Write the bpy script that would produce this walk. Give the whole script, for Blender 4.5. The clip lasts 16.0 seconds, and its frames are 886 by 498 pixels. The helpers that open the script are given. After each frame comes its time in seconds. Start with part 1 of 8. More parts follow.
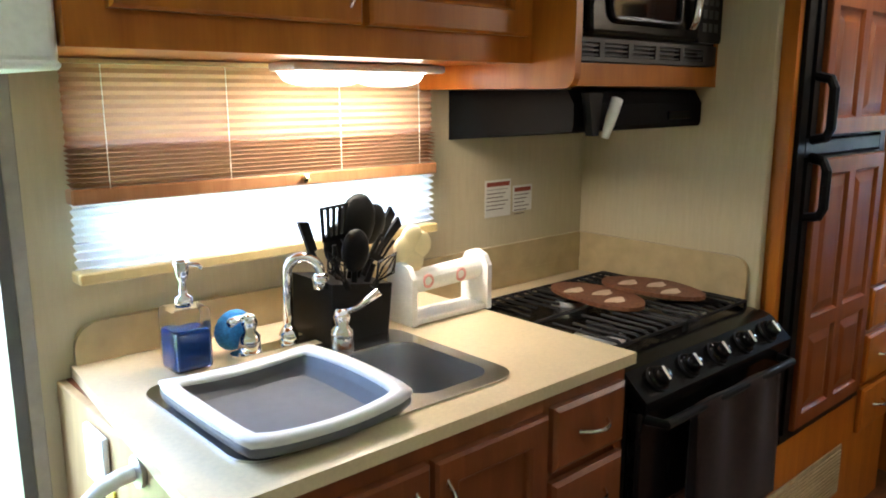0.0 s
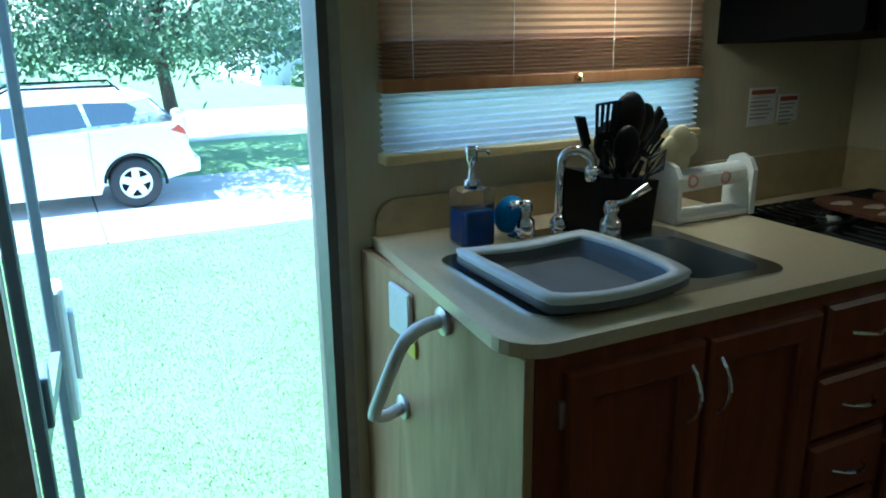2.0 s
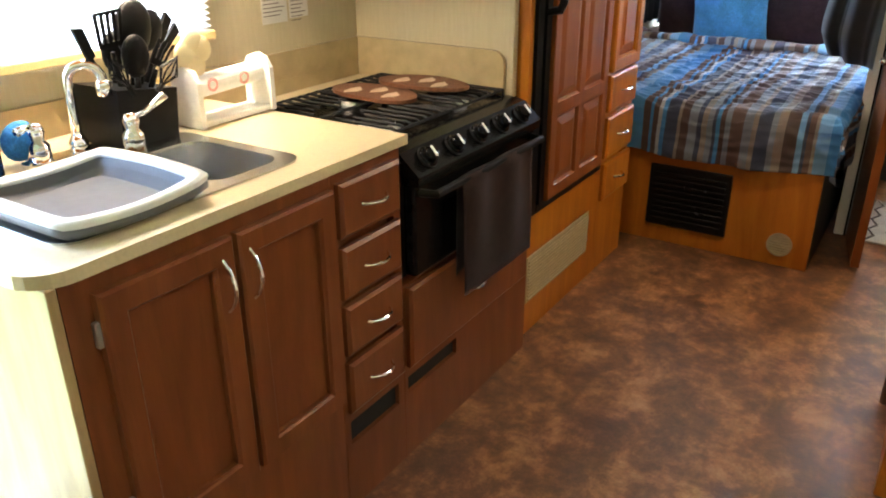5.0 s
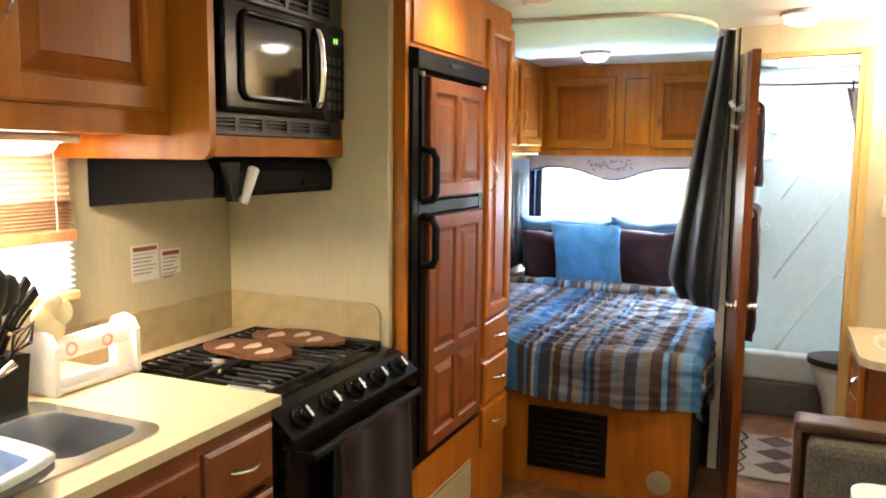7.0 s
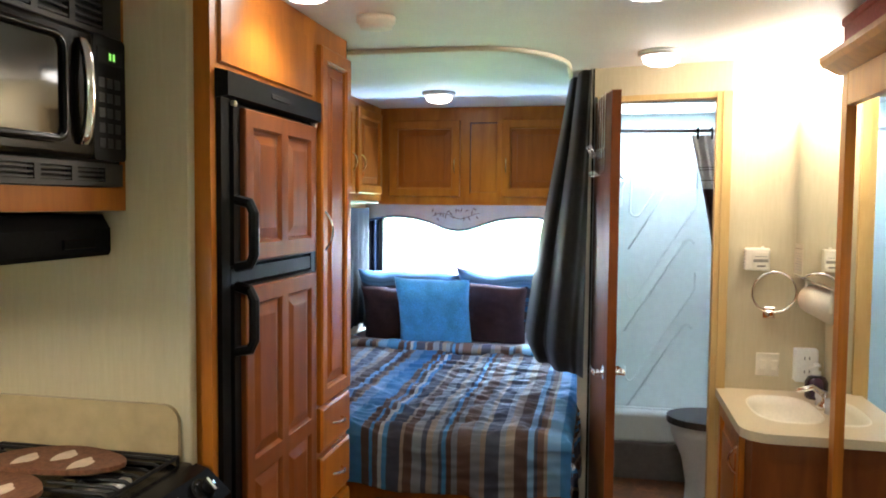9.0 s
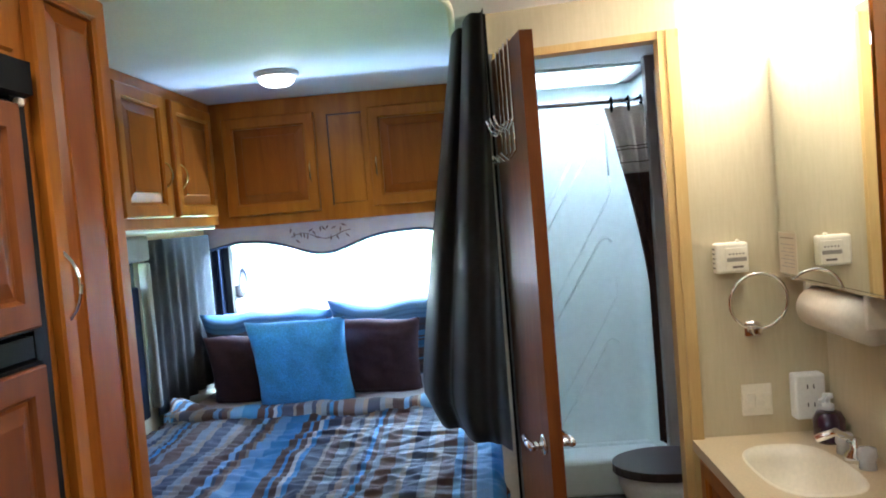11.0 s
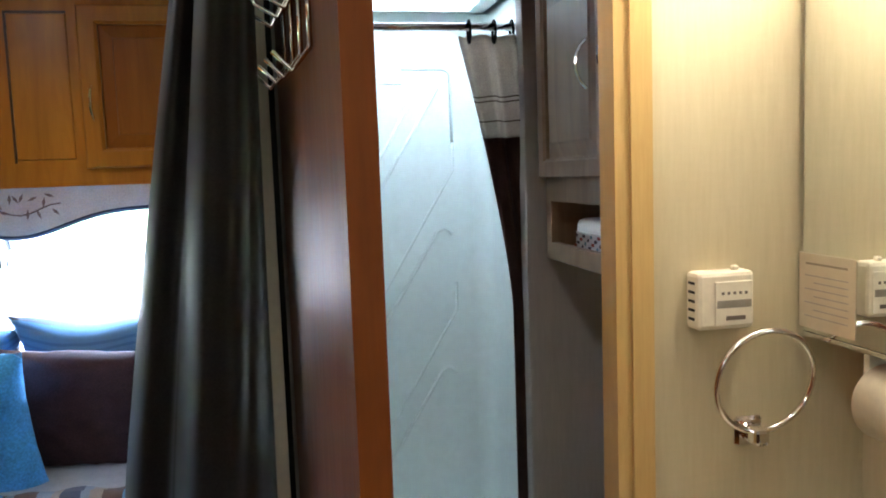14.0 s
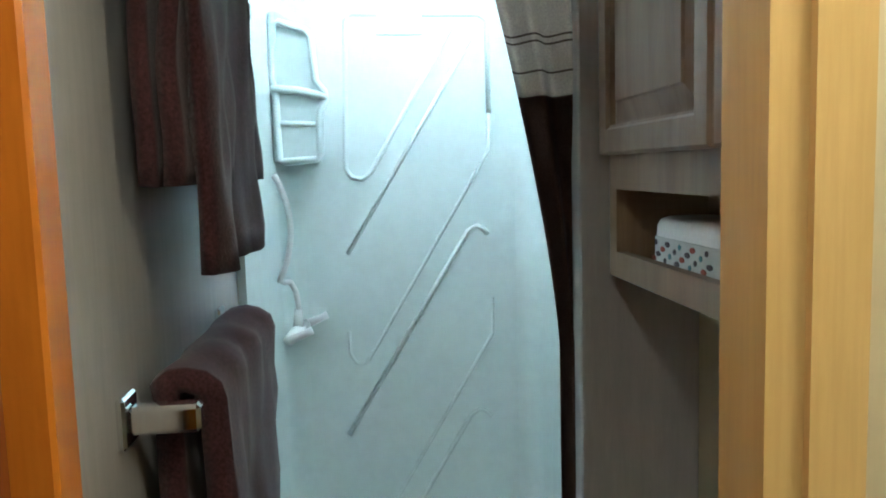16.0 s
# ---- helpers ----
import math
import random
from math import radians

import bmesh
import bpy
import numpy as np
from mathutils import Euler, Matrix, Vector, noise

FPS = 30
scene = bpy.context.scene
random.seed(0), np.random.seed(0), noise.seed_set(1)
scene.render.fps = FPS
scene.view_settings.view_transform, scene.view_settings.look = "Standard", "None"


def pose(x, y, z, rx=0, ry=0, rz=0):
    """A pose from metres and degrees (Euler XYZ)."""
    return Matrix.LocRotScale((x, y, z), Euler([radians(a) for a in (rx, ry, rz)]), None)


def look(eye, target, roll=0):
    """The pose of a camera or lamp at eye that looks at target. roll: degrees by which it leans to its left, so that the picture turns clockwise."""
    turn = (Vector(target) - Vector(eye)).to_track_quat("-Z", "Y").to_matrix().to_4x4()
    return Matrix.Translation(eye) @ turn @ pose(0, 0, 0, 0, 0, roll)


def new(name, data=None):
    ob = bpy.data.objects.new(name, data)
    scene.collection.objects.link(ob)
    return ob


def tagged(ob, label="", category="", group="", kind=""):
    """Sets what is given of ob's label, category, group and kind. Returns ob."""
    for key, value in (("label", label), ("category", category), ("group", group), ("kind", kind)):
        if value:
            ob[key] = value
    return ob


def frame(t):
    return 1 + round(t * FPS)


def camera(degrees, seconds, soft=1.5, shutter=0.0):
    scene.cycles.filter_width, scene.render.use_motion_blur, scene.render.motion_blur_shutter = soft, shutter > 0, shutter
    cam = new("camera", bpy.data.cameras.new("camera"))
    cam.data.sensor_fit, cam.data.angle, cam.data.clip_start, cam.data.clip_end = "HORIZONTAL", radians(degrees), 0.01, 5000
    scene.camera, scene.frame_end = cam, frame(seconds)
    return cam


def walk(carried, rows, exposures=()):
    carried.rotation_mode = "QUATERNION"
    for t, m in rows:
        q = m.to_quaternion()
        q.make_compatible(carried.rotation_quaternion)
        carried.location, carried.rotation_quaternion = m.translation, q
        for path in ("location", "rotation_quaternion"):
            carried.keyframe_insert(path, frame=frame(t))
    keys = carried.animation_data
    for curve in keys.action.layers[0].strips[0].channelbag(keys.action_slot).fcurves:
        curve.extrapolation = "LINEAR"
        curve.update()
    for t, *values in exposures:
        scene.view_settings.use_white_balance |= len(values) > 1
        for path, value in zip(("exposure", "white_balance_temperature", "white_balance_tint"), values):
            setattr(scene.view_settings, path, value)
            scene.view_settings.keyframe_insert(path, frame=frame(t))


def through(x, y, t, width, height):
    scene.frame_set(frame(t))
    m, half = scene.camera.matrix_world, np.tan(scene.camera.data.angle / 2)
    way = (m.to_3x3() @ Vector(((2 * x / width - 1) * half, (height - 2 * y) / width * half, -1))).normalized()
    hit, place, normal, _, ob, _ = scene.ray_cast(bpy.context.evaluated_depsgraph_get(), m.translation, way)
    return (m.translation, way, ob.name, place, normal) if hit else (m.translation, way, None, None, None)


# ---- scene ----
cam = camera(59.3, 16.0, soft=1.9)
PATH = [
    (0, (0.694, 0.554, 1.41), (2.007, 2.01, 1.017), 0.0),
    (0.5, (0.656, 0.57, 1.407), (1.933, 2.063, 1.03), -0.7),
    (1, (0.589, 0.526, 1.386), (1.704, 2.133, 0.968), -0.6),
    (1.5, (0.524, 0.521, 1.371), (1.513, 2.19, 0.883), -1.2),
    (2, (0.513, 0.532, 1.353), (1.373, 2.248, 0.792), -0.6),
    (2.5, (0.524, 0.523, 1.35), (1.35, 2.242, 0.749), -1.2),
    (3, (0.538, 0.495, 1.369), (1.539, 2.111, 0.749), -3.2),
    (3.5, (0.549, 0.448, 1.385), (1.751, 1.889, 0.69), -4.2),
    (4, (0.551, 0.408, 1.387), (1.896, 1.611, 0.524), -1.7),
    (4.2, (0.551, 0.402, 1.383), (1.927, 1.541, 0.482), -1.3),
    (6.3, (0.563, 0.384, 1.414), (2.345, 1.185, 0.988), 1.2),
    (6.5, (0.562, 0.386, 1.42), (2.359, 1.19, 1.065), 1.1),
    (7, (0.584, 0.404, 1.431), (2.405, 1.198, 1.194), 0.6),
    (7.5, (0.633, 0.478, 1.435), (2.479, 1.233, 1.282), 1.4),
    (8, (0.697, 0.552, 1.444), (2.584, 1.205, 1.333), -0.6),
    (8.5, (0.828, 0.569, 1.439), (2.754, 1.089, 1.301), -0.9),
    (9, (1.042, 0.564, 1.446), (2.998, 0.968, 1.331), 0.5),
    (9.5, (1.257, 0.62, 1.442), (3.229, 0.934, 1.339), -0.2),
    (9.7, (1.361, 0.661, 1.448), (3.34, 0.931, 1.347), -1.7),
    (11.8, (2.306, 0.672, 1.433), (4.301, 0.647, 1.303), -2.7),
    (12, (2.374, 0.685, 1.441), (4.364, 0.59, 1.275), -1.5),
    (12.5, (2.558, 0.645, 1.421), (4.539, 0.455, 1.228), -1.9),
    (13, (2.771, 0.57, 1.43), (4.745, 0.322, 1.227), -1.6),
    (13.5, (2.956, 0.568, 1.427), (4.924, 0.272, 1.223), -1.9),
    (14, (3.151, 0.594, 1.444), (5.106, 0.221, 1.249), -2.0),
    (14.5, (3.289, 0.525, 1.434), (5.244, 0.146, 1.247), -1.6),
    (15, (3.447, 0.402, 1.431), (5.418, 0.106, 1.26), -0.5),
    (15.5, (3.592, 0.361, 1.408), (5.57, 0.135, 1.217), -0.4),
    (16, (3.792, 0.356, 1.404), (5.772, 0.17, 1.199), -1.6),
]
EXPOSURES = [
    (0.0, 4.7, 5550, 17), (0.6, 4.3, 5450, 14), (1.0, 3.7, 5200, 5), (1.5, 2.85, 4850, -3), (2.0, 2.3, 4450, -7), (2.5, 1.95, 4250, -8), (3.0, 1.8, 4250, -7),
    (3.5, 1.75, 4450, -2), (3.8, 2.8, 5150, 8), (4.2, 4.25, 5700, 13), (6.3, 5.75, 6500, 19), (8.0, 5.3, 5950, 16), (9.7, 5.0, 5550, 13), (12.0, 4.65, 5300, 12), (14.0, 4.6, 5750, 12), (16.0, 4.68, 5500, 0)]
walk(cam, [(t, look(eye, target, roll)) for t, eye, target, roll in PATH], EXPOSURES)

# ---- world, sun ----
SUN_EL, SUN_AZ = 68.0, 273.0
world = bpy.data.worlds.new("sky")
scene.world = world
world.use_nodes = True
wn = world.node_tree
sky = wn.nodes.new("ShaderNodeTexSky")
sky.sky_type, sky.sun_disc = "NISHITA", False
sky.sun_elevation, sky.sun_rotation = radians(SUN_EL), radians(SUN_AZ)
wn.nodes["Background"].inputs["Strength"].default_value = 0.15
wn.links.new(sky.outputs[0], wn.nodes["Background"].inputs["Color"])
sun_data = bpy.data.lights.new("sun", "SUN")
sun_data.energy, sun_data.angle, sun_data.color = 4.5, radians(0.6), (1.0, 0.96, 0.90)
sun = new("sun", sun_data)
sun.matrix_world = look((-9, 8.6, 25), (1, 8, 0))

# ---- helpers for meshes ----
ORIGIN = {}


def thing(name, base, label, category, group="", kind=""):
    ob = new(name)
    ob.location = base
    ob.empty_display_size = 0.05
    ORIGIN[ob.name] = Vector(base)
    return tagged(ob, label, category, group, kind)


def finish(name, bm, mat, smooth=False):
    me = bpy.data.meshes.new(name)
    bmesh.ops.recalc_face_normals(bm, faces=bm.faces)
    if smooth:
        for f in bm.faces:
            f.smooth = True
    bm.to_mesh(me)
    bm.free()
    for m in (mat if isinstance(mat, (list, tuple)) else [mat]):
        me.materials.append(m)
    return me


def part(name, bm, mat, parent, label="", smooth=False):
    org = ORIGIN[parent.name]
    bmesh.ops.translate(bm, verts=bm.verts, vec=-org)
    ob = new(name, finish(name, bm, mat, smooth))
    ob.parent = parent
    ORIGIN[ob.name] = org
    return tagged(ob, label)


def solo(name, bm, mat, label, category, group="", kind="", smooth=False):
    lo = Vector([min(v.co[i] for v in bm.verts) for i in range(3)])
    hi = Vector([max(v.co[i] for v in bm.verts) for i in range(3)])
    base = Vector(((lo.x + hi.x) / 2, (lo.y + hi.y) / 2, lo.z))
    bmesh.ops.translate(bm, verts=bm.verts, vec=-base)
    ob = new(name, finish(name, bm, mat, smooth))
    ob.location = base
    ORIGIN[ob.name] = base
    return tagged(ob, label, category, group, kind)


def box(bm, x0, x1, y0, y1, z0, z1, bev=0.0, seg=1):
    vs = [bm.verts.new((x, y, z)) for x in (x0, x1) for y in (y0, y1) for z in (z0, z1)]
    fs = [bm.faces.new([vs[i] for i in q]) for q in
          ((0, 1, 3, 2), (4, 6, 7, 5), (0, 4, 5, 1), (2, 3, 7, 6), (0, 2, 6, 4), (1, 5, 7, 3))]
    if bev:
        es = list({e for f in fs for e in f.edges})
        bmesh.ops.bevel(bm, geom=es, offset=bev, segments=seg, affect="EDGES", profile=0.5)
    return bm


def cube(x0, x1, y0, y1, z0, z1, bev=0.002, seg=1):
    return box(bmesh.new(), x0, x1, y0, y1, z0, z1, bev, seg)


def tube(bm, pts, r, n=10, closed=False):
    pts = [Vector(p) for p in pts]
    rings = []
    m = len(pts)
    up = None
    for i, p in enumerate(pts):
        a = pts[(i - 1) % m] if (closed or i) else p
        b = pts[(i + 1) % m] if (closed or i < m - 1) else p
        d = (b - a).normalized()
        if up is None:
            up = Vector((0, 0, 1)) if abs(d.z) < 0.9 else Vector((1, 0, 0))
        s = d.cross(up).normalized()
        up = s.cross(d).normalized()
        rr = r[i] if isinstance(r, (list, tuple)) else r
        rings.append([bm.verts.new(p + rr * (math.cos(k * math.tau / n) * s + math.sin(k * math.tau / n) * up)) for k in range(n)])
    for i in range(m if closed else m - 1):
        A, B = rings[i], rings[(i + 1) % m]
        for k in range(n):
            bm.faces.new((A[k], A[(k + 1) % n], B[(k + 1) % n], B[k]))
    if not closed:
        bm.faces.new(rings[0][::-1])
        bm.faces.new(rings[-1])
    return bm


def lathe(bm, prof, c, n=24, axis="z", cap=True):
    rings = []
    for r, h in prof:
        ring = []
        for k in range(n):
            a = k * math.tau / n
            u, v = r * math.cos(a), r * math.sin(a)
            q = {"z": (u, v, h), "y": (u, h, v), "x": (h, u, v)}[axis]
            ring.append(bm.verts.new(Vector(c) + Vector(q)))
        rings.append(ring)
    for A, B in zip(rings, rings[1:]):
        for k in range(n):
            bm.faces.new((A[k], A[(k + 1) % n], B[(k + 1) % n], B[k]))
    if cap and prof[0][0] > 1e-5:
        bm.faces.new(rings[0][::-1])
    if cap and prof[-1][0] > 1e-5:
        bm.faces.new(rings[-1])
    return bm


def sheet(bm, nu, nv, f):
    g = [[bm.verts.new(f(i / nu, j / nv)) for j in range(nv + 1)] for i in range(nu + 1)]
    for i in range(nu):
        for j in range(nv):
            bm.faces.new((g[i][j], g[i + 1][j], g[i + 1][j + 1], g[i][j + 1]))
    return g


def prism(bm, pts, lo, hi, axis="z"):
    """A flat outline pushed from lo to hi along an axis."""
    def at(p, h):
        return {"z": (p[0], p[1], h), "y": (p[0], h, p[1]), "x": (h, p[0], p[1])}[axis]
    a = [bm.verts.new(at(p, lo)) for p in pts]
    b = [bm.verts.new(at(p, hi)) for p in pts]
    bm.faces.new(a[::-1])
    bm.faces.new(b)
    for i in range(len(pts)):
        j = (i + 1) % len(pts)
        bm.faces.new((a[i], a[j], b[j], b[i]))
    return bm


def rounded(x0, x1, y0, y1, r, n=5, corners=(1, 1, 1, 1)):
    out = []
    for k, (cx, cy, a0) in enumerate(((x0, y0, 180), (x1, y0, 270), (x1, y1, 0), (x0, y1, 90))):
        rr = r * corners[k]
        ox = cx + (rr if cx == x0 else -rr)
        oy = cy + (rr if cy == y0 else -rr)
        if rr == 0:
            out.append((cx, cy))
            continue
        for i in range(n + 1):
            a = radians(a0 + 90 * i / n)
            out.append((ox + rr * math.cos(a), oy + rr * math.sin(a)))
    return out


# a face frame of reference: u along, v up, w out of the face
def facing(side, at):
    if side == "-y":
        return lambda u, v, w: (u, at - w, v)
    if side == "+y":
        return lambda u, v, w: (u, at + w, v)
    if side == "-x":
        return lambda u, v, w: (at - w, u, v)
    return lambda u, v, w: (at + w, u, v)


def slab(bm, F, u0, u1, v0, v1, w0, w1, taper=0.0):
    a = [bm.verts.new(F(u, v, w0)) for u, v in ((u0, v0), (u1, v0), (u1, v1), (u0, v1))]
    t = taper
    b = [bm.verts.new(F(u, v, w1)) for u, v in ((u0 + t, v0 + t), (u1 - t, v0 + t), (u1 - t, v1 - t), (u0 + t, v1 - t))]
    bm.faces.new(a[::-1])
    bm.faces.new(b)
    for i in range(4):
        j = (i + 1) % 4
        bm.faces.new((a[i], a[j], b[j], b[i]))
    return bm


def door_mesh(F, u0, u1, v0, v1, cols=1, rows=(1.0,), frame_w=0.05, raised=True, t=0.019):
    """A framed cabinet door with raised panels, in one closed skin."""
    bm = bmesh.new()
    fw = frame_w
    step = (u1 - u0 - fw) / cols
    us = [u0 + 0.003] + [x for k in range(cols) for x in (u0 + step * k + fw, u0 + step * (k + 1))] + [u1 - 0.003]
    tot, acc, vs = sum(rows), v0, [v0 + 0.003]
    for r in rows:
        h = (v1 - v0 - fw) * r / tot
        vs += [acc + fw, acc + h]
        acc += h
    vs.append(v1 - 0.003)
    P = {(i, k): bm.verts.new(F(u, v, t)) for i, u in enumerate(us) for k, v in enumerate(vs)}
    for i in range(len(us) - 1):
        for k in range(len(vs) - 1):
            ring = [P[i, k], P[i + 1, k], P[i + 1, k + 1], P[i, k + 1]]
            if i % 2 == 0 or k % 2 == 0:
                bm.faces.new(ring)
                continue
            a, b, c, d = us[i], us[i + 1], vs[k], vs[k + 1]
            m = min(b - a, d - c)
            for ins, w in ((0.004, t * 0.72), (0.007, t * 0.40), (0.013, t * 0.40), (0.013 + min(0.024, m * 0.2), t * 0.90), (0.017 + min(0.024, m * 0.2), t * 0.92)):
                if not raised and w > t * 0.5:
                    continue
                q = [bm.verts.new(F(x, y, w)) for x, y in ((a + ins, c + ins), (b - ins, c + ins), (b - ins, d - ins), (a + ins, d - ins))]
                for e in range(4):
                    bm.faces.new((ring[e], ring[(e + 1) % 4], q[(e + 1) % 4], q[e]))
                ring = q
            bm.faces.new(ring)
    n, m = len(us), len(vs)
    rim = [P[i, 0] for i in range(n)] + [P[n - 1, k] for k in range(1, m)] + [P[i, m - 1] for i in range(n - 2, -1, -1)] + [P[0, k] for k in range(m - 2, 0, -1)]
    uv = [(us[i], vs[0]) for i in range(n)] + [(us[-1], vs[k]) for k in range(1, m)] + [(us[i], vs[-1]) for i in range(n - 2, -1, -1)] + [(us[0], vs[k]) for k in range(m - 2, 0, -1)]
    cu, cv = (u0 + u1) / 2, (v0 + v1) / 2
    for grow, w in ((0.003, t - 0.003), (0.003, 0.001)):
        q = [bm.verts.new(F(x + (grow if x > cu else -grow) * (abs(x - cu) > (u1 - u0) / 2 - 0.004), y + (grow if y > cv else -grow) * (abs(y - cv) > (v1 - v0) / 2 - 0.004), w)) for x, y in uv]
        for e in range(len(q)):
            bm.faces.new((rim[e], q[e], q[(e + 1) % len(q)], rim[(e + 1) % len(q)]))
        rim = q
    bm.faces.new(rim)
    return bm


def panel_door(F, u0, u1, v0, v1, parent, mat, pmat, frame_w=0.052, raised=True, t=0.021):
    """A cabinet door: a moulded frame round a separate panel."""
    bm = bmesh.new()
    fw, o = frame_w, 0.005
    loops = [(u0, v0, u1, v1, 0.001), (u0, v0, u1, v1, t - 0.005), (u0 + o, v0 + o, u1 - o, v1 - o, t),
             (u0 + fw - 0.008, v0 + fw - 0.008, u1 - fw + 0.008, v1 - fw + 0.008, t),
             (u0 + fw - 0.004, v0 + fw - 0.004, u1 - fw + 0.004, v1 - fw + 0.004, t - 0.005),
             (u0 + fw, v0 + fw, u1 - fw, v1 - fw, t - 0.006), (u0 + fw, v0 + fw, u1 - fw, v1 - fw, 0.004)]
    rings = [[bm.verts.new(F(x, y, w)) for x, y in ((a, b), (c, b), (c, d), (a, d))] for a, b, c, d, w in loops]
    for P, Q in zip(rings, rings[1:] + rings[:1]):
        for i in range(4):
            bm.faces.new((P[i], P[(i + 1) % 4], Q[(i + 1) % 4], Q[i]))
    door = part("door", bm, mat, parent)
    bm = bmesh.new()
    a, b, c, d = u0 + fw + 0.0015, v0 + fw + 0.0015, u1 - fw - 0.0015, v1 - fw - 0.0015
    slope = min(0.034, 0.2 * min(c - a, d - b))
    steps = [(0.0, 0.003), (0.0, 0.006)] + ([(0.004, 0.0065), (slope, t - 0.006), (slope + 0.003, t - 0.002)] if raised else [(0.012, 0.006)])
    rings = [[bm.verts.new(F(x, y, w)) for x, y in ((a + k, b + k), (c - k, b + k), (c - k, d - k), (a + k, d - k))] for k, w in steps]
    bm.faces.new(rings[0][::-1])
    for P, Q in zip(rings, rings[1:]):
        for i in range(4):
            bm.faces.new((P[i], P[(i + 1) % 4], Q[(i + 1) % 4], Q[i]))
    bm.faces.new(rings[-1])
    part("panel", bm, pmat, door)
    return door


def pull(F, u, v, length=0.09, vertical=True, out=0.026, r=0.0035):
    """A curved wire pull."""
    bm = bmesh.new()
    pts = []
    for i in range(9):
        s = i / 8
        d = (s - 0.5) * length
        w = out * math.sin(math.pi * s) ** 0.7 + 0.018
        pts.append(F(u, v + d, w) if vertical else F(u + d, v, w))
    rr = [0.0045 if i in (0, 8) else r * (1.35 - 0.35 * abs(i - 4) / 4) for i in range(9)]
    return tube(bm, pts, rr, 8)


# ---- materials ----
def mat_new(name):
    m = bpy.data.materials.new(name)
    m.use_nodes = True
    nt = m.node_tree
    b = nt.nodes["Principled BSDF"]
    return m, nt, b


def coords(nt, scale):
    tc = nt.nodes.new("ShaderNodeNewGeometry")
    mp = nt.nodes.new("ShaderNodeMapping")
    mp.inputs["Scale"].default_value = scale
    nt.links.new(tc.outputs["Position"], mp.inputs["Vector"])
    return mp.outputs["Vector"]


def noise_node(nt, vec, scale, detail=3.0, rough=0.55, dist=0.0):
    n = nt.nodes.new("ShaderNodeTexNoise")
    n.inputs["Scale"].default_value = scale
    n.inputs["Detail"].default_value = detail
    n.inputs["Roughness"].default_value = rough
    n.inputs["Distortion"].default_value = dist
    nt.links.new(vec, n.inputs["Vector"])
    return n.outputs["Fac"]


def ramp(nt, fac, stops, mode="LINEAR"):
    r = nt.nodes.new("ShaderNodeValToRGB")
    r.color_ramp.interpolation = mode
    e = r.color_ramp.elements
    while len(e) < len(stops):
        e.new(0.5)
    for k, (p, c) in enumerate(stops):
        e[k].position = p
        e[k].color = (*c, 1)
    nt.links.new(fac, r.inputs["Fac"])
    return r.outputs["Color"]


def bump(nt, b, fac, strength, dist=0.002):
    n = nt.nodes.new("ShaderNodeBump")
    n.inputs["Strength"].default_value = strength
    n.inputs["Distance"].default_value = dist
    nt.links.new(fac, n.inputs["Height"])
    nt.links.new(n.outputs["Normal"], b.inputs["Normal"])


def rough_from(nt, b, fac, lo, hi):
    mr = nt.nodes.new("ShaderNodeMapRange")
    mr.inputs["To Min"].default_value, mr.inputs["To Max"].default_value = lo, hi
    nt.links.new(fac, mr.inputs["Value"])
    nt.links.new(mr.outputs[0], b.inputs["Roughness"])


def mixc(nt, fac, a, b, mode="MIX"):
    m = nt.nodes.new("ShaderNodeMixRGB")
    m.blend_type = mode
    for sock, v in ((m.inputs[0], fac), (m.inputs[1], a), (m.inputs[2], b)):
        if isinstance(v, (int, float)):
            sock.default_value = v
        elif isinstance(v, tuple):
            sock.default_value = (*v, 1)
        else:
            nt.links.new(v, sock)
    return m.outputs[0]


def simple(name, col, rough=0.5, metal=0.0, vary=0.12, scale=40.0, bump_s=0.05, coat=0.0):
    """A surface with fine grain, faint large stains and a little relief."""
    m, nt, b = mat_new(name)
    v = coords(nt, (1, 1, 1))
    n1 = noise_node(nt, v, scale, 4)
    n2 = noise_node(nt, v, scale * 0.08, 2)
    lo = tuple(c * (1 - vary) for c in col)
    hi = tuple(min(1, c * (1 + vary)) for c in col)
    c1 = ramp(nt, n1, [(0.3, lo), (0.7, hi)])
    c2 = ramp(nt, n2, [(0.35, (1 - vary * 0.7,) * 3), (0.65, (1, 1, 1))])
    nt.links.new(mixc(nt, 1.0, c1, c2, "MULTIPLY"), b.inputs["Base Color"])
    rough_from(nt, b, n2, max(0.02, rough * 0.85), min(1, rough * 1.15))
    b.inputs["Metallic"].default_value = metal
    b.inputs["Coat Weight"].default_value = coat
    if bump_s:
        bump(nt, b, n1, bump_s)
    return m


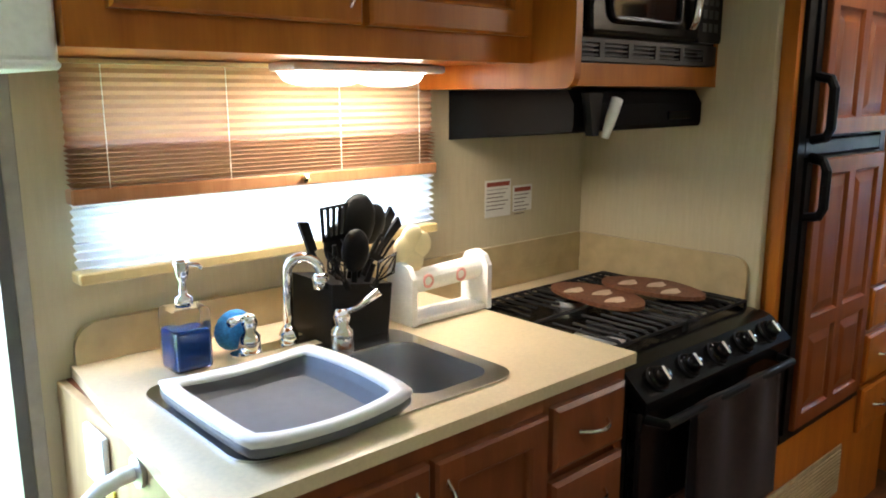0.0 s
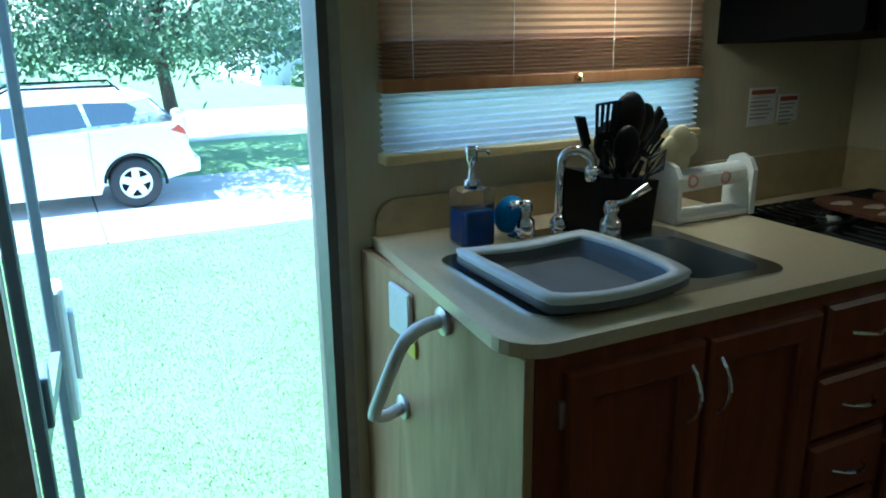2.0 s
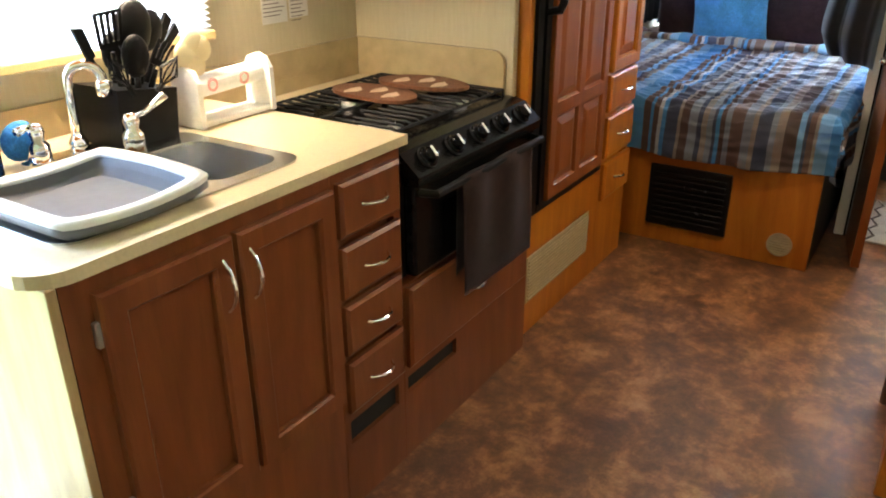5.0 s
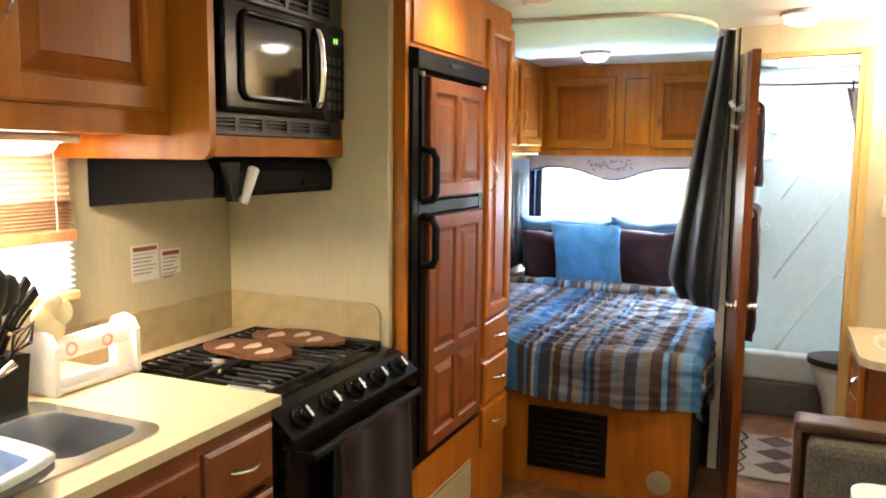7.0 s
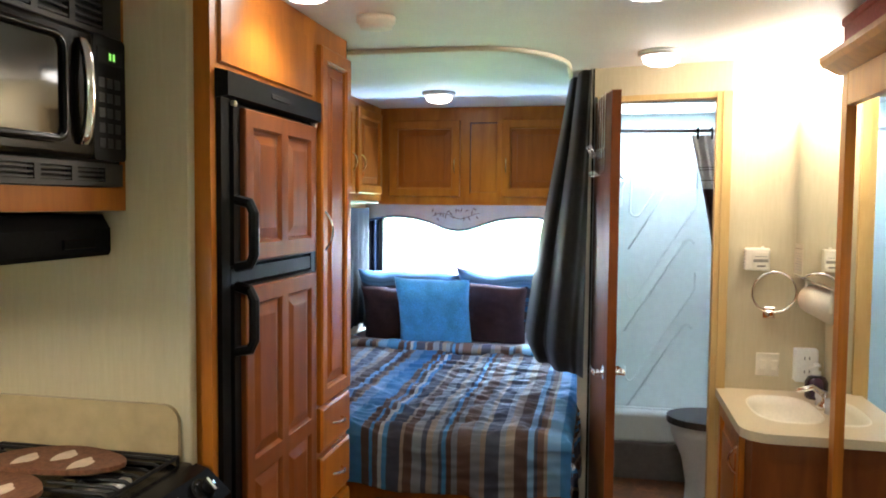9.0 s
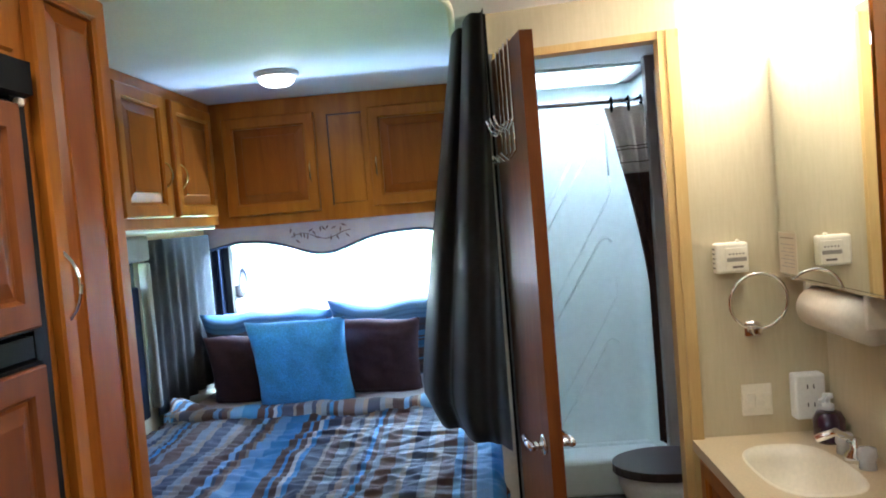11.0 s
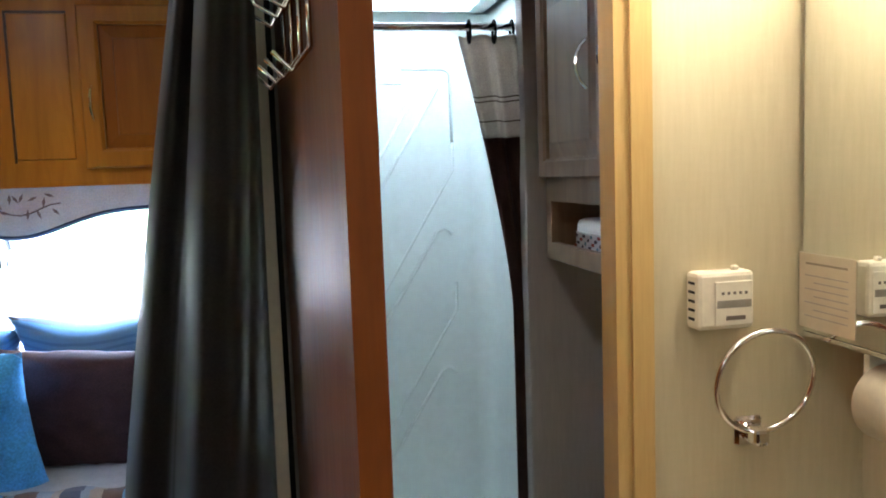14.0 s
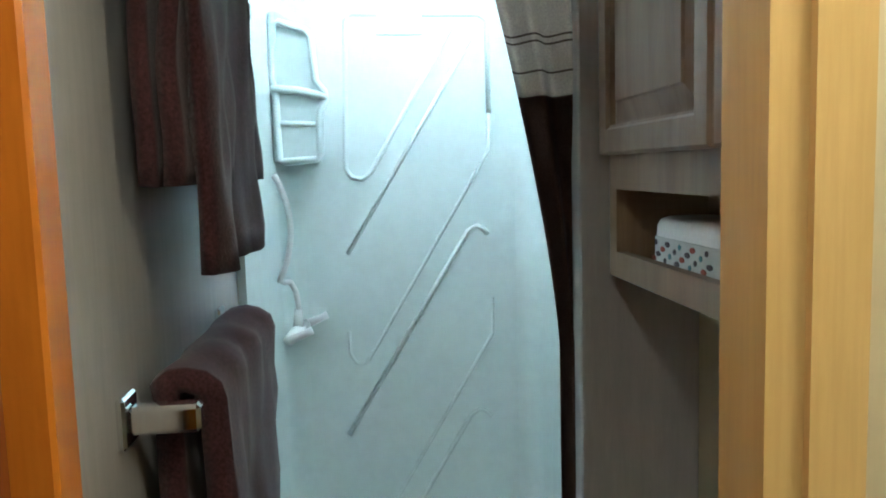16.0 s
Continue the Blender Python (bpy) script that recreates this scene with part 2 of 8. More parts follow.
def wood(name, dark, light, rough=0.32, scale=(5, 5, 0.8)):
    m, nt, b = mat_new(name)
    v = coords(nt, scale)
    n1 = noise_node(nt, v, 3.0, 6, 0.6, 0.6)
    n2 = noise_node(nt, coords(nt, (60, 60, 3)), 4.0, 3, 0.6)
    n3 = noise_node(nt, coords(nt, (1, 1, 1)), 2.2, 2)
    c = ramp(nt, n1, [(0.3, dark), (0.72, light)])
    c = mixc(nt, 0.16, c, ramp(nt, n2, [(0.35, (0.6, 0.55, 0.5)), (0.6, (1, 1, 1))]), "MULTIPLY")
    c = mixc(nt, 0.5, c, ramp(nt, n3, [(0.35, (0.75, 0.7, 0.66)), (0.65, (1.0, 1.0, 1.0))]), "MULTIPLY")
    nt.links.new(c, b.inputs["Base Color"])
    rough_from(nt, b, n2, rough * 0.8, rough * 1.3)
    b.inputs["Coat Weight"].default_value = 0.05
    b.inputs["Coat Roughness"].default_value = 0.2
    b.inputs["Specular IOR Level"].default_value = 0.24
    bump(nt, b, n2, 0.08, 0.001)
    return m


def glow(name, col, strength):
    m, nt, b = mat_new(name)
    b.inputs["Base Color"].default_value = (0.8, 0.8, 0.78, 1)
    b.inputs["Emission Color"].default_value = (*col, 1)
    b.inputs["Emission Strength"].default_value = strength
    return m


def linen_wall(name, lo, hi):
    m, nt, b = mat_new(name)
    n1 = noise_node(nt, coords(nt, (90, 90, 9)), 1.0, 6, 0.7)
    n2 = noise_node(nt, coords(nt, (16, 16, 120)), 1.0, 5, 0.7)
    n3 = noise_node(nt, coords(nt, (1, 1, 1)), 1.8, 3)
    c = ramp(nt, n1, [(0.3, lo), (0.7, hi)])
    c = mixc(nt, 0.16, c, ramp(nt, n2, [(0.3, (0.8, 0.79, 0.76)), (0.7, (1, 1, 1))]), "MULTIPLY")
    c = mixc(nt, 0.35, c, ramp(nt, n3, [(0.3, (0.86, 0.84, 0.8)), (0.7, (1, 1, 1))]), "MULTIPLY")
    nt.links.new(c, b.inputs["Base Color"])
    b.inputs["Roughness"].default_value = 0.62
    bump(nt, b, n1, 0.08, 0.001)
    return m


WOOD = wood("honey_maple", (0.34, 0.102, 0.008), (0.51, 0.176, 0.014))
WOOD_BASE = wood("cherry_base", (0.15, 0.043, 0.014), (0.24, 0.075, 0.024))
WOOD_RED = wood("red_cherry_panel", (0.17, 0.044, 0.008), (0.27, 0.080, 0.014), 0.42)
WOOD_PANEL = wood("honey_panel", (0.26, 0.067, 0.006), (0.39, 0.115, 0.010))
WOOD_DARK = wood("dark_walnut_trim", (0.05, 0.022, 0.012), (0.11, 0.05, 0.028))
WOOD_SIDE = wood("pale_birch_panel", (0.38, 0.25, 0.12), (0.58, 0.42, 0.22), 0.45)
WOOD_GREY = wood("washed_oak", (0.22, 0.145, 0.092), (0.36, 0.255, 0.165), 0.45)
WALL = linen_wall("cream_linen_wallboard", (0.54, 0.465, 0.30), (0.60, 0.525, 0.35))
WALL_GREY = linen_wall("grey_linen_wallboard", (0.40, 0.39, 0.38), (0.47, 0.455, 0.44))
CEIL = simple("ceiling_vinyl", (0.78, 0.77, 0.74), 0.6, vary=0.05, scale=120, bump_s=0.15)
COUNTER = simple("beige_laminate", (0.62, 0.505, 0.315), 0.3, vary=0.06, scale=130, bump_s=0.02, coat=0.2)
SPLASH = simple("tan_mottled_laminate", (0.50, 0.39, 0.21), 0.35, vary=0.13, scale=16, bump_s=0.03)
BLACK = simple("black_enamel", (0.006, 0.006, 0.006), 0.2, vary=0.2, bump_s=0.0)
BLACK.node_tree.nodes["Principled BSDF"].inputs["Specular IOR Level"].default_value = 0.16
BLACK_MATT = simple("black_plastic", (0.005, 0.005, 0.0052), 0.42, vary=0.2, scale=200, bump_s=0.08)
BLACK_MATT.node_tree.nodes["Principled BSDF"].inputs["Specular IOR Level"].default_value = 0.14
HOOD = simple("hood_enamel", (0.004, 0.004, 0.004), 0.55, vary=0.2, scale=90, bump_s=0.02)
HOOD.node_tree.nodes["Principled BSDF"].inputs["Specular IOR Level"].default_value = 0.06
MICRO_GLASS = simple("microwave_glass", (0.012, 0.011, 0.010), 0.06, vary=0.1, bump_s=0.0)
COOKTOP = simple("cooktop_enamel", (0.004, 0.004, 0.004), 0.6, vary=0.3, scale=120, bump_s=0.03)
COOKTOP.node_tree.nodes["Principled BSDF"].inputs["Specular IOR Level"].default_value = 0.05
IRON = simple("cast_iron", (0.008, 0.008, 0.008), 0.55, vary=0.3, scale=300, bump_s=0.2)
IRON.node_tree.nodes["Principled BSDF"].inputs["Specular IOR Level"].default_value = 0.2
STEEL = simple("brushed_steel", (0.62, 0.61, 0.59), 0.40, 1.0, vary=0.06, scale=250, bump_s=0.03)
CHROME = simple("chrome", (0.86, 0.86, 0.87), 0.07, 1.0, vary=0.02, bump_s=0.0)
BRASS = simple("brass", (0.75, 0.58, 0.30), 0.22, 1.0, vary=0.06, bump_s=0.0)
WHITE = simple("white_plastic", (0.80, 0.80, 0.78), 0.4, vary=0.05, scale=90, bump_s=0.02)
CREAM = simple("cream_plastic", (0.78, 0.72, 0.58), 0.4, vary=0.05, scale=90, bump_s=0.02)
FIBRE = simple("white_fibreglass", (0.70, 0.79, 0.77), 0.30, vary=0.03, scale=30, bump_s=0.01, coat=0.12)
CARPET = simple("dark_carpet", (0.055, 0.05, 0.048), 0.95, vary=0.4, scale=400, bump_s=0.6)
GAP = simple("black_recess", (0.006, 0.006, 0.006), 0.8, vary=0.1, bump_s=0.0)

FLOOR, nt, b = mat_new("brown_stone_vinyl")
v = coords(nt, (1, 1, 1))
n1 = noise_node(nt, v, 6.5, 10, 0.74, 0.15)
n2 = noise_node(nt, v, 30.0, 6, 0.75, 0.1)
n3 = noise_node(nt, v, 2.0, 3)
c = ramp(nt, n1, [(0.32, (0.050, 0.022, 0.012)), (0.43, (0.11, 0.046, 0.020)), (0.50, (0.17, 0.072, 0.028)), (0.57, (0.30, 0.135, 0.052)), (0.68, (0.44, 0.25, 0.12))])
c = mixc(nt, 0.55, c, ramp(nt, n2, [(0.3, (0.45, 0.4, 0.36)), (0.62, (1.1, 1.0, 0.95))]), "MULTIPLY")
c = mixc(nt, 0.12, c, ramp(nt, n3, [(0.4, (0.10, 0.05, 0.035)), (0.7, (0.28, 0.16, 0.09))]))
nt.links.new(c, b.inputs["Base Color"])
rough_from(nt, b, n2, 0.28, 0.5)
bump(nt, b, n2, 0.1)

SINK_STEEL = simple("worn_sink_steel", (0.55, 0.55, 0.535), 0.22, 1.0, vary=0.08, scale=250, bump_s=0.03)
GLASS, nt, b = mat_new("clear_glass")
b.inputs["Base Color"].default_value = (0.95, 0.97, 0.97, 1)
b.inputs["Roughness"].default_value = 0.02
b.inputs["Transmission Weight"].default_value = 1.0
b.inputs["IOR"].default_value = 1.03
BOTTLE, nt, b = mat_new("thick_glass")
b.inputs["Base Color"].default_value = (0.93, 0.96, 0.97, 1)
b.inputs["Roughness"].default_value = 0.03
b.inputs["Transmission Weight"].default_value = 1.0
b.inputs["IOR"].default_value = 1.18
MIRROR, nt, b = mat_new("silvered_mirror")
b.inputs["Base Color"].default_value = (0.86, 0.88, 0.87, 1)
b.inputs["Metallic"].default_value = 1.0
b.inputs["Roughness"].default_value = 0.015


def fabric(name, col, weave=500.0, vary=0.25, sheen=0.1, rough=0.95):
    m = simple(name, col, rough, vary=vary, scale=weave, bump_s=0.25)
    b = m.node_tree.nodes["Principled BSDF"]
    b.inputs["Sheen Weight"].default_value = sheen * 0.3
    b.inputs["Specular IOR Level"].default_value = 0.15
    return m


def cloth_light(name, col, through):
    """A thin cloth or paper that lets some daylight through."""
    m = fabric(name, col, 300, 0.08, 0.0)
    nt = m.node_tree
    out = nt.nodes["Material Output"]
    b = nt.nodes["Principled BSDF"]
    tr = nt.nodes.new("ShaderNodeBsdfTranslucent")
    tr.inputs["Color"].default_value = (*col, 1)
    mx = nt.nodes.new("ShaderNodeMixShader")
    mx.inputs[0].default_value = through
    nt.links.new(b.outputs[0], mx.inputs[1])
    nt.links.new(tr.outputs[0], mx.inputs[2])
    nt.links.new(mx.outputs[0], out.inputs["Surface"])
    return m


# ---- plan ----
KY, RY = 2.065, -0.262          # kitchen wall and opposite wall, inner faces
FX, BX = -1.3, 5.91             # front and rear inner faces
CZ = 2.0                        # ceiling
TH = 0.06                       # wall thickness
DX0, DX1, DZ = 0.392, 1.008, 1.86   # entry door opening
WX0, WX1, WZ0, WZ1 = 1.15, 1.965, 1.075, 1.46   # kitchen window
RW0, RW1, RZ0, RZ1 = 0.80, 2.0, 0.80, 1.40      # rear window
BW = 4.19                       # bath front wall
GROUND = -0.95


def wall_with_holes(name, axis, at0, at1, u0, u1, z0, z1, holes, mat, label):
    """A wall built of blocks round its openings, as one mesh."""
    bm = bmesh.new()
    us = sorted({u0, u1, *[h[0] for h in holes], *[h[1] for h in holes]})
    zs = sorted({z0, z1, *[h[2] for h in holes], *[h[3] for h in holes]})
    for a, bb in zip(us, us[1:]):
        for c0, d0 in zip(zs, zs[1:]):
            mu, mz = (a + bb) / 2, (c0 + d0) / 2
            if any(h[0] < mu < h[1] and h[2] < mz < h[3] for h in holes):
                continue
            if axis == "y":
                box(bm, a, bb, at0, at1, c0, d0)
            else:
                box(bm, at0, at1, a, bb, c0, d0)
    bmesh.ops.remove_doubles(bm, verts=bm.verts, dist=1e-5)
    return solo(name, bm, mat, label, "wall", kind="structure")


wall_with_holes("wall_kitchen", "y", KY, KY + TH, FX - TH, BX + TH, 0.0, CZ, [(DX0, DX1, 0.0, DZ), (WX0, WX1, WZ0, WZ1), (4.40, 5.02, 0.80, 1.36)], WALL, "cream linen-textured wallboard side wall with door and window openings")
wall_with_holes("wall_opposite", "y", RY - TH, RY, FX - TH, BX + TH, 0.0, CZ, [], WALL, "cream linen-textured wallboard side wall behind the dinette")
wall_with_holes("wall_rear", "x", BX, BX + TH, RY, KY, 0.0, CZ, [(RW0, RW1, RZ0, RZ1)], WALL_GREY, "grey linen-textured rear wall with a wide window")
wall_with_holes("wall_front", "x", FX - TH, FX, RY, KY, 0.0, CZ, [], WALL, "cream wallboard front wall towards the cab")
wall_with_holes("wall_bath_side", "y", 0.605, 0.645, 4.30, BX, 0.0, CZ, [], WALL_GREY, "grey wallboard partition between bed and bathroom")
solo("wall_bath_front", cube(BW, BW + 0.035, RY, 0.095, 0, CZ, 0), WALL, "cream linen-textured bathroom wall beside the vanity", "wall", kind="structure")
bm = bmesh.new()
prism(bm, [(4.188, 0.095), (4.222, 0.095), (4.33, 0.645), (4.295, 0.645)], 1.885, CZ)
solo("wall_bath_header", bm, WALL, "cream wallboard strip above the bathroom door", "wall", kind="structure")
solo("wall_shower_return", cube(5.195, 5.25, RY, -0.03, 0.0, CZ, 0.003), WALL_GREY, "grey wallboard return beside the shower", "wall", kind="structure")
solo("wall_stove_side", cube(2.636, 2.664, 1.475, KY, 0.0, CZ, 0.003), WALL, "cream linen-textured panel between stove and refrigerator", "wall", kind="structure")
solo("floor", cube(FX, BX, RY, KY, -0.05, 0.0, 0), FLOOR, "brown mottled stone-pattern vinyl floor", "floor", kind="structure")
bm = bmesh.new()
SKX0, SKX1, SKY0, SKY1 = 5.33, 5.82, -0.05, 0.50
for q in ((FX - TH, SKX0, RY - TH, KY + TH), (SKX1, BX + TH, RY - TH, KY + TH), (SKX0, SKX1, RY - TH, SKY0), (SKX0, SKX1, SKY1, KY + TH)):
    box(bm, *q, CZ, CZ + 0.06)
solo("ceiling", bm, CEIL, "off-white padded vinyl ceiling", "ceiling", kind="structure")

# ---- outdoors ----
def grass_mat():
    m, nt, b = mat_new("lawn_grass")
    v = coords(nt, (1, 1, 1))
    n1 = noise_node(nt, v, 60.0, 6, 0.7)
    n2 = noise_node(nt, v, 1.2, 4, 0.6)
    c = ramp(nt, n1, [(0.3, (0.105, 0.180, 0.062)), (0.7, (0.19, 0.29, 0.11))])
    c = mixc(nt, 0.5, c, ramp(nt, n2, [(0.35, (0.7, 0.8, 0.5)), (0.65, (1.0, 1.0, 1.0))]), "MULTIPLY")
    nt.links.new(c, b.inputs["Base Color"])
    b.inputs["Roughness"].default_value = 0.9
    bump(nt, b, n1, 0.5, 0.02)
    return m


GRASS = grass_mat()
CONCRETE = simple("driveway_concrete", (0.46, 0.45, 0.42), 0.85, vary=0.15, scale=60, bump_s=0.2)
ASPHALT = simple("street_asphalt", (0.10, 0.10, 0.10), 0.9, vary=0.2, scale=120, bump_s=0.2)
SUV_PAINT = simple("silver_car_paint", (0.80, 0.79, 0.77), 0.3, 0.1, vary=0.03, bump_s=0.0, coat=0.6)
TRUCK_PAINT = simple("grey_blue_car_paint", (0.035, 0.05, 0.075), 0.4, 0.0, vary=0.03, bump_s=0.0, coat=0.1)
CAR_GLASS = simple("tinted_glass", (0.05, 0.065, 0.08), 0.06, vary=0.05, bump_s=0.0, coat=0.5)
RUBBER = simple("tyre_rubber", (0.025, 0.025, 0.026), 0.8, vary=0.2, scale=150, bump_s=0.2)
ALLOY = simple("alloy", (0.72, 0.72, 0.73), 0.35, 0.3, vary=0.04, bump_s=0.0)
RED_LENS = simple("red_lens", (0.42, 0.05, 0.045), 0.2, vary=0.05, bump_s=0.0, coat=0.5)
BARK = simple("bark", (0.10, 0.075, 0.055), 0.95, vary=0.4, scale=40, bump_s=0.8)
LEAF = simple("leaves", (0.115, 0.185, 0.085), 0.7, vary=0.5, scale=9, bump_s=0.0)
SIDING = simple("pale_siding", (0.62, 0.60, 0.55), 0.8, vary=0.1, scale=20, bump_s=0.1)
ROOFING = simple("grey_shingle", (0.16, 0.15, 0.15), 0.9, vary=0.3, scale=60, bump_s=0.4)

bm = bmesh.new()
sheet(bm, 60, 60, lambda u, v: (-400 + 800 * u, -400 + 800 * v, GROUND))
solo("ground", bm, GRASS, "mown green lawn round the vehicle", "lawn", kind="structure")
bm = cube(-30, 40, 9.5, 13.1, GROUND - 0.1, GROUND + 0.012, 0)
drive = solo("driveway", bm, CONCRETE, "pale concrete driveway with cut joints", "driveway", kind="structure")
for x in (-8.3, -3.7, 0.9, 5.5, 10.1):
    j = part("joint", cube(x, x + 0.025, 9.5, 13.1, GROUND + 0.008, GROUND + 0.0145, 0), ASPHALT, drive)
rnd = random.Random(12)
verts, faces = [], []
for _ in range(90000):
    y = 2.4 + 7.0 * rnd.random() ** 1.3
    x = rnd.uniform(-1.5 + 0.1 * y, 1.0 + 0.3 * y)
    a, h, w = rnd.uniform(0, math.tau), rnd.uniform(0.008, 0.022), rnd.uniform(0.003, 0.006)
    dx, dy = math.cos(a), math.sin(a)
    i = len(verts)
    verts += [(x - dy * w, y + dx * w, GROUND - 0.005), (x + dy * w, y - dx * w, GROUND - 0.005), (x + dx * h * 0.6, y + dy * h * 0.6, GROUND + h)]
    faces.append((i, i + 1, i + 2))
me = bpy.data.meshes.new("grass_blades")
me.from_pydata(verts, [], faces)
BLADE = simple("grass_blade", (0.19, 0.29, 0.11), 0.8, vary=0.35, scale=25, bump_s=0.0)
me.materials.append(BLADE)
tagged(new("grass_blades", me), "short green lawn grass blades by the door", "grass", kind="stuff")
solo("road", cube(-120, 160, 17.0, 23, GROUND - 0.1, GROUND + 0.01, 0), CONCRETE, "pale sunlit street beyond the lawn", "road", kind="structure")
solo("rear_driveway", cube(13.5, 40, -6, 18, GROUND - 0.1, GROUND + 0.30, 0), CONCRETE, "pale concrete parking pad behind the vehicle", "driveway", kind="structure")


def wheel(parent, x, y, z, r, side):
    bm = bmesh.new()
    prof = [(r * 0.62, -0.10), (r * 0.9, -0.11), (r, -0.07), (r, 0.07), (r * 0.9, 0.11), (r * 0.62, 0.10)]
    lathe(bm, prof + prof[:1], (x, y, z), 36, "y", False)
    ty = part("tyre", bm, RUBBER, parent, smooth=True)
    bm = bmesh.new()
    lathe(bm, [(r * 0.66, -0.09), (r * 0.66, 0.09 * 1), (r * 0.6, 0.095)], (x, y, z), 36, "y", False)
    for k in range(5):
        a = math.tau * k / 5 + 0.3
        d = Vector((math.cos(a), 0, math.sin(a)))
        s = Vector((-math.sin(a), 0, math.cos(a)))
        c = Vector((x, y + side * 0.085, z))
        q = [c + d * 0.03 + s * 0.05, c + d * r * 0.62 + s * 0.042, c + d * r * 0.62 - s * 0.042, c + d * 0.03 - s * 0.05]
        v1 = [bm.verts.new(p) for p in q]
        v2 = [bm.verts.new(p - Vector((0, side * 0.03, 0))) for p in q]
        bm.faces.new(v1)
        bm.faces.new(v2[::-1])
        for i in range(4):
            bm.faces.new((v1[i], v2[i], v2[(i + 1) % 4], v1[(i + 1) % 4]))
    lathe(bm, [(0.07, -0.095 if side < 0 else 0.06), (0.07, -0.06 if side < 0 else 0.095)], (x, y, z), 20, "y")
    o = side * 0.086
    lathe(bm, [(r * 0.54, o - side * 0.02), (r * 0.54, o), (r * 0.655, o + side * 0.006), (r * 0.655, o - side * 0.02)], (x, y, z), 36, "y", False)
    part("rim", bm, ALLOY, ty)
    bm = bmesh.new()
    lathe(bm, [(0.01, -0.03), (r * 0.64, -0.02), (r * 0.64, 0.02), (0.01, 0.03)], (x, y, z), 24, "y")
    part("brake_disc", bm, IRON, ty)


def arch_outline(base, x_list, z, r, n=10):
    pts = []
    for x in x_list:
        for k in range(n + 1):
            a = math.pi * (1 - k / n)
            pts.append((x + r * math.cos(a), z + r * math.sin(a) * 1.0))
    return pts


def shell(name, outline, y0, y1, lean, z_ref, mat, parent, bev=0.0):
    """A closed car shell: a side outline on both flanks, leaning inwards above z_ref."""
    bm = bmesh.new()
    inn = lambda z: max(0.0, z - z_ref) * lean
    a = [bm.verts.new((x, y0 + inn(z), z)) for x, z in outline]
    b = [bm.verts.new((x, y1 - inn(z), z)) for x, z in outline]
    bm.faces.new(a[::-1])
    bm.faces.new(b)
    n = len(outline)
    for i in range(n):
        bm.faces.new((a[i], a[(i + 1) % n], b[(i + 1) % n], b[i]))
    if bev:
        rim = [e for e in bm.edges if (e.verts[0] in a and e.verts[1] in a) or (e.verts[0] in b and e.verts[1] in b)]
        bmesh.ops.bevel(bm, geom=rim, offset=bev, segments=3, affect="EDGES", profile=0.5, clamp_overlap=True)
    return part(name, bm, mat, parent, smooth=False)


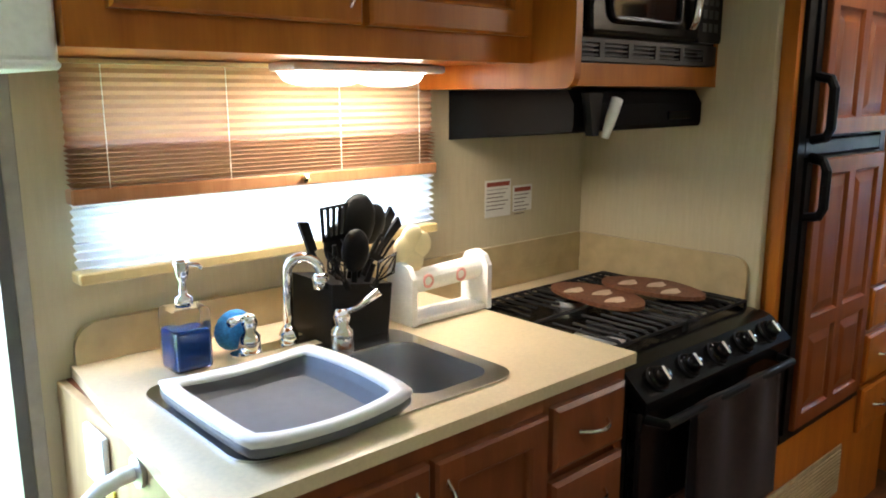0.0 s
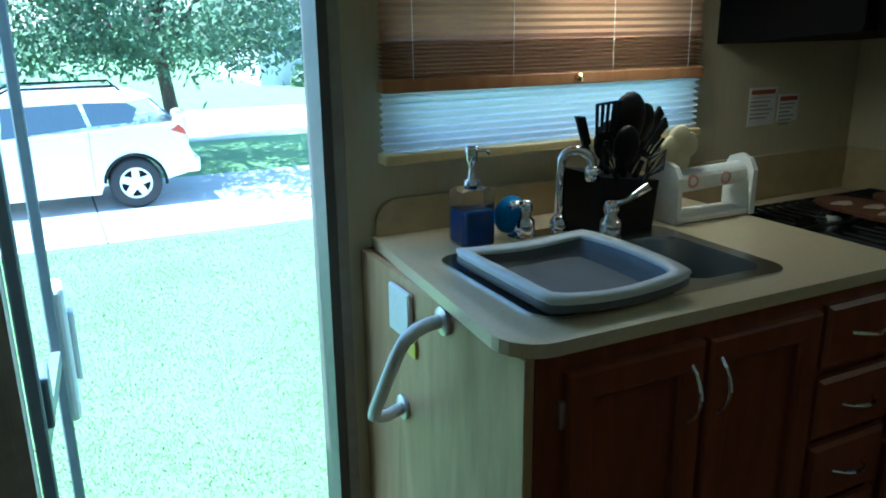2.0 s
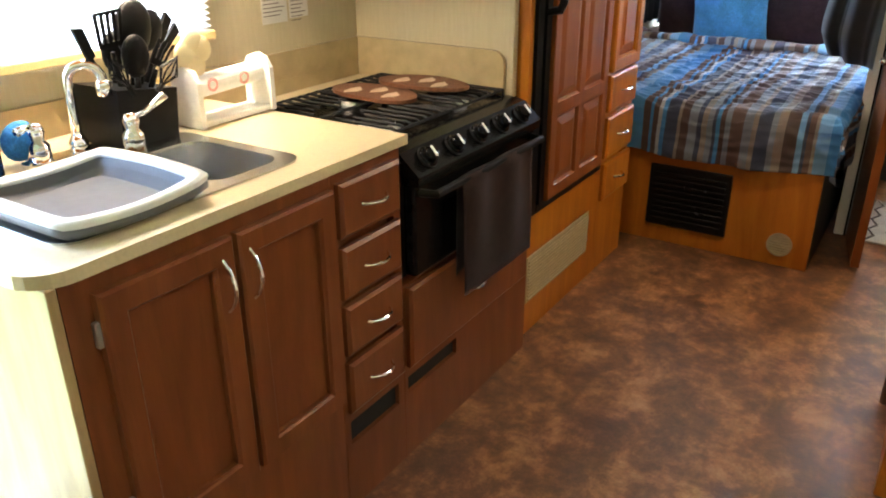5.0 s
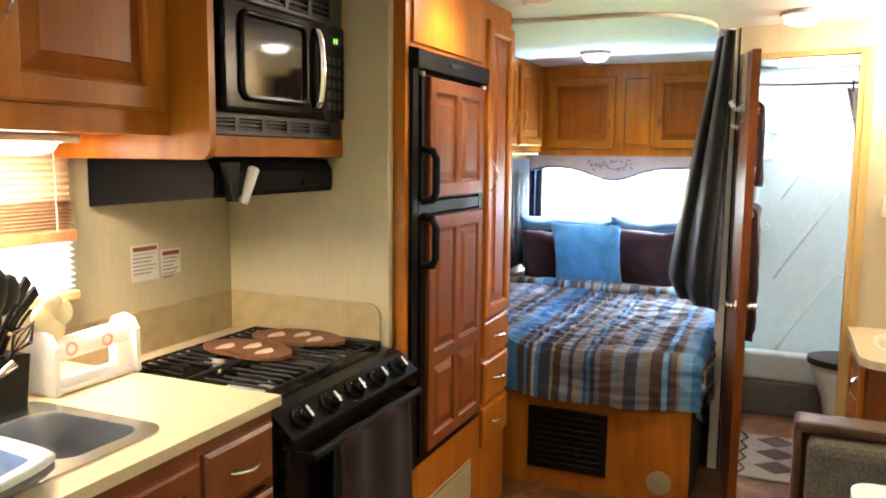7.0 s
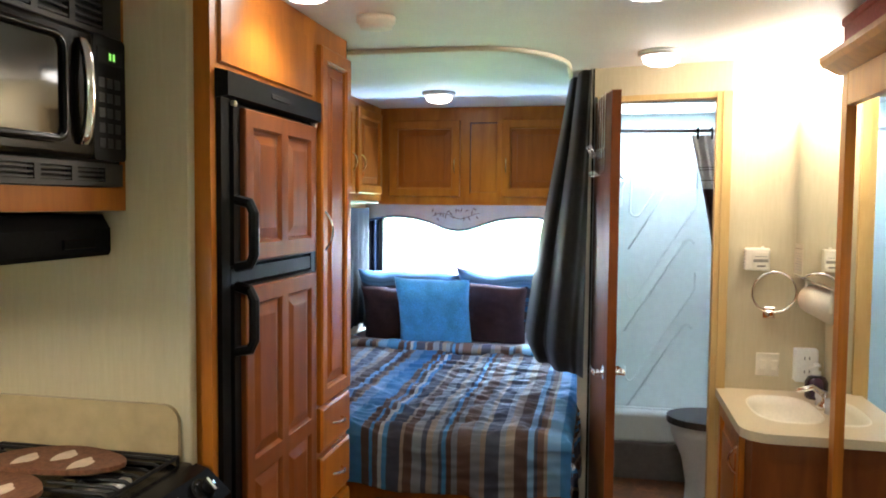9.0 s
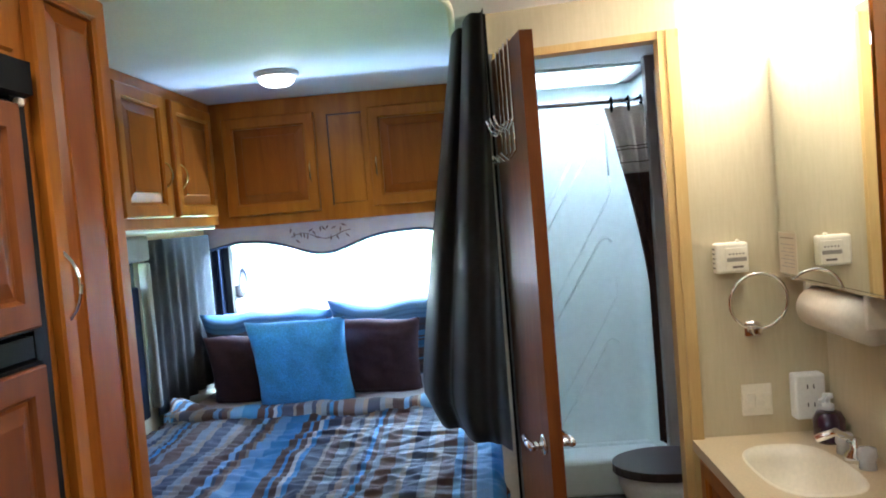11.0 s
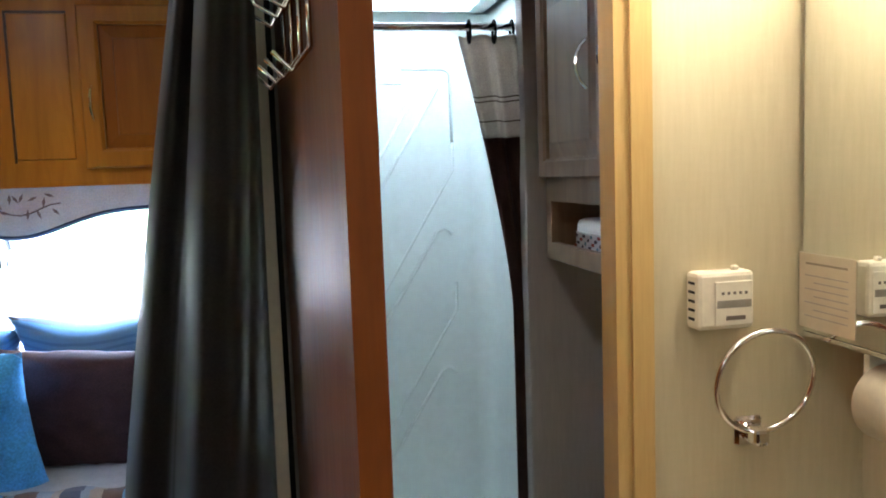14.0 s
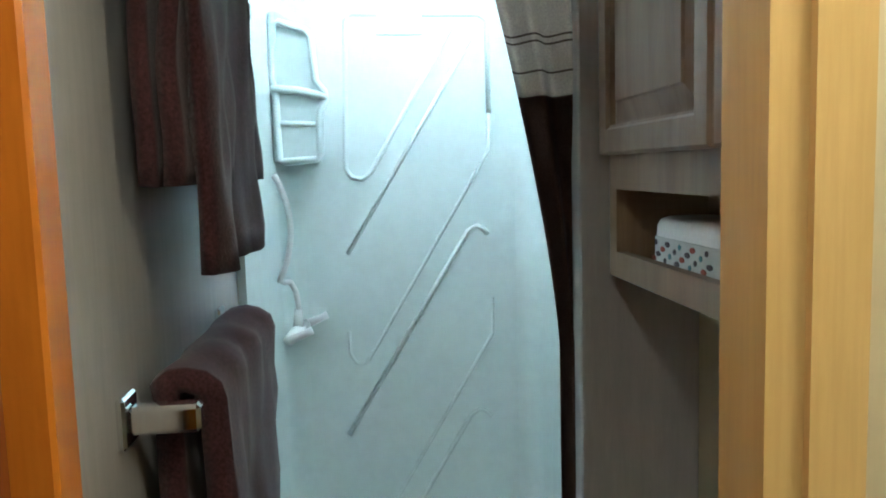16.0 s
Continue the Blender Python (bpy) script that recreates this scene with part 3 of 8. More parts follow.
def suv(rear_x, near_y):
    """A five-door SUV with its tail to +x."""
    g = GROUND + 0.012
    X = lambda d: rear_x - d
    Z = lambda h: g + h
    far_y = near_y + 1.80
    t = thing("suv", (X(2.2), near_y + 0.9, g), "silver five-door SUV parked on the concrete driveway", "car")
    r = 0.325
    wz, wx = g + r, (X(0.78), X(3.42))
    arch = lambda x: [(x + 0.385 * math.cos(a), wz + 0.385 * math.sin(a)) for a in [math.pi * k / 12 for k in range(13)]]
    belt = [(X(0.20), Z(1.06)), (X(0.9), Z(1.05)), (X(2.4), Z(0.93)), (X(3.3), Z(0.92))]
    low = [(X(0.03), Z(0.62)), (X(0.05), Z(0.50)), (X(0.16), Z(0.40)), (X(0.38), Z(0.36))] + arch(wx[0]) + [(X(1.2), Z(0.25)), (X(3.0), Z(0.25))] + arch(wx[1]) + [(X(4.25), Z(0.30)), (X(4.42), Z(0.45)), (X(4.40), Z(0.72)), (X(4.1), Z(0.86))]
    shell("body", low + belt[::-1] + [(X(0.10), Z(0.82))], near_y, far_y, 0.0, 0.0, SUV_PAINT, t, 0.035)
    roof = [(X(0.46), Z(1.40)), (X(0.70), Z(1.475)), (X(1.4), Z(1.52)), (X(2.1), Z(1.49)), (X(2.55), Z(1.40)), (X(3.35), Z(0.95))]
    base = [(X(3.3), Z(0.90)), (X(2.4), Z(0.92)), (X(0.9), Z(1.04)), (X(0.18), Z(1.05))]
    cab = shell("cabin", base + roof[::-1], near_y + 0.01, far_y - 0.01, 0.34, Z(0.95), SUV_PAINT, t, 0.05)
    panes = (((0.74, 1.10), (1.22, 1.075), (1.30, 1.36), (0.78, 1.345), (0.66, 1.27)),
             ((1.27, 1.07), (2.22, 0.985), (2.20, 1.345), (1.35, 1.36)),
             ((2.28, 0.98), (3.00, 0.95), (2.52, 1.30), (2.26, 1.335)))
    for q in panes:
        bm = bmesh.new()
        at = lambda d, h, o: (X(d), near_y + 0.01 + max(0.0, h - 0.95) * 0.34 + o, Z(h))
        v1 = [bm.verts.new(at(d, h, -0.006)) for d, h in q]
        v2 = [bm.verts.new(at(d, h, 0.02)) for d, h in q]
        bm.faces.new(v1)
        bm.faces.new(v2[::-1])
        for i in range(len(q)):
            bm.faces.new((v1[i], v2[i], v2[(i + 1) % len(q)], v1[(i + 1) % len(q)]))
        part("side_window", bm, CAR_GLASS, cab)
    bm = bmesh.new()
    q = [(X(0.21), near_y + 0.22, Z(1.10)), (X(0.21), far_y - 0.22, Z(1.10)), (X(0.455), far_y - 0.30, Z(1.36)), (X(0.455), near_y + 0.30, Z(1.36))]
    v1 = [bm.verts.new(p) for p in q]
    v2 = [bm.verts.new((p[0] - 0.03, p[1], p[2])) for p in q]
    bm.faces.new(v1)
    bm.faces.new(v2[::-1])
    for i in range(4):
        bm.faces.new((v1[i], v2[i], v2[(i + 1) % 4], v1[(i + 1) % 4]))
    part("rear_window", bm, CAR_GLASS, cab)
    for x in wx:
        bm = bmesh.new()
        tube(bm, [(x + 0.375 * math.cos(a), near_y + 0.004, wz + 0.375 * math.sin(a)) for a in [math.pi * k / 14 - 0.1 for k in range(15)]], 0.022, 6)
        part("arch_lining", bm, BLACK_MATT, t)
    for d, z0, z1 in ((1.27, 0.32, 1.03), (2.25, 0.28, 0.96)):
        part("door_seam", cube(X(d) - 0.003, X(d) + 0.003, near_y - 0.002, near_y + 0.01, Z(z0), Z(z1), 0), GAP, t)
    for d, h in ((1.42, 0.90), (2.42, 0.84)):
        part("door_handle", cube(X(d) - 0.09, X(d) + 0.09, near_y - 0.028, near_y + 0.01, Z(h), Z(h + 0.028), 0.008, 2), SUV_PAINT, t)
    for y0, y1 in ((near_y - 0.004, near_y + 0.22), (far_y - 0.22, far_y + 0.004)):
        bm = bmesh.new()
        prism(bm, [(X(0.30), Z(0.98)), (X(0.095), Z(0.90)), (X(0.12), Z(0.98)), (X(0.19), Z(1.05))], y0, y1, "y")
        part("tail_light", bm, RED_LENS, t)
    part("bumper", cube(X(0.40), X(-0.05), near_y + 0.02, far_y - 0.02, Z(0.40), Z(0.62), 0.05, 3), SUV_PAINT, t)
    part("side_sill", cube(X(3.0), X(1.2), near_y - 0.008, near_y + 0.05, Z(0.22), Z(0.30), 0.012, 2), ALLOY, t)
    bm = bmesh.new()
    lathe(bm, [(0.20, 0.0), (0.31, 0.02), (0.33, 0.09), (0.31, 0.17), (0.12, 0.19), (0.001, 0.19)], (X(0.15), near_y + 0.95, Z(0.84)), 28, "x")
    part("spare_wheel", bm, SUV_PAINT, t, "covered spare wheel", smooth=True)
    for yy in (near_y + 0.30, far_y - 0.30):
        bm = bmesh.new()
        tube(bm, [(X(0.80), yy, Z(1.46)), (X(0.88), yy, Z(1.545)), (X(2.1), yy, Z(1.545)), (X(2.25), yy, Z(1.46))], 0.018, 6)
        part("roof_rail", bm, BLACK_MATT, t)
    for x in wx:
        wheel(t, x, near_y + 0.115, wz, r, -1)
        wheel(t, x, far_y - 0.115, wz, r, 1)


suv(2.20, 11.15)


def pickup(ox, oy):
    """A pickup that shows its tail to the vehicle's rear window; it points along +x, turned a little."""
    g = GROUND + 0.30
    t = thing("pickup_truck", (ox + 2.6, oy, g), "grey-blue crew-cab pickup truck parked on the concrete pad", "truck")
    t.rotation_euler = (0, 0, radians(1))
    low = [(ox, g + 0.5)] + arch_outline(0, [ox + 1.2], g + 0.42, 0.47) + arch_outline(0, [ox + 4.6], g + 0.42, 0.47) + [(ox + 5.6, g + 0.5)]
    bm = bmesh.new()
    prism(bm, low + [(ox + 5.65, g + 0.95), (ox + 5.4, g + 1.15), (ox + 2.0, g + 1.2), (ox, g + 1.2)], oy - 0.95, oy + 0.95, "y")
    part("body", bm, TRUCK_PAINT, t)
    bm = bmesh.new()
    prism(bm, [(ox + 1.95, g + 1.19), (ox + 2.05, g + 1.78), (ox + 3.6, g + 1.85), (ox + 4.5, g + 1.17)], oy - 0.85, oy + 0.85, "y")
    cab = part("cabin", bm, TRUCK_PAINT, t)
    part("rear_window", cube(ox + 1.92, ox + 2.03, oy - 0.7, oy + 0.7, g + 1.27, g + 1.7, 0.01), CAR_GLASS, cab)
    for s in (-1, 1):
        part("side_window", cube(ox + 2.2, ox + 3.0, oy + s * 0.852 - 0.01, oy + s * 0.852 + 0.01, g + 1.28, g + 1.7, 0.004), CAR_GLASS, cab)
        part("tail_light", cube(ox - 0.015, ox + 0.1, oy + s * 0.86 - 0.09, oy + s * 0.86 + 0.09, g + 0.78, g + 1.12, 0.02), RED_LENS, t)
    part("bumper", cube(ox - 0.14, ox + 0.05, oy - 0.92, oy + 0.92, g + 0.48, g + 0.68, 0.03, 2), CHROME, t)
    for x in (ox + 1.2, ox + 4.6):
        for s in (-1, 1):
            wheel(t, x, oy + s * 0.84, g + 0.39, 0.39, s)


pickup(20.6, 8.95)


def tree(x, y, h, spread, seed, low):
    rnd = random.Random(seed)
    t = thing("tree", (x, y, GROUND), "broad leafy shade tree with a leaning trunk on the lawn", "tree")
    bm = bmesh.new()
    top = Vector((x - 0.15, y, GROUND + h * 0.45))
    tube(bm, [(x + 0.1, y, GROUND), (x, y, GROUND + h * 0.15), (x - 0.12, y, GROUND + h * 0.3), top], [0.17, 0.12, 0.10, 0.07], 10)
    tips = []
    for k in range(16):
        a = k * 2.4
        L = spread * rnd.uniform(0.5, 0.95)
        p0 = Vector((x - 0.1, y, GROUND + h * rnd.uniform(0.26, 0.45)))
        p1 = p0 + Vector((math.cos(a) * L * 0.5, math.sin(a) * L * 0.5, h * rnd.uniform(0.08, 0.25)))
        p2 = p0 + Vector((math.cos(a) * L, math.sin(a) * L, h * rnd.uniform(0.05, 0.45)))
        tube(bm, [p0, p1, p2], [0.05, 0.035, 0.012], 6)
        tips += [p1, p2]
    part("trunk", bm, BARK, t)
    verts, faces = [], []
    cz = GROUND + h * 0.54
    for _ in range(1000):
        a, u = rnd.uniform(0, math.tau), rnd.uniform(-1, 1)
        rr = rnd.uniform(0.45, 1.0) ** 0.5
        s = math.sqrt(1 - u * u)
        lump = 1 + 0.18 * math.sin(3 * a + 2 * u) + 0.12 * math.sin(7 * a)
        c = Vector((x + spread * rr * s * math.cos(a) * lump, y + spread * rr * s * math.sin(a) * lump, cz + h * 0.40 * rr * u))
        if c.z < low:
            c.z = low + rnd.uniform(0, 0.5)
        for _ in range(30):
            p = c + Vector([rnd.gauss(0, 0.21) for _ in range(3)])
            d = Vector([rnd.uniform(-1, 1) for _ in range(3)]).normalized()
            e = d.orthogonal().normalized()
            L, W = rnd.uniform(0.05, 0.085), rnd.uniform(0.025, 0.042)
            i = len(verts)
            verts += [p - d * L, p + e * W, p + d * L, p - e * W]
            faces.append((i, i + 1, i + 2, i + 3))
    org = ORIGIN[t.name]
    me = bpy.data.meshes.new("crown")
    me.from_pydata([tuple(v - org) for v in verts], [], faces)
    me.materials.append(LEAF)
    ob = new("crown", me)
    ob.parent = t
    tagged(ob, kind="stuff")


tree(2.42, 14.8, 7.0, 3.6, 3, 0.85)
tree(22.0, -4.0, 5.0, 2.6, 8, 0.6)


def house(x0, x1, y0, y1, h):
    t = thing("house", ((x0 + x1) / 2, (y0 + y1) / 2, GROUND), "pale-sided single-storey house across the street", "house")
    part("wall", cube(x0, x1, y0, y1, GROUND, GROUND + h, 0), SIDING, t)
    bm = bmesh.new()
    prism(bm, [(y0 - 0.5, GROUND + h), (y1 + 0.5, GROUND + h), ((y0 + y1) / 2, GROUND + h + 2.2)], x0 - 0.5, x1 + 0.5, "x")
    part("roof", bm, ROOFING, t)
    n = int((x1 - x0) / 3)
    for k in range(n):
        cx = x0 + (k + 0.5) * (x1 - x0) / n
        w = part("window", cube(cx - 0.6, cx + 0.6, y0 - 0.05, y0 + 0.05, GROUND + 0.9, GROUND + 2.1, 0.01), WHITE, t)
        part("pane", cube(cx - 0.52, cx + 0.52, y0 - 0.06, y0 + 0.02, GROUND + 0.98, GROUND + 2.02, 0), CAR_GLASS, w)


house(-16, -1, 30, 38, 2.9)
house(8, 26, 31, 39, 2.9)


def bush(x, y, r, seed):
    rnd = random.Random(seed)
    verts, faces = [], []
    for _ in range(900):
        d = Vector([rnd.gauss(0, 1) for _ in range(3)]).normalized() * r * rnd.uniform(0.7, 1.05)
        p = Vector((x, y, GROUND + abs(d.z) * 0.9 + 0.05)) + Vector((d.x, d.y, 0))
        q = Vector([rnd.uniform(-1, 1) for _ in range(3)]).normalized()
        e = q.orthogonal().normalized()
        i = len(verts)
        verts += [p - q * 0.12, p + e * 0.06, p + q * 0.12, p - e * 0.06]
        faces.append((i, i + 1, i + 2, i + 3))
    me = bpy.data.meshes.new("shrub")
    me.from_pydata([(v.x - x, v.y - y, v.z - GROUND) for v in verts], [], faces)
    me.materials.append(LEAF)
    ob = new("shrub", me)
    ob.location = (x, y, GROUND)
    tagged(ob, "rounded green shrub before the far house", "shrub", "shrubs")


for k, (x, y) in enumerate(((-4.5, 28.8), (-1.6, 28.9), (10, 29.8), (13.5, 29.6), (20, 30))):
    bush(x, y, 0.8 + 0.15 * (k % 3), k)

# ---- kitchen run ----
CF = 1.402
F = facing("-y", CF)
cab = thing("sink_cabinet", (1.39, 1.73, 0), "cherry-toned base cabinet with two doors under the sink", "cabinet")
bm = bmesh.new()
box(bm, 1.098, 1.70, CF + 0.02, KY - 0.002, 0.0, 0.74)
box(bm, 1.098, 1.70, 1.90, KY - 0.002, 0.74, 0.8815)
part("body", bm, WOOD_BASE, cab)
bm = bmesh.new()
for u0, u1, v0, v1 in ((1.098, 1.15, 0.0, 0.8815), (1.685, 1.70, 0.0, 0.8815), (1.15, 1.685, 0.0, 0.35), (1.15, 1.685, 0.845, 0.8815), (1.412, 1.430, 0.35, 0.845)):
    slab(bm, F, u0, u1, v0, v1, -0.022, 0.0)
part("face_frame", bm, WOOD_BASE, cab)
part("side_panel", cube(1.080, 1.0975, CF, KY - 0.002, 0.0, 0.8815, 0.002), WOOD_SIDE, cab, "pale birch-look side panel")
for u0, u1, hu in ((1.145, 1.417, 1.388), (1.428, 1.695, 1.452)):
    d = panel_door(F, u0, u1, 0.335, 0.852, cab, WOOD_BASE, WOOD_BASE, raised=False)
    part("handle", pull(F, hu, 0.765, 0.10), CHROME, d, "curved chrome pull")
for z in (0.42, 0.76):
    part("hinge", cube(1.137, 1.147, CF - 0.012, CF, z, z + 0.045, 0.002), STEEL, cab)

cab = thing("drawer_cabinet", (1.82, 1.73, 0), "narrow cherry-toned cabinet with four drawers", "cabinet")
part("body", cube(1.7015, 1.944, CF + 0.02, KY - 0.002, 0.0, 0.8815, 0), WOOD_BASE, cab)
bm = bmesh.new()
for u0, u1, v0, v1 in ((1.7015, 1.722, 0, 0.8815), (1.918, 1.944, 0, 0.8815), (1.722, 1.918, 0, 0.19), (1.722, 1.918, 0.255, 0.30), (1.722, 1.918, 0.43, 0.44), (1.722, 1.918, 0.575, 0.585), (1.722, 1.918, 0.72, 0.73), (1.722, 1.918, 0.85, 0.8815)):
    slab(bm, F, u0, u1, v0, v1, -0.022, 0.0)
part("face_frame", bm, WOOD_BASE, cab)
# black sheet in place of the shade inside the toe opening
part("toe_opening_shade", cube(1.722, 1.918, CF + 0.012, CF + 0.0195, 0.19, 0.255, 0), GAP, cab, "black sheet for the shade in the opening under the drawers")
for v0, v1 in ((0.734, 0.858), (0.588, 0.712), (0.444, 0.570), (0.288, 0.424)):
    bm = bmesh.new()
    slab(bm, F, 1.713, 1.927, v0, v1, 0.001, 0.013, 0.0)
    slab(bm, F, 1.713, 1.927, v0, v1, 0.013, 0.019, 0.009)
    d = part("drawer", bm, WOOD_BASE, cab)
    part("handle", pull(F, 1.825, (v0 + v1) / 2, 0.085, False), CHROME, d, "curved chrome pull")

# worktop with its sink cut-out
SX0, SX1, SY0, SY1 = 1.155, 1.70, 1.465, 1.845


def worktop():
    t = thing("worktop", (1.5, 1.72, 0.868), "beige laminate worktop with a rounded front corner", "worktop")
    bm = bmesh.new()
    out = rounded(1.058, 1.968, 1.392, KY - 0.002, 0.07, 6, (1, 0, 0, 0))
    out[-1] = (1.108, KY - 0.002)
    inn = rounded(SX0 + 0.015, SX1 - 0.015, SY0 + 0.015, SY1 - 0.015, 0.04, 4)
    for z, flip in ((0.905, False), (0.882, True)):
        a = [bm.verts.new((x, y, z)) for x, y in out]
        c = [bm.verts.new((x, y, z)) for x, y in inn]
        ed = [bm.edges.new((q[i], q[(i + 1) % len(q)])) for q in (a, c) for i in range(len(q))]
        bmesh.ops.triangle_fill(bm, edges=ed, use_beauty=True)
        if not flip:
            A, C = a, c
        else:
            for P, Q in ((A, a), (C, c)):
                for i in range(len(P)):
                    bm.faces.new((P[i], P[(i + 1) % len(P)], Q[(i + 1) % len(P)], Q[i]))
    part("top", bm, COUNTER, t)
    bm = bmesh.new()
    prism(bm, rounded(1.115, 2.635, 0.9055, 0.985, 0.05, 5, (0, 0, 0, 1)), KY - 0.014, KY - 0.001, "y")
    part("backsplash", bm, SPLASH, t, "tan mottled splashback strip")
    part("stove_backsplash", cube(1.969, 2.621, KY - 0.0135, KY - 0.001, 0.863, 0.9050, 0), SPLASH, t)


worktop()
bm = bmesh.new()
prism(bm, rounded(1.50, KY - 0.015, 0.862, 0.985, 0.04, 5, (0, 0, 0, 1)), 2.622, 2.635, "x")
solo("side_splash", bm, SPLASH, "tan mottled splash panel beside the stove", "splashback")


def sink():
    t = thing("kitchen_sink", (1.43, 1.65, 0.905), "stainless steel double-bowl drop-in sink", "sink")
    bm = bmesh.new()
    rim = rounded(SX0 - 0.004, SX1 + 0.004, SY0 - 0.004, SY1 + 0.004, 0.05, 5)
    b1 = rounded(1.182, 1.465, SY0 + 0.03, SY1 - 0.085, 0.045, 5)
    b2 = rounded(1.487, 1.672, SY0 + 0.03, SY1 - 0.085, 0.045, 5)
    z = 0.9095
    loops = []
    for q in (rim, b1, b2):
        loops.append([bm.verts.new((x, y, z)) for x, y in q])
    ed = [bm.edges.new((q[i], q[(i + 1) % len(q)])) for q in loops for i in range(len(q))]
    bmesh.ops.triangle_fill(bm, edges=ed, use_beauty=True)
    outer = [bm.verts.new((v.co.x, v.co.y, 0.9055)) for v in loops[0]]
    n = len(outer)
    for i in range(n):
        bm.faces.new((loops[0][i], outer[i], outer[(i + 1) % n], loops[0][(i + 1) % n]))
    part("rim", bm, SINK_STEEL, t)
    for q in (b1, b2):
        bm = bmesh.new()
        cx, cy = sum(p[0] for p in q) / len(q), sum(p[1] for p in q) / len(q)
        rings = []
        for s, zz in ((1.0, 0.9093), (0.985, 0.90), (0.96, 0.80), (0.93, 0.775), (0.86, 0.765)):
            rings.append([bm.verts.new((cx + (x - cx) * s, cy + (y - cy) * s, zz)) for x, y in q])
        for A, B in zip(rings, rings[1:]):
            for i in range(len(q)):
                bm.faces.new((A[i], B[i], B[(i + 1) % len(q)], A[(i + 1) % len(q)]))
        bm.faces.new(rings[-1])
        bw = part("bowl", bm, SINK_STEEL, t, smooth=True)
        bm = bmesh.new()
        lathe(bm, [(0.001, 0.766), (0.035, 0.766), (0.042, 0.768), (0.03, 0.772), (0.02, 0.767)], (cx, cy, 0), 20)
        part("drain", bm, CHROME, bw)


sink()


def faucet():
    t = thing("kitchen_faucet", (1.455, 1.80, 0.91), "chrome high-arc faucet with two lever handles", "faucet")
    by = 1.892
    bm = bmesh.new()
    prism(bm, rounded(1.35, 1.585, by - 0.025, by + 0.02, 0.02, 5), 0.9052, 0.914)
    part("deck_plate", bm, CHROME, t)
    bm = bmesh.new()
    pts = [(1.478, by, 0.91), (1.478, by, 1.045)]
    for k in range(9):
        a = math.pi * k / 8
        pts.append((1.478 + 0.026 * (1 - math.cos(a)), by - 0.022 * (1 - math.cos(a)), 1.055 + 0.034 * math.sin(a)))
    pts.append((1.530, by - 0.044, 1.045))
    tube(bm, pts, 0.0105, 14)
    lathe(bm, [(0.020, 0.912), (0.020, 0.93), (0.012, 0.945)], (1.478, by, 0), 18)
    lathe(bm, [(0.016, 1.025), (0.017, 1.048), (0.011, 1.056)], (1.530, by - 0.044, 0), 16)
    part("spout", bm, CHROME, t, smooth=True)
    for x, by, s in ((1.390, by, -1), (1.548, 1.803, 1)):
        bm = bmesh.new()
        lathe(bm, [(0.024, 0.9097), (0.022, 0.945), (0.013, 0.955), (0.018, 0.972), (0.012, 0.988), (0.001, 0.99)], (x, by, 0), 18)
        tube(bm, [(x, by, 0.978), (x + s * 0.025, by - 0.02, 0.99), (x + s * 0.06, by - 0.045, 1.022 if s > 0 else 0.992)], [0.008, 0.006, 0.009], 10)
        part("lever", bm, CHROME, t, smooth=True)


faucet()
TUB_W = simple("pale_grey_rubber", (0.62, 0.64, 0.66), 0.5, vary=0.05, bump_s=0.02)
TUB_D = simple("slate_grey_rubber", (0.085, 0.092, 0.105), 0.5, vary=0.08, bump_s=0.02)


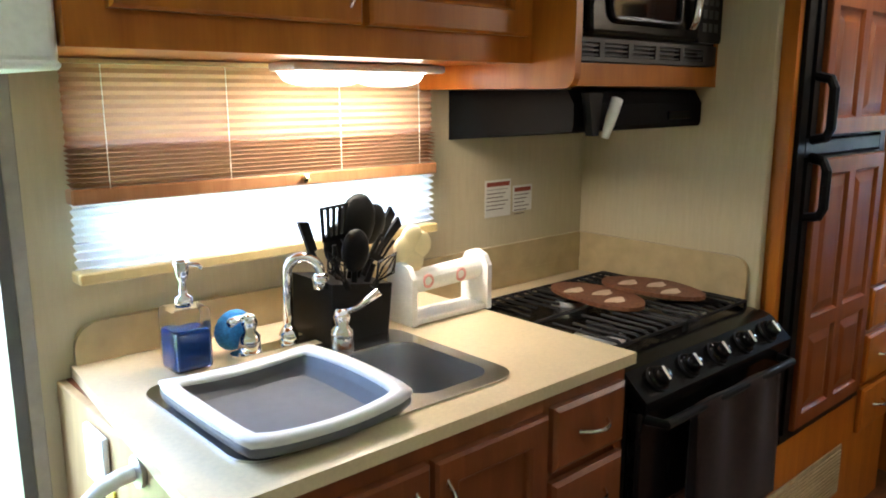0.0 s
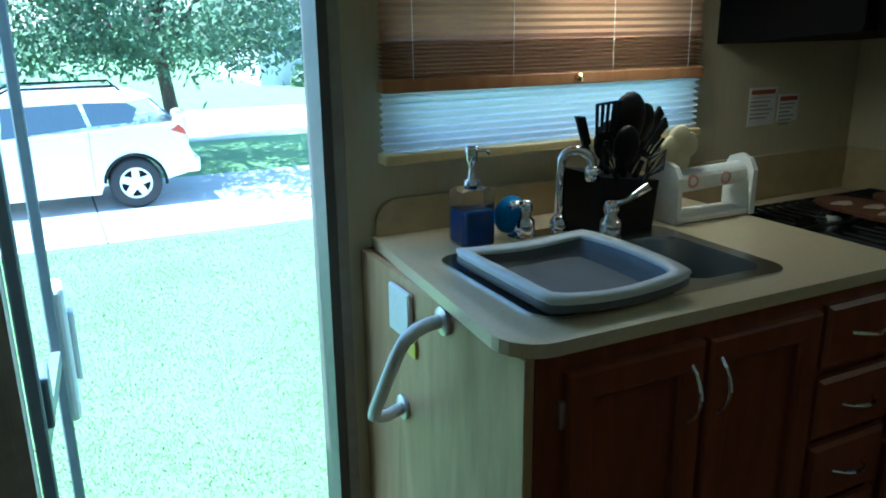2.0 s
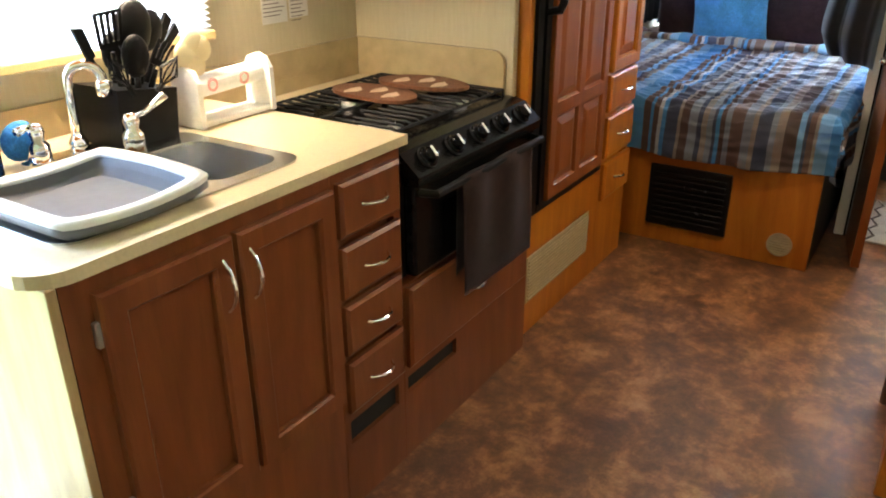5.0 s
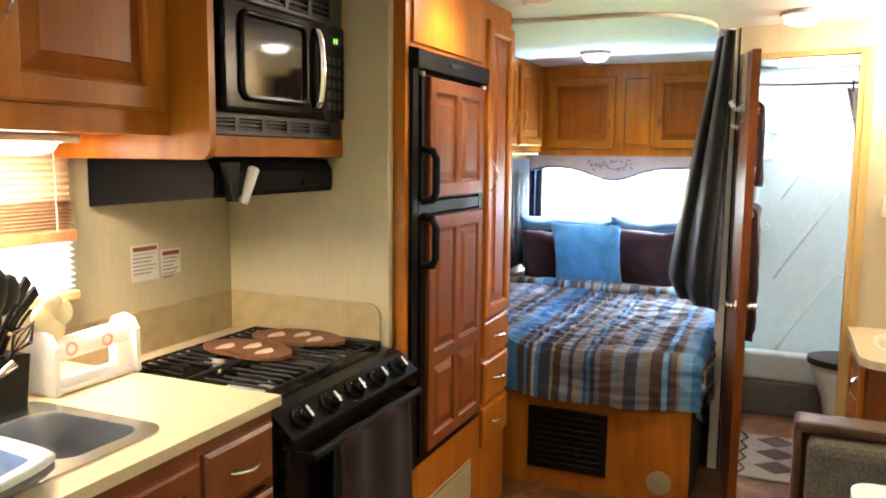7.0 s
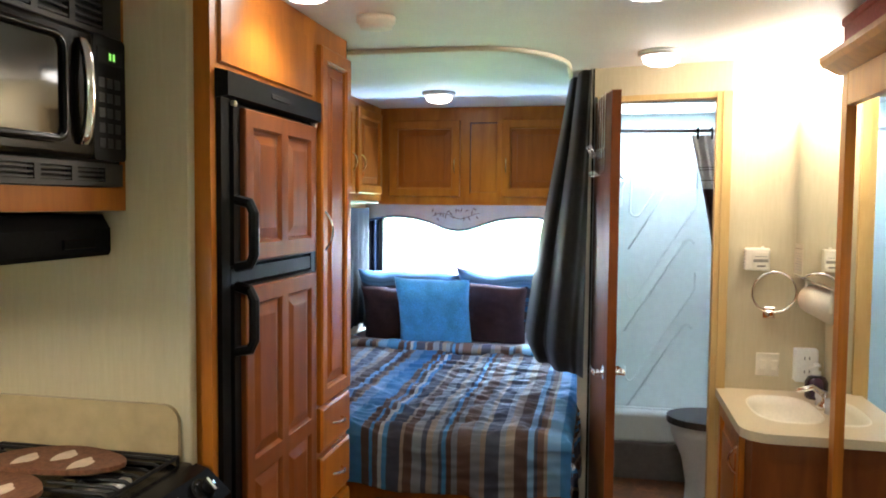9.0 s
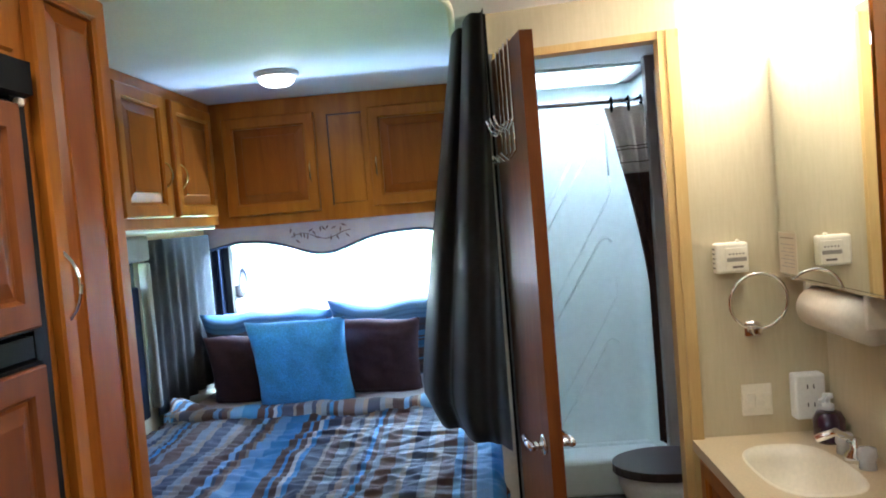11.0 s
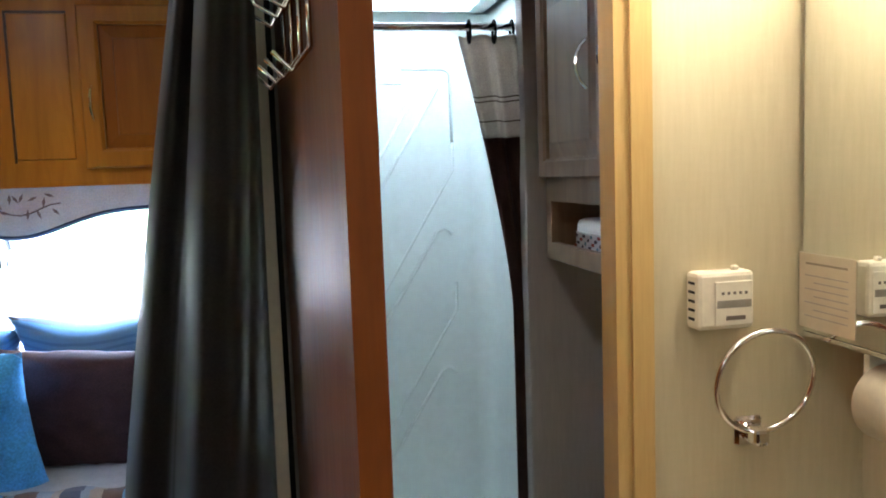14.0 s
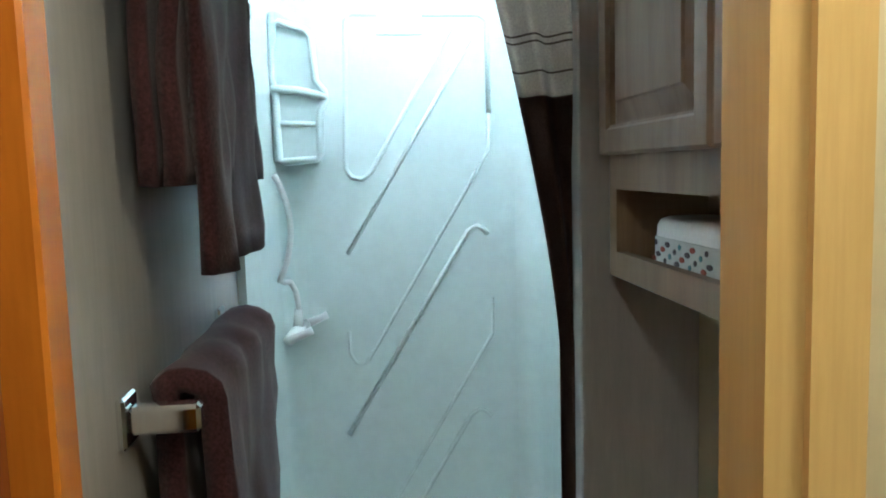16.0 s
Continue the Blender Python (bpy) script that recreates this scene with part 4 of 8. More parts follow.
def dish_tub():
    """A collapsible tub: bowed sides, broad pale rim, dark folding wall, a little tilted to the left."""
    t = thing("dish_tub", (1.295, 1.61, 0.91), "collapsible white and slate-grey dish tub resting in the sink", "dish tub")
    cx, cy, hx, hy = 1.296, 1.604, 0.146, 0.156

    def ring(bm, s, z, bow=1.0, n=10):
        pts = []
        c = [(-1, -1), (1, -1), (1, 1), (-1, 1)]
        for k in range(4):
            (ax, ay), (bx, by) = c[k], c[(k + 1) % 4]
            for i in range(n):
                f = i / n
                x, y = ax + (bx - ax) * f, ay + (by - ay) * f
                e = 1 - (2 * f - 1) ** 2
                o = 0.045 * e * bow
                x += o * (1 if ax == bx and ax > 0 else -1 if ax == bx else 0)
                y += o * (1 if ay == by and ay > 0 else -1 if ay == by else 0)
                near = max(abs(2 * f - 1) - 0.86, 0) / 0.14
                x *= 1 - 0.022 * near
                y *= 1 - 0.022 * near
                sag = -0.010 * e * bow if ay == by else 0.004 * e * bow
                pts.append((cx + hx * s * x, cy + hy * s * y, z + sag))
        return [bm.verts.new(p) for p in pts]

    def loft(rs, name, mat, parent, cap=False, label=""):
        bm = bmesh.new()
        rings = [ring(bm, *r) for r in rs]
        n = len(rings[0])
        for A, B in zip(rings, rings[1:]):
            for i in range(n):
                bm.faces.new((A[i], A[(i + 1) % n], B[(i + 1) % n], B[i]))
        if cap:
            bm.faces.new(rings[-1])
        return part(name, bm, mat, parent, label, smooth=True)
    loft([(0.985, 0.9400), (1.0, 0.9460), (0.99, 0.9510), (0.85, 0.9490), (0.825, 0.9450), (0.84, 0.9360), (0.985, 0.9360), (0.985, 0.9400)], "rim", TUB_W, t, False, "broad pale grey rim")
    loft([(0.985, 0.9375), (0.99, 0.9330), (0.985, 0.9240), (0.95, 0.9220), (0.93, 0.920), (0.90, 0.918), (0.86, 0.9105, 0.5)], "outer_wall", TUB_D, t, True, "slate-grey folding wall")
    loft([(0.84, 0.9440), (0.80, 0.9250), (0.79, 0.9240), (0.74, 0.912, 0.8), (0.73, 0.911, 0.8), (0.68, 0.897, 0.6)], "inner_wall", TUB_D, t)
    loft([(0.69, 0.898, 0.6), (0.60, 0.895, 0.5), (0.3, 0.8945, 0.3)], "base", simple("grey_tub_base", (0.52, 0.52, 0.50), 0.5, vary=0.06, bump_s=0.02), t, True)


dish_tub()
BLUE_SOAP = simple("blue_dish_soap", (0.006, 0.035, 0.16), 0.12, vary=0.05, bump_s=0.0, coat=0.5)
SPONGE = simple("blue_scrubber", (0.03, 0.20, 0.50), 0.8, vary=0.3, scale=200, bump_s=0.4)


def soap():
    t = thing("soap_dispenser", (1.268, 1.905, 0.907), "square glass dispenser of blue dish soap with steel pump", "soap dispenser")
    x, y = 1.268, 1.905
    part("soap", cube(x - 0.033, x + 0.033, y - 0.033, y + 0.033, 0.91, 0.985, 0.006, 2), BLUE_SOAP, t, "blue liquid soap")
    part("bottle", cube(x - 0.037, x + 0.037, y - 0.037, y + 0.037, 0.907, 1.025, 0.008, 2), BOTTLE, t, "clear square glass bottle")
    bm = bmesh.new()
    lathe(bm, [(0.019, 1.0255), (0.018, 1.042), (0.008, 1.047), (0.007, 1.072), (0.013, 1.080), (0.015, 1.108), (0.012, 1.112), (0.001, 1.113)], (x, y, 0), 18)
    tube(bm, [(x, y, 1.104), (x + 0.022, y - 0.022, 1.103), (x + 0.027, y - 0.027, 1.096)], 0.004, 8)
    part("pump", bm, CHROME, t, smooth=True)


soap()
bm = bmesh.new()
lathe(bm, [(0.001, -0.02), (0.03, -0.016), (0.042, 0.0), (0.03, 0.016), (0.001, 0.02)], (1.375, 1.925, 0.952), 18, "y")
solo("scrub_sponge", bm, SPONGE, "blue round scrub sponge behind the faucet", "sponge", smooth=True)


def utensils():
    t = thing("utensil_block", (1.63, 1.90, 0.907), "black utensil and knife block crammed with black utensils", "utensil holder")
    bm = bmesh.new()
    prism(bm, [(1.535, 0.907), (1.678, 0.907), (1.690, 1.015), (1.538, 1.035)], 1.82, 1.97, "y")
    part("block", bm, BLACK_MATT, t)
    rnd = random.Random(4)
    heads = [("spatula", 1.50, 1.86, 1.235), ("slotted_turner", 1.585, 1.875, 1.24), ("ladle", 1.665, 1.885, 1.25), ("spoon", 1.715, 1.89, 1.24),
             ("knife", 1.765, 1.90, 1.235), ("spoon", 1.62, 1.84, 1.20), ("whisk", 1.56, 1.82, 1.16), ("fork", 1.69, 1.84, 1.19), ("knife", 1.80, 1.92, 1.21), ("spoon", 1.64, 1.93, 1.20), ("whisk", 1.66, 1.80, 1.15)]
    for kind, x, y, z in heads:
        b0 = Vector((1.61 + (x - 1.63) * 0.45, y, 1.02))
        tip = Vector((1.628 + (x - 1.64) * 0.85, y, z - 0.108))
        d = (tip - b0).normalized()
        s = Vector((d.z, 0, -d.x))
        bm = bmesh.new()
        tube(bm, [b0, b0.lerp(tip, 0.6), tip - d * 0.03], [0.007, 0.006, 0.005], 8)
        if kind in ("spoon", "ladle"):
            rr = 0.046 if kind == "ladle" else 0.034
            m = Matrix.Translation(tip) @ Matrix(((s.x, 0, d.x, 0), (0, 1, 0, 0), (s.z, 0, d.z, 0), (0, 0, 0, 1))) @ Matrix.Diagonal((rr, rr * 0.45, rr * 1.35, 1))
            bmesh.ops.create_uvsphere(bm, u_segments=14, v_segments=8, radius=1, matrix=m)
        elif kind == "whisk":
            for k in range(5):
                a = math.pi * k / 5
                w = s * math.cos(a) + Vector((0, 1, 0)) * math.sin(a)
                tube(bm, [tip - d * 0.02, tip + w * 0.02 + d * 0.02, tip + d * 0.06, tip - w * 0.02 + d * 0.02, tip - d * 0.02], 0.0015, 5)
        elif kind in ("slotted_turner", "fork"):
            wide, long, n = (0.034, 0.075, 5) if kind == "slotted_turner" else (0.022, 0.055, 4)
            cols = [-1 + 2 * k / (2 * n - 1) for k in range(2 * n)]
            rows = [0.0, 0.14, 0.92, 1.0] if kind == "slotted_turner" else [0.0, 0.25, 0.6, 1.0]
            grid = {}
            for a in range(2 * n):
                for c in range(4):
                    p = tip - d * 0.02 + s * (wide * cols[a] * (0.8 + 0.2 * rows[c])) + d * (long * rows[c]) + Vector((0, -0.012 * rows[c] ** 2, 0))
                    grid[a, c] = [bm.verts.new(p + Vector((0, o, 0))) for o in (-0.0016, 0.0016)]
            solid = {(a, c) for a in range(2 * n - 1) for c in range(3) if a % 2 == 0 or c == 0 or (c == 2 and kind == "slotted_turner")}
            for a, c in solid:
                q = [grid[a, c], grid[a + 1, c], grid[a + 1, c + 1], grid[a, c + 1]]
                bm.faces.new([v[0] for v in q])
                bm.faces.new([v[1] for v in q][::-1])
                for (da, dc), (e, f) in (((0, -1), (0, 1)), ((1, 0), (1, 2)), ((0, 1), (2, 3)), ((-1, 0), (3, 0))):
                    if (a + da, c + dc) not in solid:
                        bm.faces.new((q[e][0], q[e][1], q[f][1], q[f][0]))
        else:
            q = [tip - s * 0.008 - d * 0.03, tip + s * 0.01 - d * 0.03, tip + s * 0.014 + d * 0.03, tip - s * 0.006 + d * 0.04]
            v1 = [bm.verts.new(p + Vector((0, 0.005, 0))) for p in q]
            v2 = [bm.verts.new(p - Vector((0, 0.005, 0))) for p in q]
            bm.faces.new(v1)
            bm.faces.new(v2[::-1])
            for i in range(4):
                bm.faces.new((v1[i], v2[i], v2[(i + 1) % 4], v1[(i + 1) % 4]))
        part(kind, bm, BLACK_MATT, t, smooth=kind in ("spoon", "ladle"))


utensils()
CREAM_SIL = simple("cream_silicone", (0.76, 0.68, 0.42), 0.5, vary=0.05, bump_s=0.02)
bm = bmesh.new()
for dx, dz in ((-0.02, 0.0), (0.022, 0.004), (0.0, -0.03), (0.0, 0.02)):
    lathe(bm, [(0.001, -0.008), (0.028, -0.007), (0.032, 0), (0.028, 0.007), (0.001, 0.008)], (1.775 + dx, 1.855, 1.075 + dz), 16, "y")
tube(bm, [(1.775, 1.855, 1.05), (1.765, 1.852, 0.98), (1.76, 1.85, 0.907)], 0.006, 8)
solo("spoon_rest", bm, CREAM_SIL, "cream clover-shaped spoon rest standing by the block", "spoon rest", smooth=True)

PRINT = simple("pink_print", (0.75, 0.35, 0.33), 0.6, vary=0.1, bump_s=0.0)


def towel_holder():
    t = thing("paper_towel_holder", (1.86, 1.88, 0.907), "white painted wooden towel holder with pink rings", "towel holder")
    y0, y1 = 1.84, 1.875
    for x in (1.745, 1.975):
        bm = bmesh.new()
        q = [(-0.045, 0.0), (0.045, 0.0), (0.045, 0.105), (0.03, 0.13), (0.0, 0.14), (-0.03, 0.13), (-0.045, 0.105)]
        prism(bm, [(1.855 + a, 0.907 + h) for a, h in q], x - 0.007, x + 0.007, "x")
        part("end_board", bm, WHITE, t)
    part("base_board", cube(1.752, 1.968, 1.815, 1.895, 0.9075, 0.921, 0.002), WHITE, t)
    bm = tube(bmesh.new(), [(1.752, 1.855, 0.995), (1.968, 1.855, 1.003)], 0.027, 18)
    r = part("roll", bm, WHITE, t, "pale roll with pink ring print")
    for x in (1.80, 1.90):
        bm = tube(bmesh.new(), [(x + 0.013 * math.cos(k * math.tau / 14), 1.828 + 0.002, 0.999 + 0.013 * math.sin(k * math.tau / 14)) for k in range(14)], 0.0035, 6, True)
        part("ring_print", bm, PRINT, r)


towel_holder()


def stove():
    t = thing("gas_range", (2.29, 1.72, 0.52), "black built-in gas range with a dark oven door", "stove")
    X0, X1 = 1.975, 2.621
    YF, YB, ZT = 1.455, 1.965, 0.862
    part("oven_body", cube(X0, X1, 1.42, YB, 0.53, ZT - 0.031, 0), BLACK_MATT, t)
    bm = bmesh.new()
    rim = rounded(X0, X1, YF, YB, 0.025, 4)
    inner = rounded(X0 + 0.03, X1 - 0.03, YF + 0.02, YB - 0.03, 0.03, 4)
    rings = [[bm.verts.new((x, y, z)) for x, y in q] for q, z in ((rim, ZT - 0.03), (rim, ZT - 0.004), (inner, ZT), (inner, ZT - 0.010))]
    n = len(rim)
    for A, B in zip(rings, rings[1:]):
        for i in range(n):
            bm.faces.new((A[i], A[(i + 1) % n], B[(i + 1) % n], B[i]))
    bm.faces.new(rings[0][::-1])
    bm.faces.new(rings[-1])
    top = part("cooktop", bm, BLACK, t)
    bm = bmesh.new()
    prism(bm, [(YF, ZT - 0.004), (1.425, ZT - 0.012), (1.368, 0.800), (1.372, 0.775), (1.42, 0.775), (YF, 0.81)], X0 + 0.002, X1 - 0.002, "x")
    panel = part("control_panel", bm, BLACK, t)
    tilt = Vector((0, -0.73, 0.68))
    for k in range(5):
        x = X0 + 0.075 + k * 0.122
        c = Vector((x, 1.398, 0.824))
        bm = bmesh.new()
        tube(bm, [c, c + tilt * 0.012, c + tilt * 0.016], [0.027, 0.027, 0.024], 20)
        tube(bm, [c + tilt * 0.016, c + tilt * 0.034], [0.021, 0.017], 16)
        kn = part("knob", bm, BLACK, panel, smooth=True)
        bm = bmesh.new()
        tube(bm, [c + tilt * 0.004, c + tilt * 0.010], 0.0285, 22)
        part("bezel", bm, IRON, kn)
        bm = bmesh.new()
        a = c + tilt * 0.0345
        tube(bm, [a + Vector((0, 0.010, 0.011)), a - Vector((0, 0.010, 0.011))], 0.003, 6)
        part("pointer", bm, WHITE, kn)
    d = part("oven_door", cube(X0 + 0.006, X1 - 0.006, 1.385, 1.42, 0.535, 0.772, 0.008, 2), BLACK, t)
    part("window", cube(X0 + 0.12, X1 - 0.12, 1.3825, 1.386, 0.58, 0.70, 0), BLACK, d)
    bm = tube(bmesh.new(), [(X0 + 0.03, 1.39, 0.752), (X0 + 0.04, 1.345, 0.752), (X1 - 0.04, 1.345, 0.752), (X1 - 0.03, 1.39, 0.752)], 0.011, 10)
    part("handle", bm, BLACK_MATT, d)
    for x, y, r in ((2.13, 1.60, 0.050), (2.47, 1.585, 0.046), (2.30, 1.82, 0.044)):
        bm = bmesh.new()
        lathe(bm, [(r * 1.25, ZT - 0.0095), (r, ZT - 0.004), (r * 0.92, ZT + 0.006)], (x, y, 0), 28)
        b = part("burner", bm, STEEL, top, "shiny steel burner base")
        bm = bmesh.new()
        lathe(bm, [(r * 0.9, ZT + 0.0055), (r * 0.8, ZT + 0.012), (0.001, ZT + 0.014)], (x, y, 0), 24)
        part("cap", bm, IRON, b)
    z = ZT + 0.024
    for gx0, gx1 in ((X0 + 0.035, 2.292), (2.304, X1 - 0.035)):
        bm = bmesh.new()
        y0, y1 = YF + 0.025, YB - 0.035
        tube(bm, [(gx0, y0, z - 0.006), (gx1, y0, z - 0.006), (gx1, y1, z - 0.006), (gx0, y1, z - 0.006)], 0.0045, 6, True)
        for k in range(1, 8):
            x = gx0 + (gx1 - gx0) * k / 8
            cut = (0.15, 0.19, 0.16)[k % 3]
            tube(bm, [(x, y0, z - 0.006), (x, y0 + 0.014, z), (x, y0 + cut, z)], 0.0042, 6)
            tube(bm, [(x, y1, z - 0.006), (x, y1 - 0.014, z), (x, y1 - cut, z)], 0.0042, 6)
        ym = (y0 + y1) / 2
        tube(bm, [(gx0, ym, z - 0.006), (gx0 + 0.02, ym, z), (gx1 - 0.02, ym, z), (gx1, ym, z - 0.006)], 0.005, 6)
        for x in (gx0, gx1):
            for y in (y0, ym, y1):
                tube(bm, [(x, y, ZT - 0.004), (x, y, z - 0.004)], 0.0045, 6)
        part("grate", bm, IRON, top)


stove()
solo("stove_ledge", cube(1.953, 2.621, 1.967, KY - 0.0145, 0.835, 0.862, 0.001), COUNTER, "beige laminate ledge behind the gas range", "ledge")
cab = thing("stove_base_cabinet", (2.29, 1.73, 0), "cherry-toned base with one drawer under the range", "cabinet")
part("body", cube(1.946, 2.634, CF + 0.02, KY - 0.02, 0.0, 0.52, 0), WOOD_BASE, cab)
bm = bmesh.new()
for u0, u1, v0, v1 in ((1.946, 1.96, 0, 0.52), (2.60, 2.634, 0, 0.52), (1.96, 2.60, 0.0, 0.20), (1.96, 2.60, 0.50, 0.52), (1.96, 2.60, 0.25, 0.29), (2.2, 2.60, 0.2, 0.25)):
    slab(bm, F, u0, u1, v0, v1, -0.022, 0.0)
part("face_frame", bm, WOOD_BASE, cab)
# another black sheet for the shade of an opening, under the range
part("toe_opening_shade", cube(1.96, 2.2, CF + 0.012, CF + 0.0195, 0.2, 0.25, 0), GAP, cab)
bm = bmesh.new()
slab(bm, F, 1.955, 2.60, 0.285, 0.515, 0.001, 0.013)
slab(bm, F, 1.955, 2.60, 0.285, 0.515, 0.013, 0.019, 0.009)
d = part("drawer", bm, WOOD_BASE, cab)
part("handle", pull(F, 2.27, 0.40, 0.09, False), CHROME, d, "curved chrome pull")

BROWN_TOWEL = fabric("brown_terry", (0.055, 0.028, 0.022), 350, 0.35, 0.5)


def hung_towel(name, x0, x1, y, z0, z1, label, axis="x", depth=0.02, folds=3, seed=0, mat=BROWN_TOWEL, over=0.012):
    """A cloth folded over a bar: front flap, rounded top, shorter back flap."""
    rnd = random.Random(seed)
    ph = rnd.uniform(0, 6)
    bm = bmesh.new()
    L = z1 - z0

    def f(u, v):
        s = v * (2 * L * 0.92)
        wave = depth * 0.35 * math.sin(u * folds * math.tau + ph) * min(1.0, s / L + 0.15)
        if s < L:
            z = z0 + s
            o = -over - wave - 0.008 * (1 - s / L)
        else:
            z = z1 - (s - L)
            o = over + wave
        cap = max(0.0, 1 - abs(s - L) / 0.02)
        o *= (1 - cap)
        a = x0 + (x1 - x0) * u + 0.006 * math.sin(5 * v + ph) * (1 - v)
        return (a, y + o, z + 0.008 * cap) if axis == "x" else (y + o, a, z)
    sheet(bm, 28, 36, f)
    bmesh.ops.solidify(bm, geom=bm.faces[:], thickness=0.005)
    return solo(name, bm, mat, label, "towel", smooth=True)


hung_towel("oven_towel", 2.12, 2.50, 1.345, 0.44, 0.766, "dark brown dish towel hung over the oven handle", seed=2, folds=2)
PAD_BROWN = fabric("brown_wood_pad", (0.17, 0.075, 0.04), 120, 0.3, 0.0, 0.6)
PAD_PALE = simple("pale_print", (0.62, 0.48, 0.36), 0.7, vary=0.15, bump_s=0.0)
for k, (x, y, sx, sy, a) in enumerate(((2.30, 1.735, 0.135, 0.088, 82), (2.44, 1.665, 0.135, 0.082, 100))):
    bm = bmesh.new()
    q = []
    for i in range(32):
        p = i * math.tau / 32
        r = 1 + 0.10 * math.cos(2 * p + k) + 0.05 * math.sin(3 * p)
        u, w = sx * r * math.cos(p), sy * r * math.sin(p)
        q.append((x + u * math.cos(radians(a)) - w * math.sin(radians(a)), y + u * math.sin(radians(a)) + w * math.cos(radians(a))))
    t = thing("trivet", (x, y, 0.891), "brown oval trivet with pale printed patches on the grates", "trivet", "trivets on the stove")
    z0 = 0.891 + 0.011 * k
    prism(bm, q, z0, z0 + 0.010)
    b0 = part("pad", bm, PAD_BROWN, t)
    for i in range(3):
        bm = bmesh.new()
        cx, cy = x - 0.02 + 0.035 * (i % 2), y - 0.07 + 0.065 * i
        prism(bm, [(cx + 0.032 * (1 + 0.3 * math.sin(3 * w)) * math.cos(w), cy + 0.02 * math.sin(w)) for w in [j * math.tau / 14 for j in range(14)]], z0 + 0.0095, z0 + 0.0112)
        part("print", bm, PAD_PALE, b0)

# ---- upper cabinets, microwave, hood ----
UF = 1.665
F = facing("-y", UF)
cab = thing("wall_cabinet", (1.3, 1.86, 1.47), "honey-toned wall cabinet with raised-panel doors above the window", "cabinet")
part("body", cube(1.03, 1.944, UF + 0.02, KY - 0.002, 1.472, CZ - 0.002, 0), WOOD, cab)
bm = bmesh.new()
for u0, u1, v0, v1 in ((1.03, 1.10, 1.470, CZ - 0.002), (1.895, 1.944, 1.470, CZ - 0.002), (1.10, 1.895, 1.470, 1.53), (1.10, 1.895, 1.94, CZ - 0.002), (1.49, 1.53, 1.53, 1.94)):
    slab(bm, F, u0, u1, v0, v1, -0.021, 0.0)
part("face_frame", bm, WOOD, cab)
for u0, u1, hu in ((1.085, 1.50, 1.475), (1.515, 1.915, 1.54)):
    d = panel_door(F, u0, u1, 1.522, 1.95, cab, WOOD, WOOD_PANEL, frame_w=0.055)
    part("handle", pull(F, hu, 1.60 if hu < 1.5 else 1.71, 0.10), CHROME, d, "curved chrome pull")
t = thing("door_lamp_housing", (0.985, 1.86, 1.44), "white plastic housing on the end of the wall cabinet", "housing")
part("cover", cube(0.945, 1.0285, 1.68, KY - 0.003, 1.445, CZ - 0.002, 0.012, 3), WHITE, t)
part("rim", cube(0.94, 1.0275, 1.675, KY - 0.004, 1.44, 1.452, 0.004), WHITE, t)
MF = 1.632
F = facing("-y", MF)
cab = thing("microwave_cabinet", (2.29, 1.82, 1.42), "honey-toned cabinet housing the microwave over the range", "cabinet")
bm = bmesh.new()
prism(bm, rounded(1.553, KY - 0.002, 1.418, CZ - 0.002, 0.03, 5, (1, 0, 0, 0)), 1.946, 1.966, "x")
part("side_panel", bm, WOOD, cab)
bm = bmesh.new()
box(bm, 1.966, 2.635, MF, KY - 0.002, 1.425, 1.475)
box(bm, 1.966, 2.635, MF, KY - 0.002, 1.90, CZ - 0.002)
box(bm, 2.622, 2.635, MF, KY - 0.002, 1.475, 1.90)
part("body", bm, WOOD, cab)
bm = bmesh.new()
slab(bm, F, 1.98, 2.62, 1.915, 1.985, 0.001, 0.014, 0.006)
part("top_flap", bm, WOOD, cab)
# black plastic lightened to carry the light reflected by the grille; keys share it
TRIM_GREY = simple("lightened_black_plastic", (0.022, 0.021, 0.019), 0.45, vary=0.15, scale=200, bump_s=0.04)


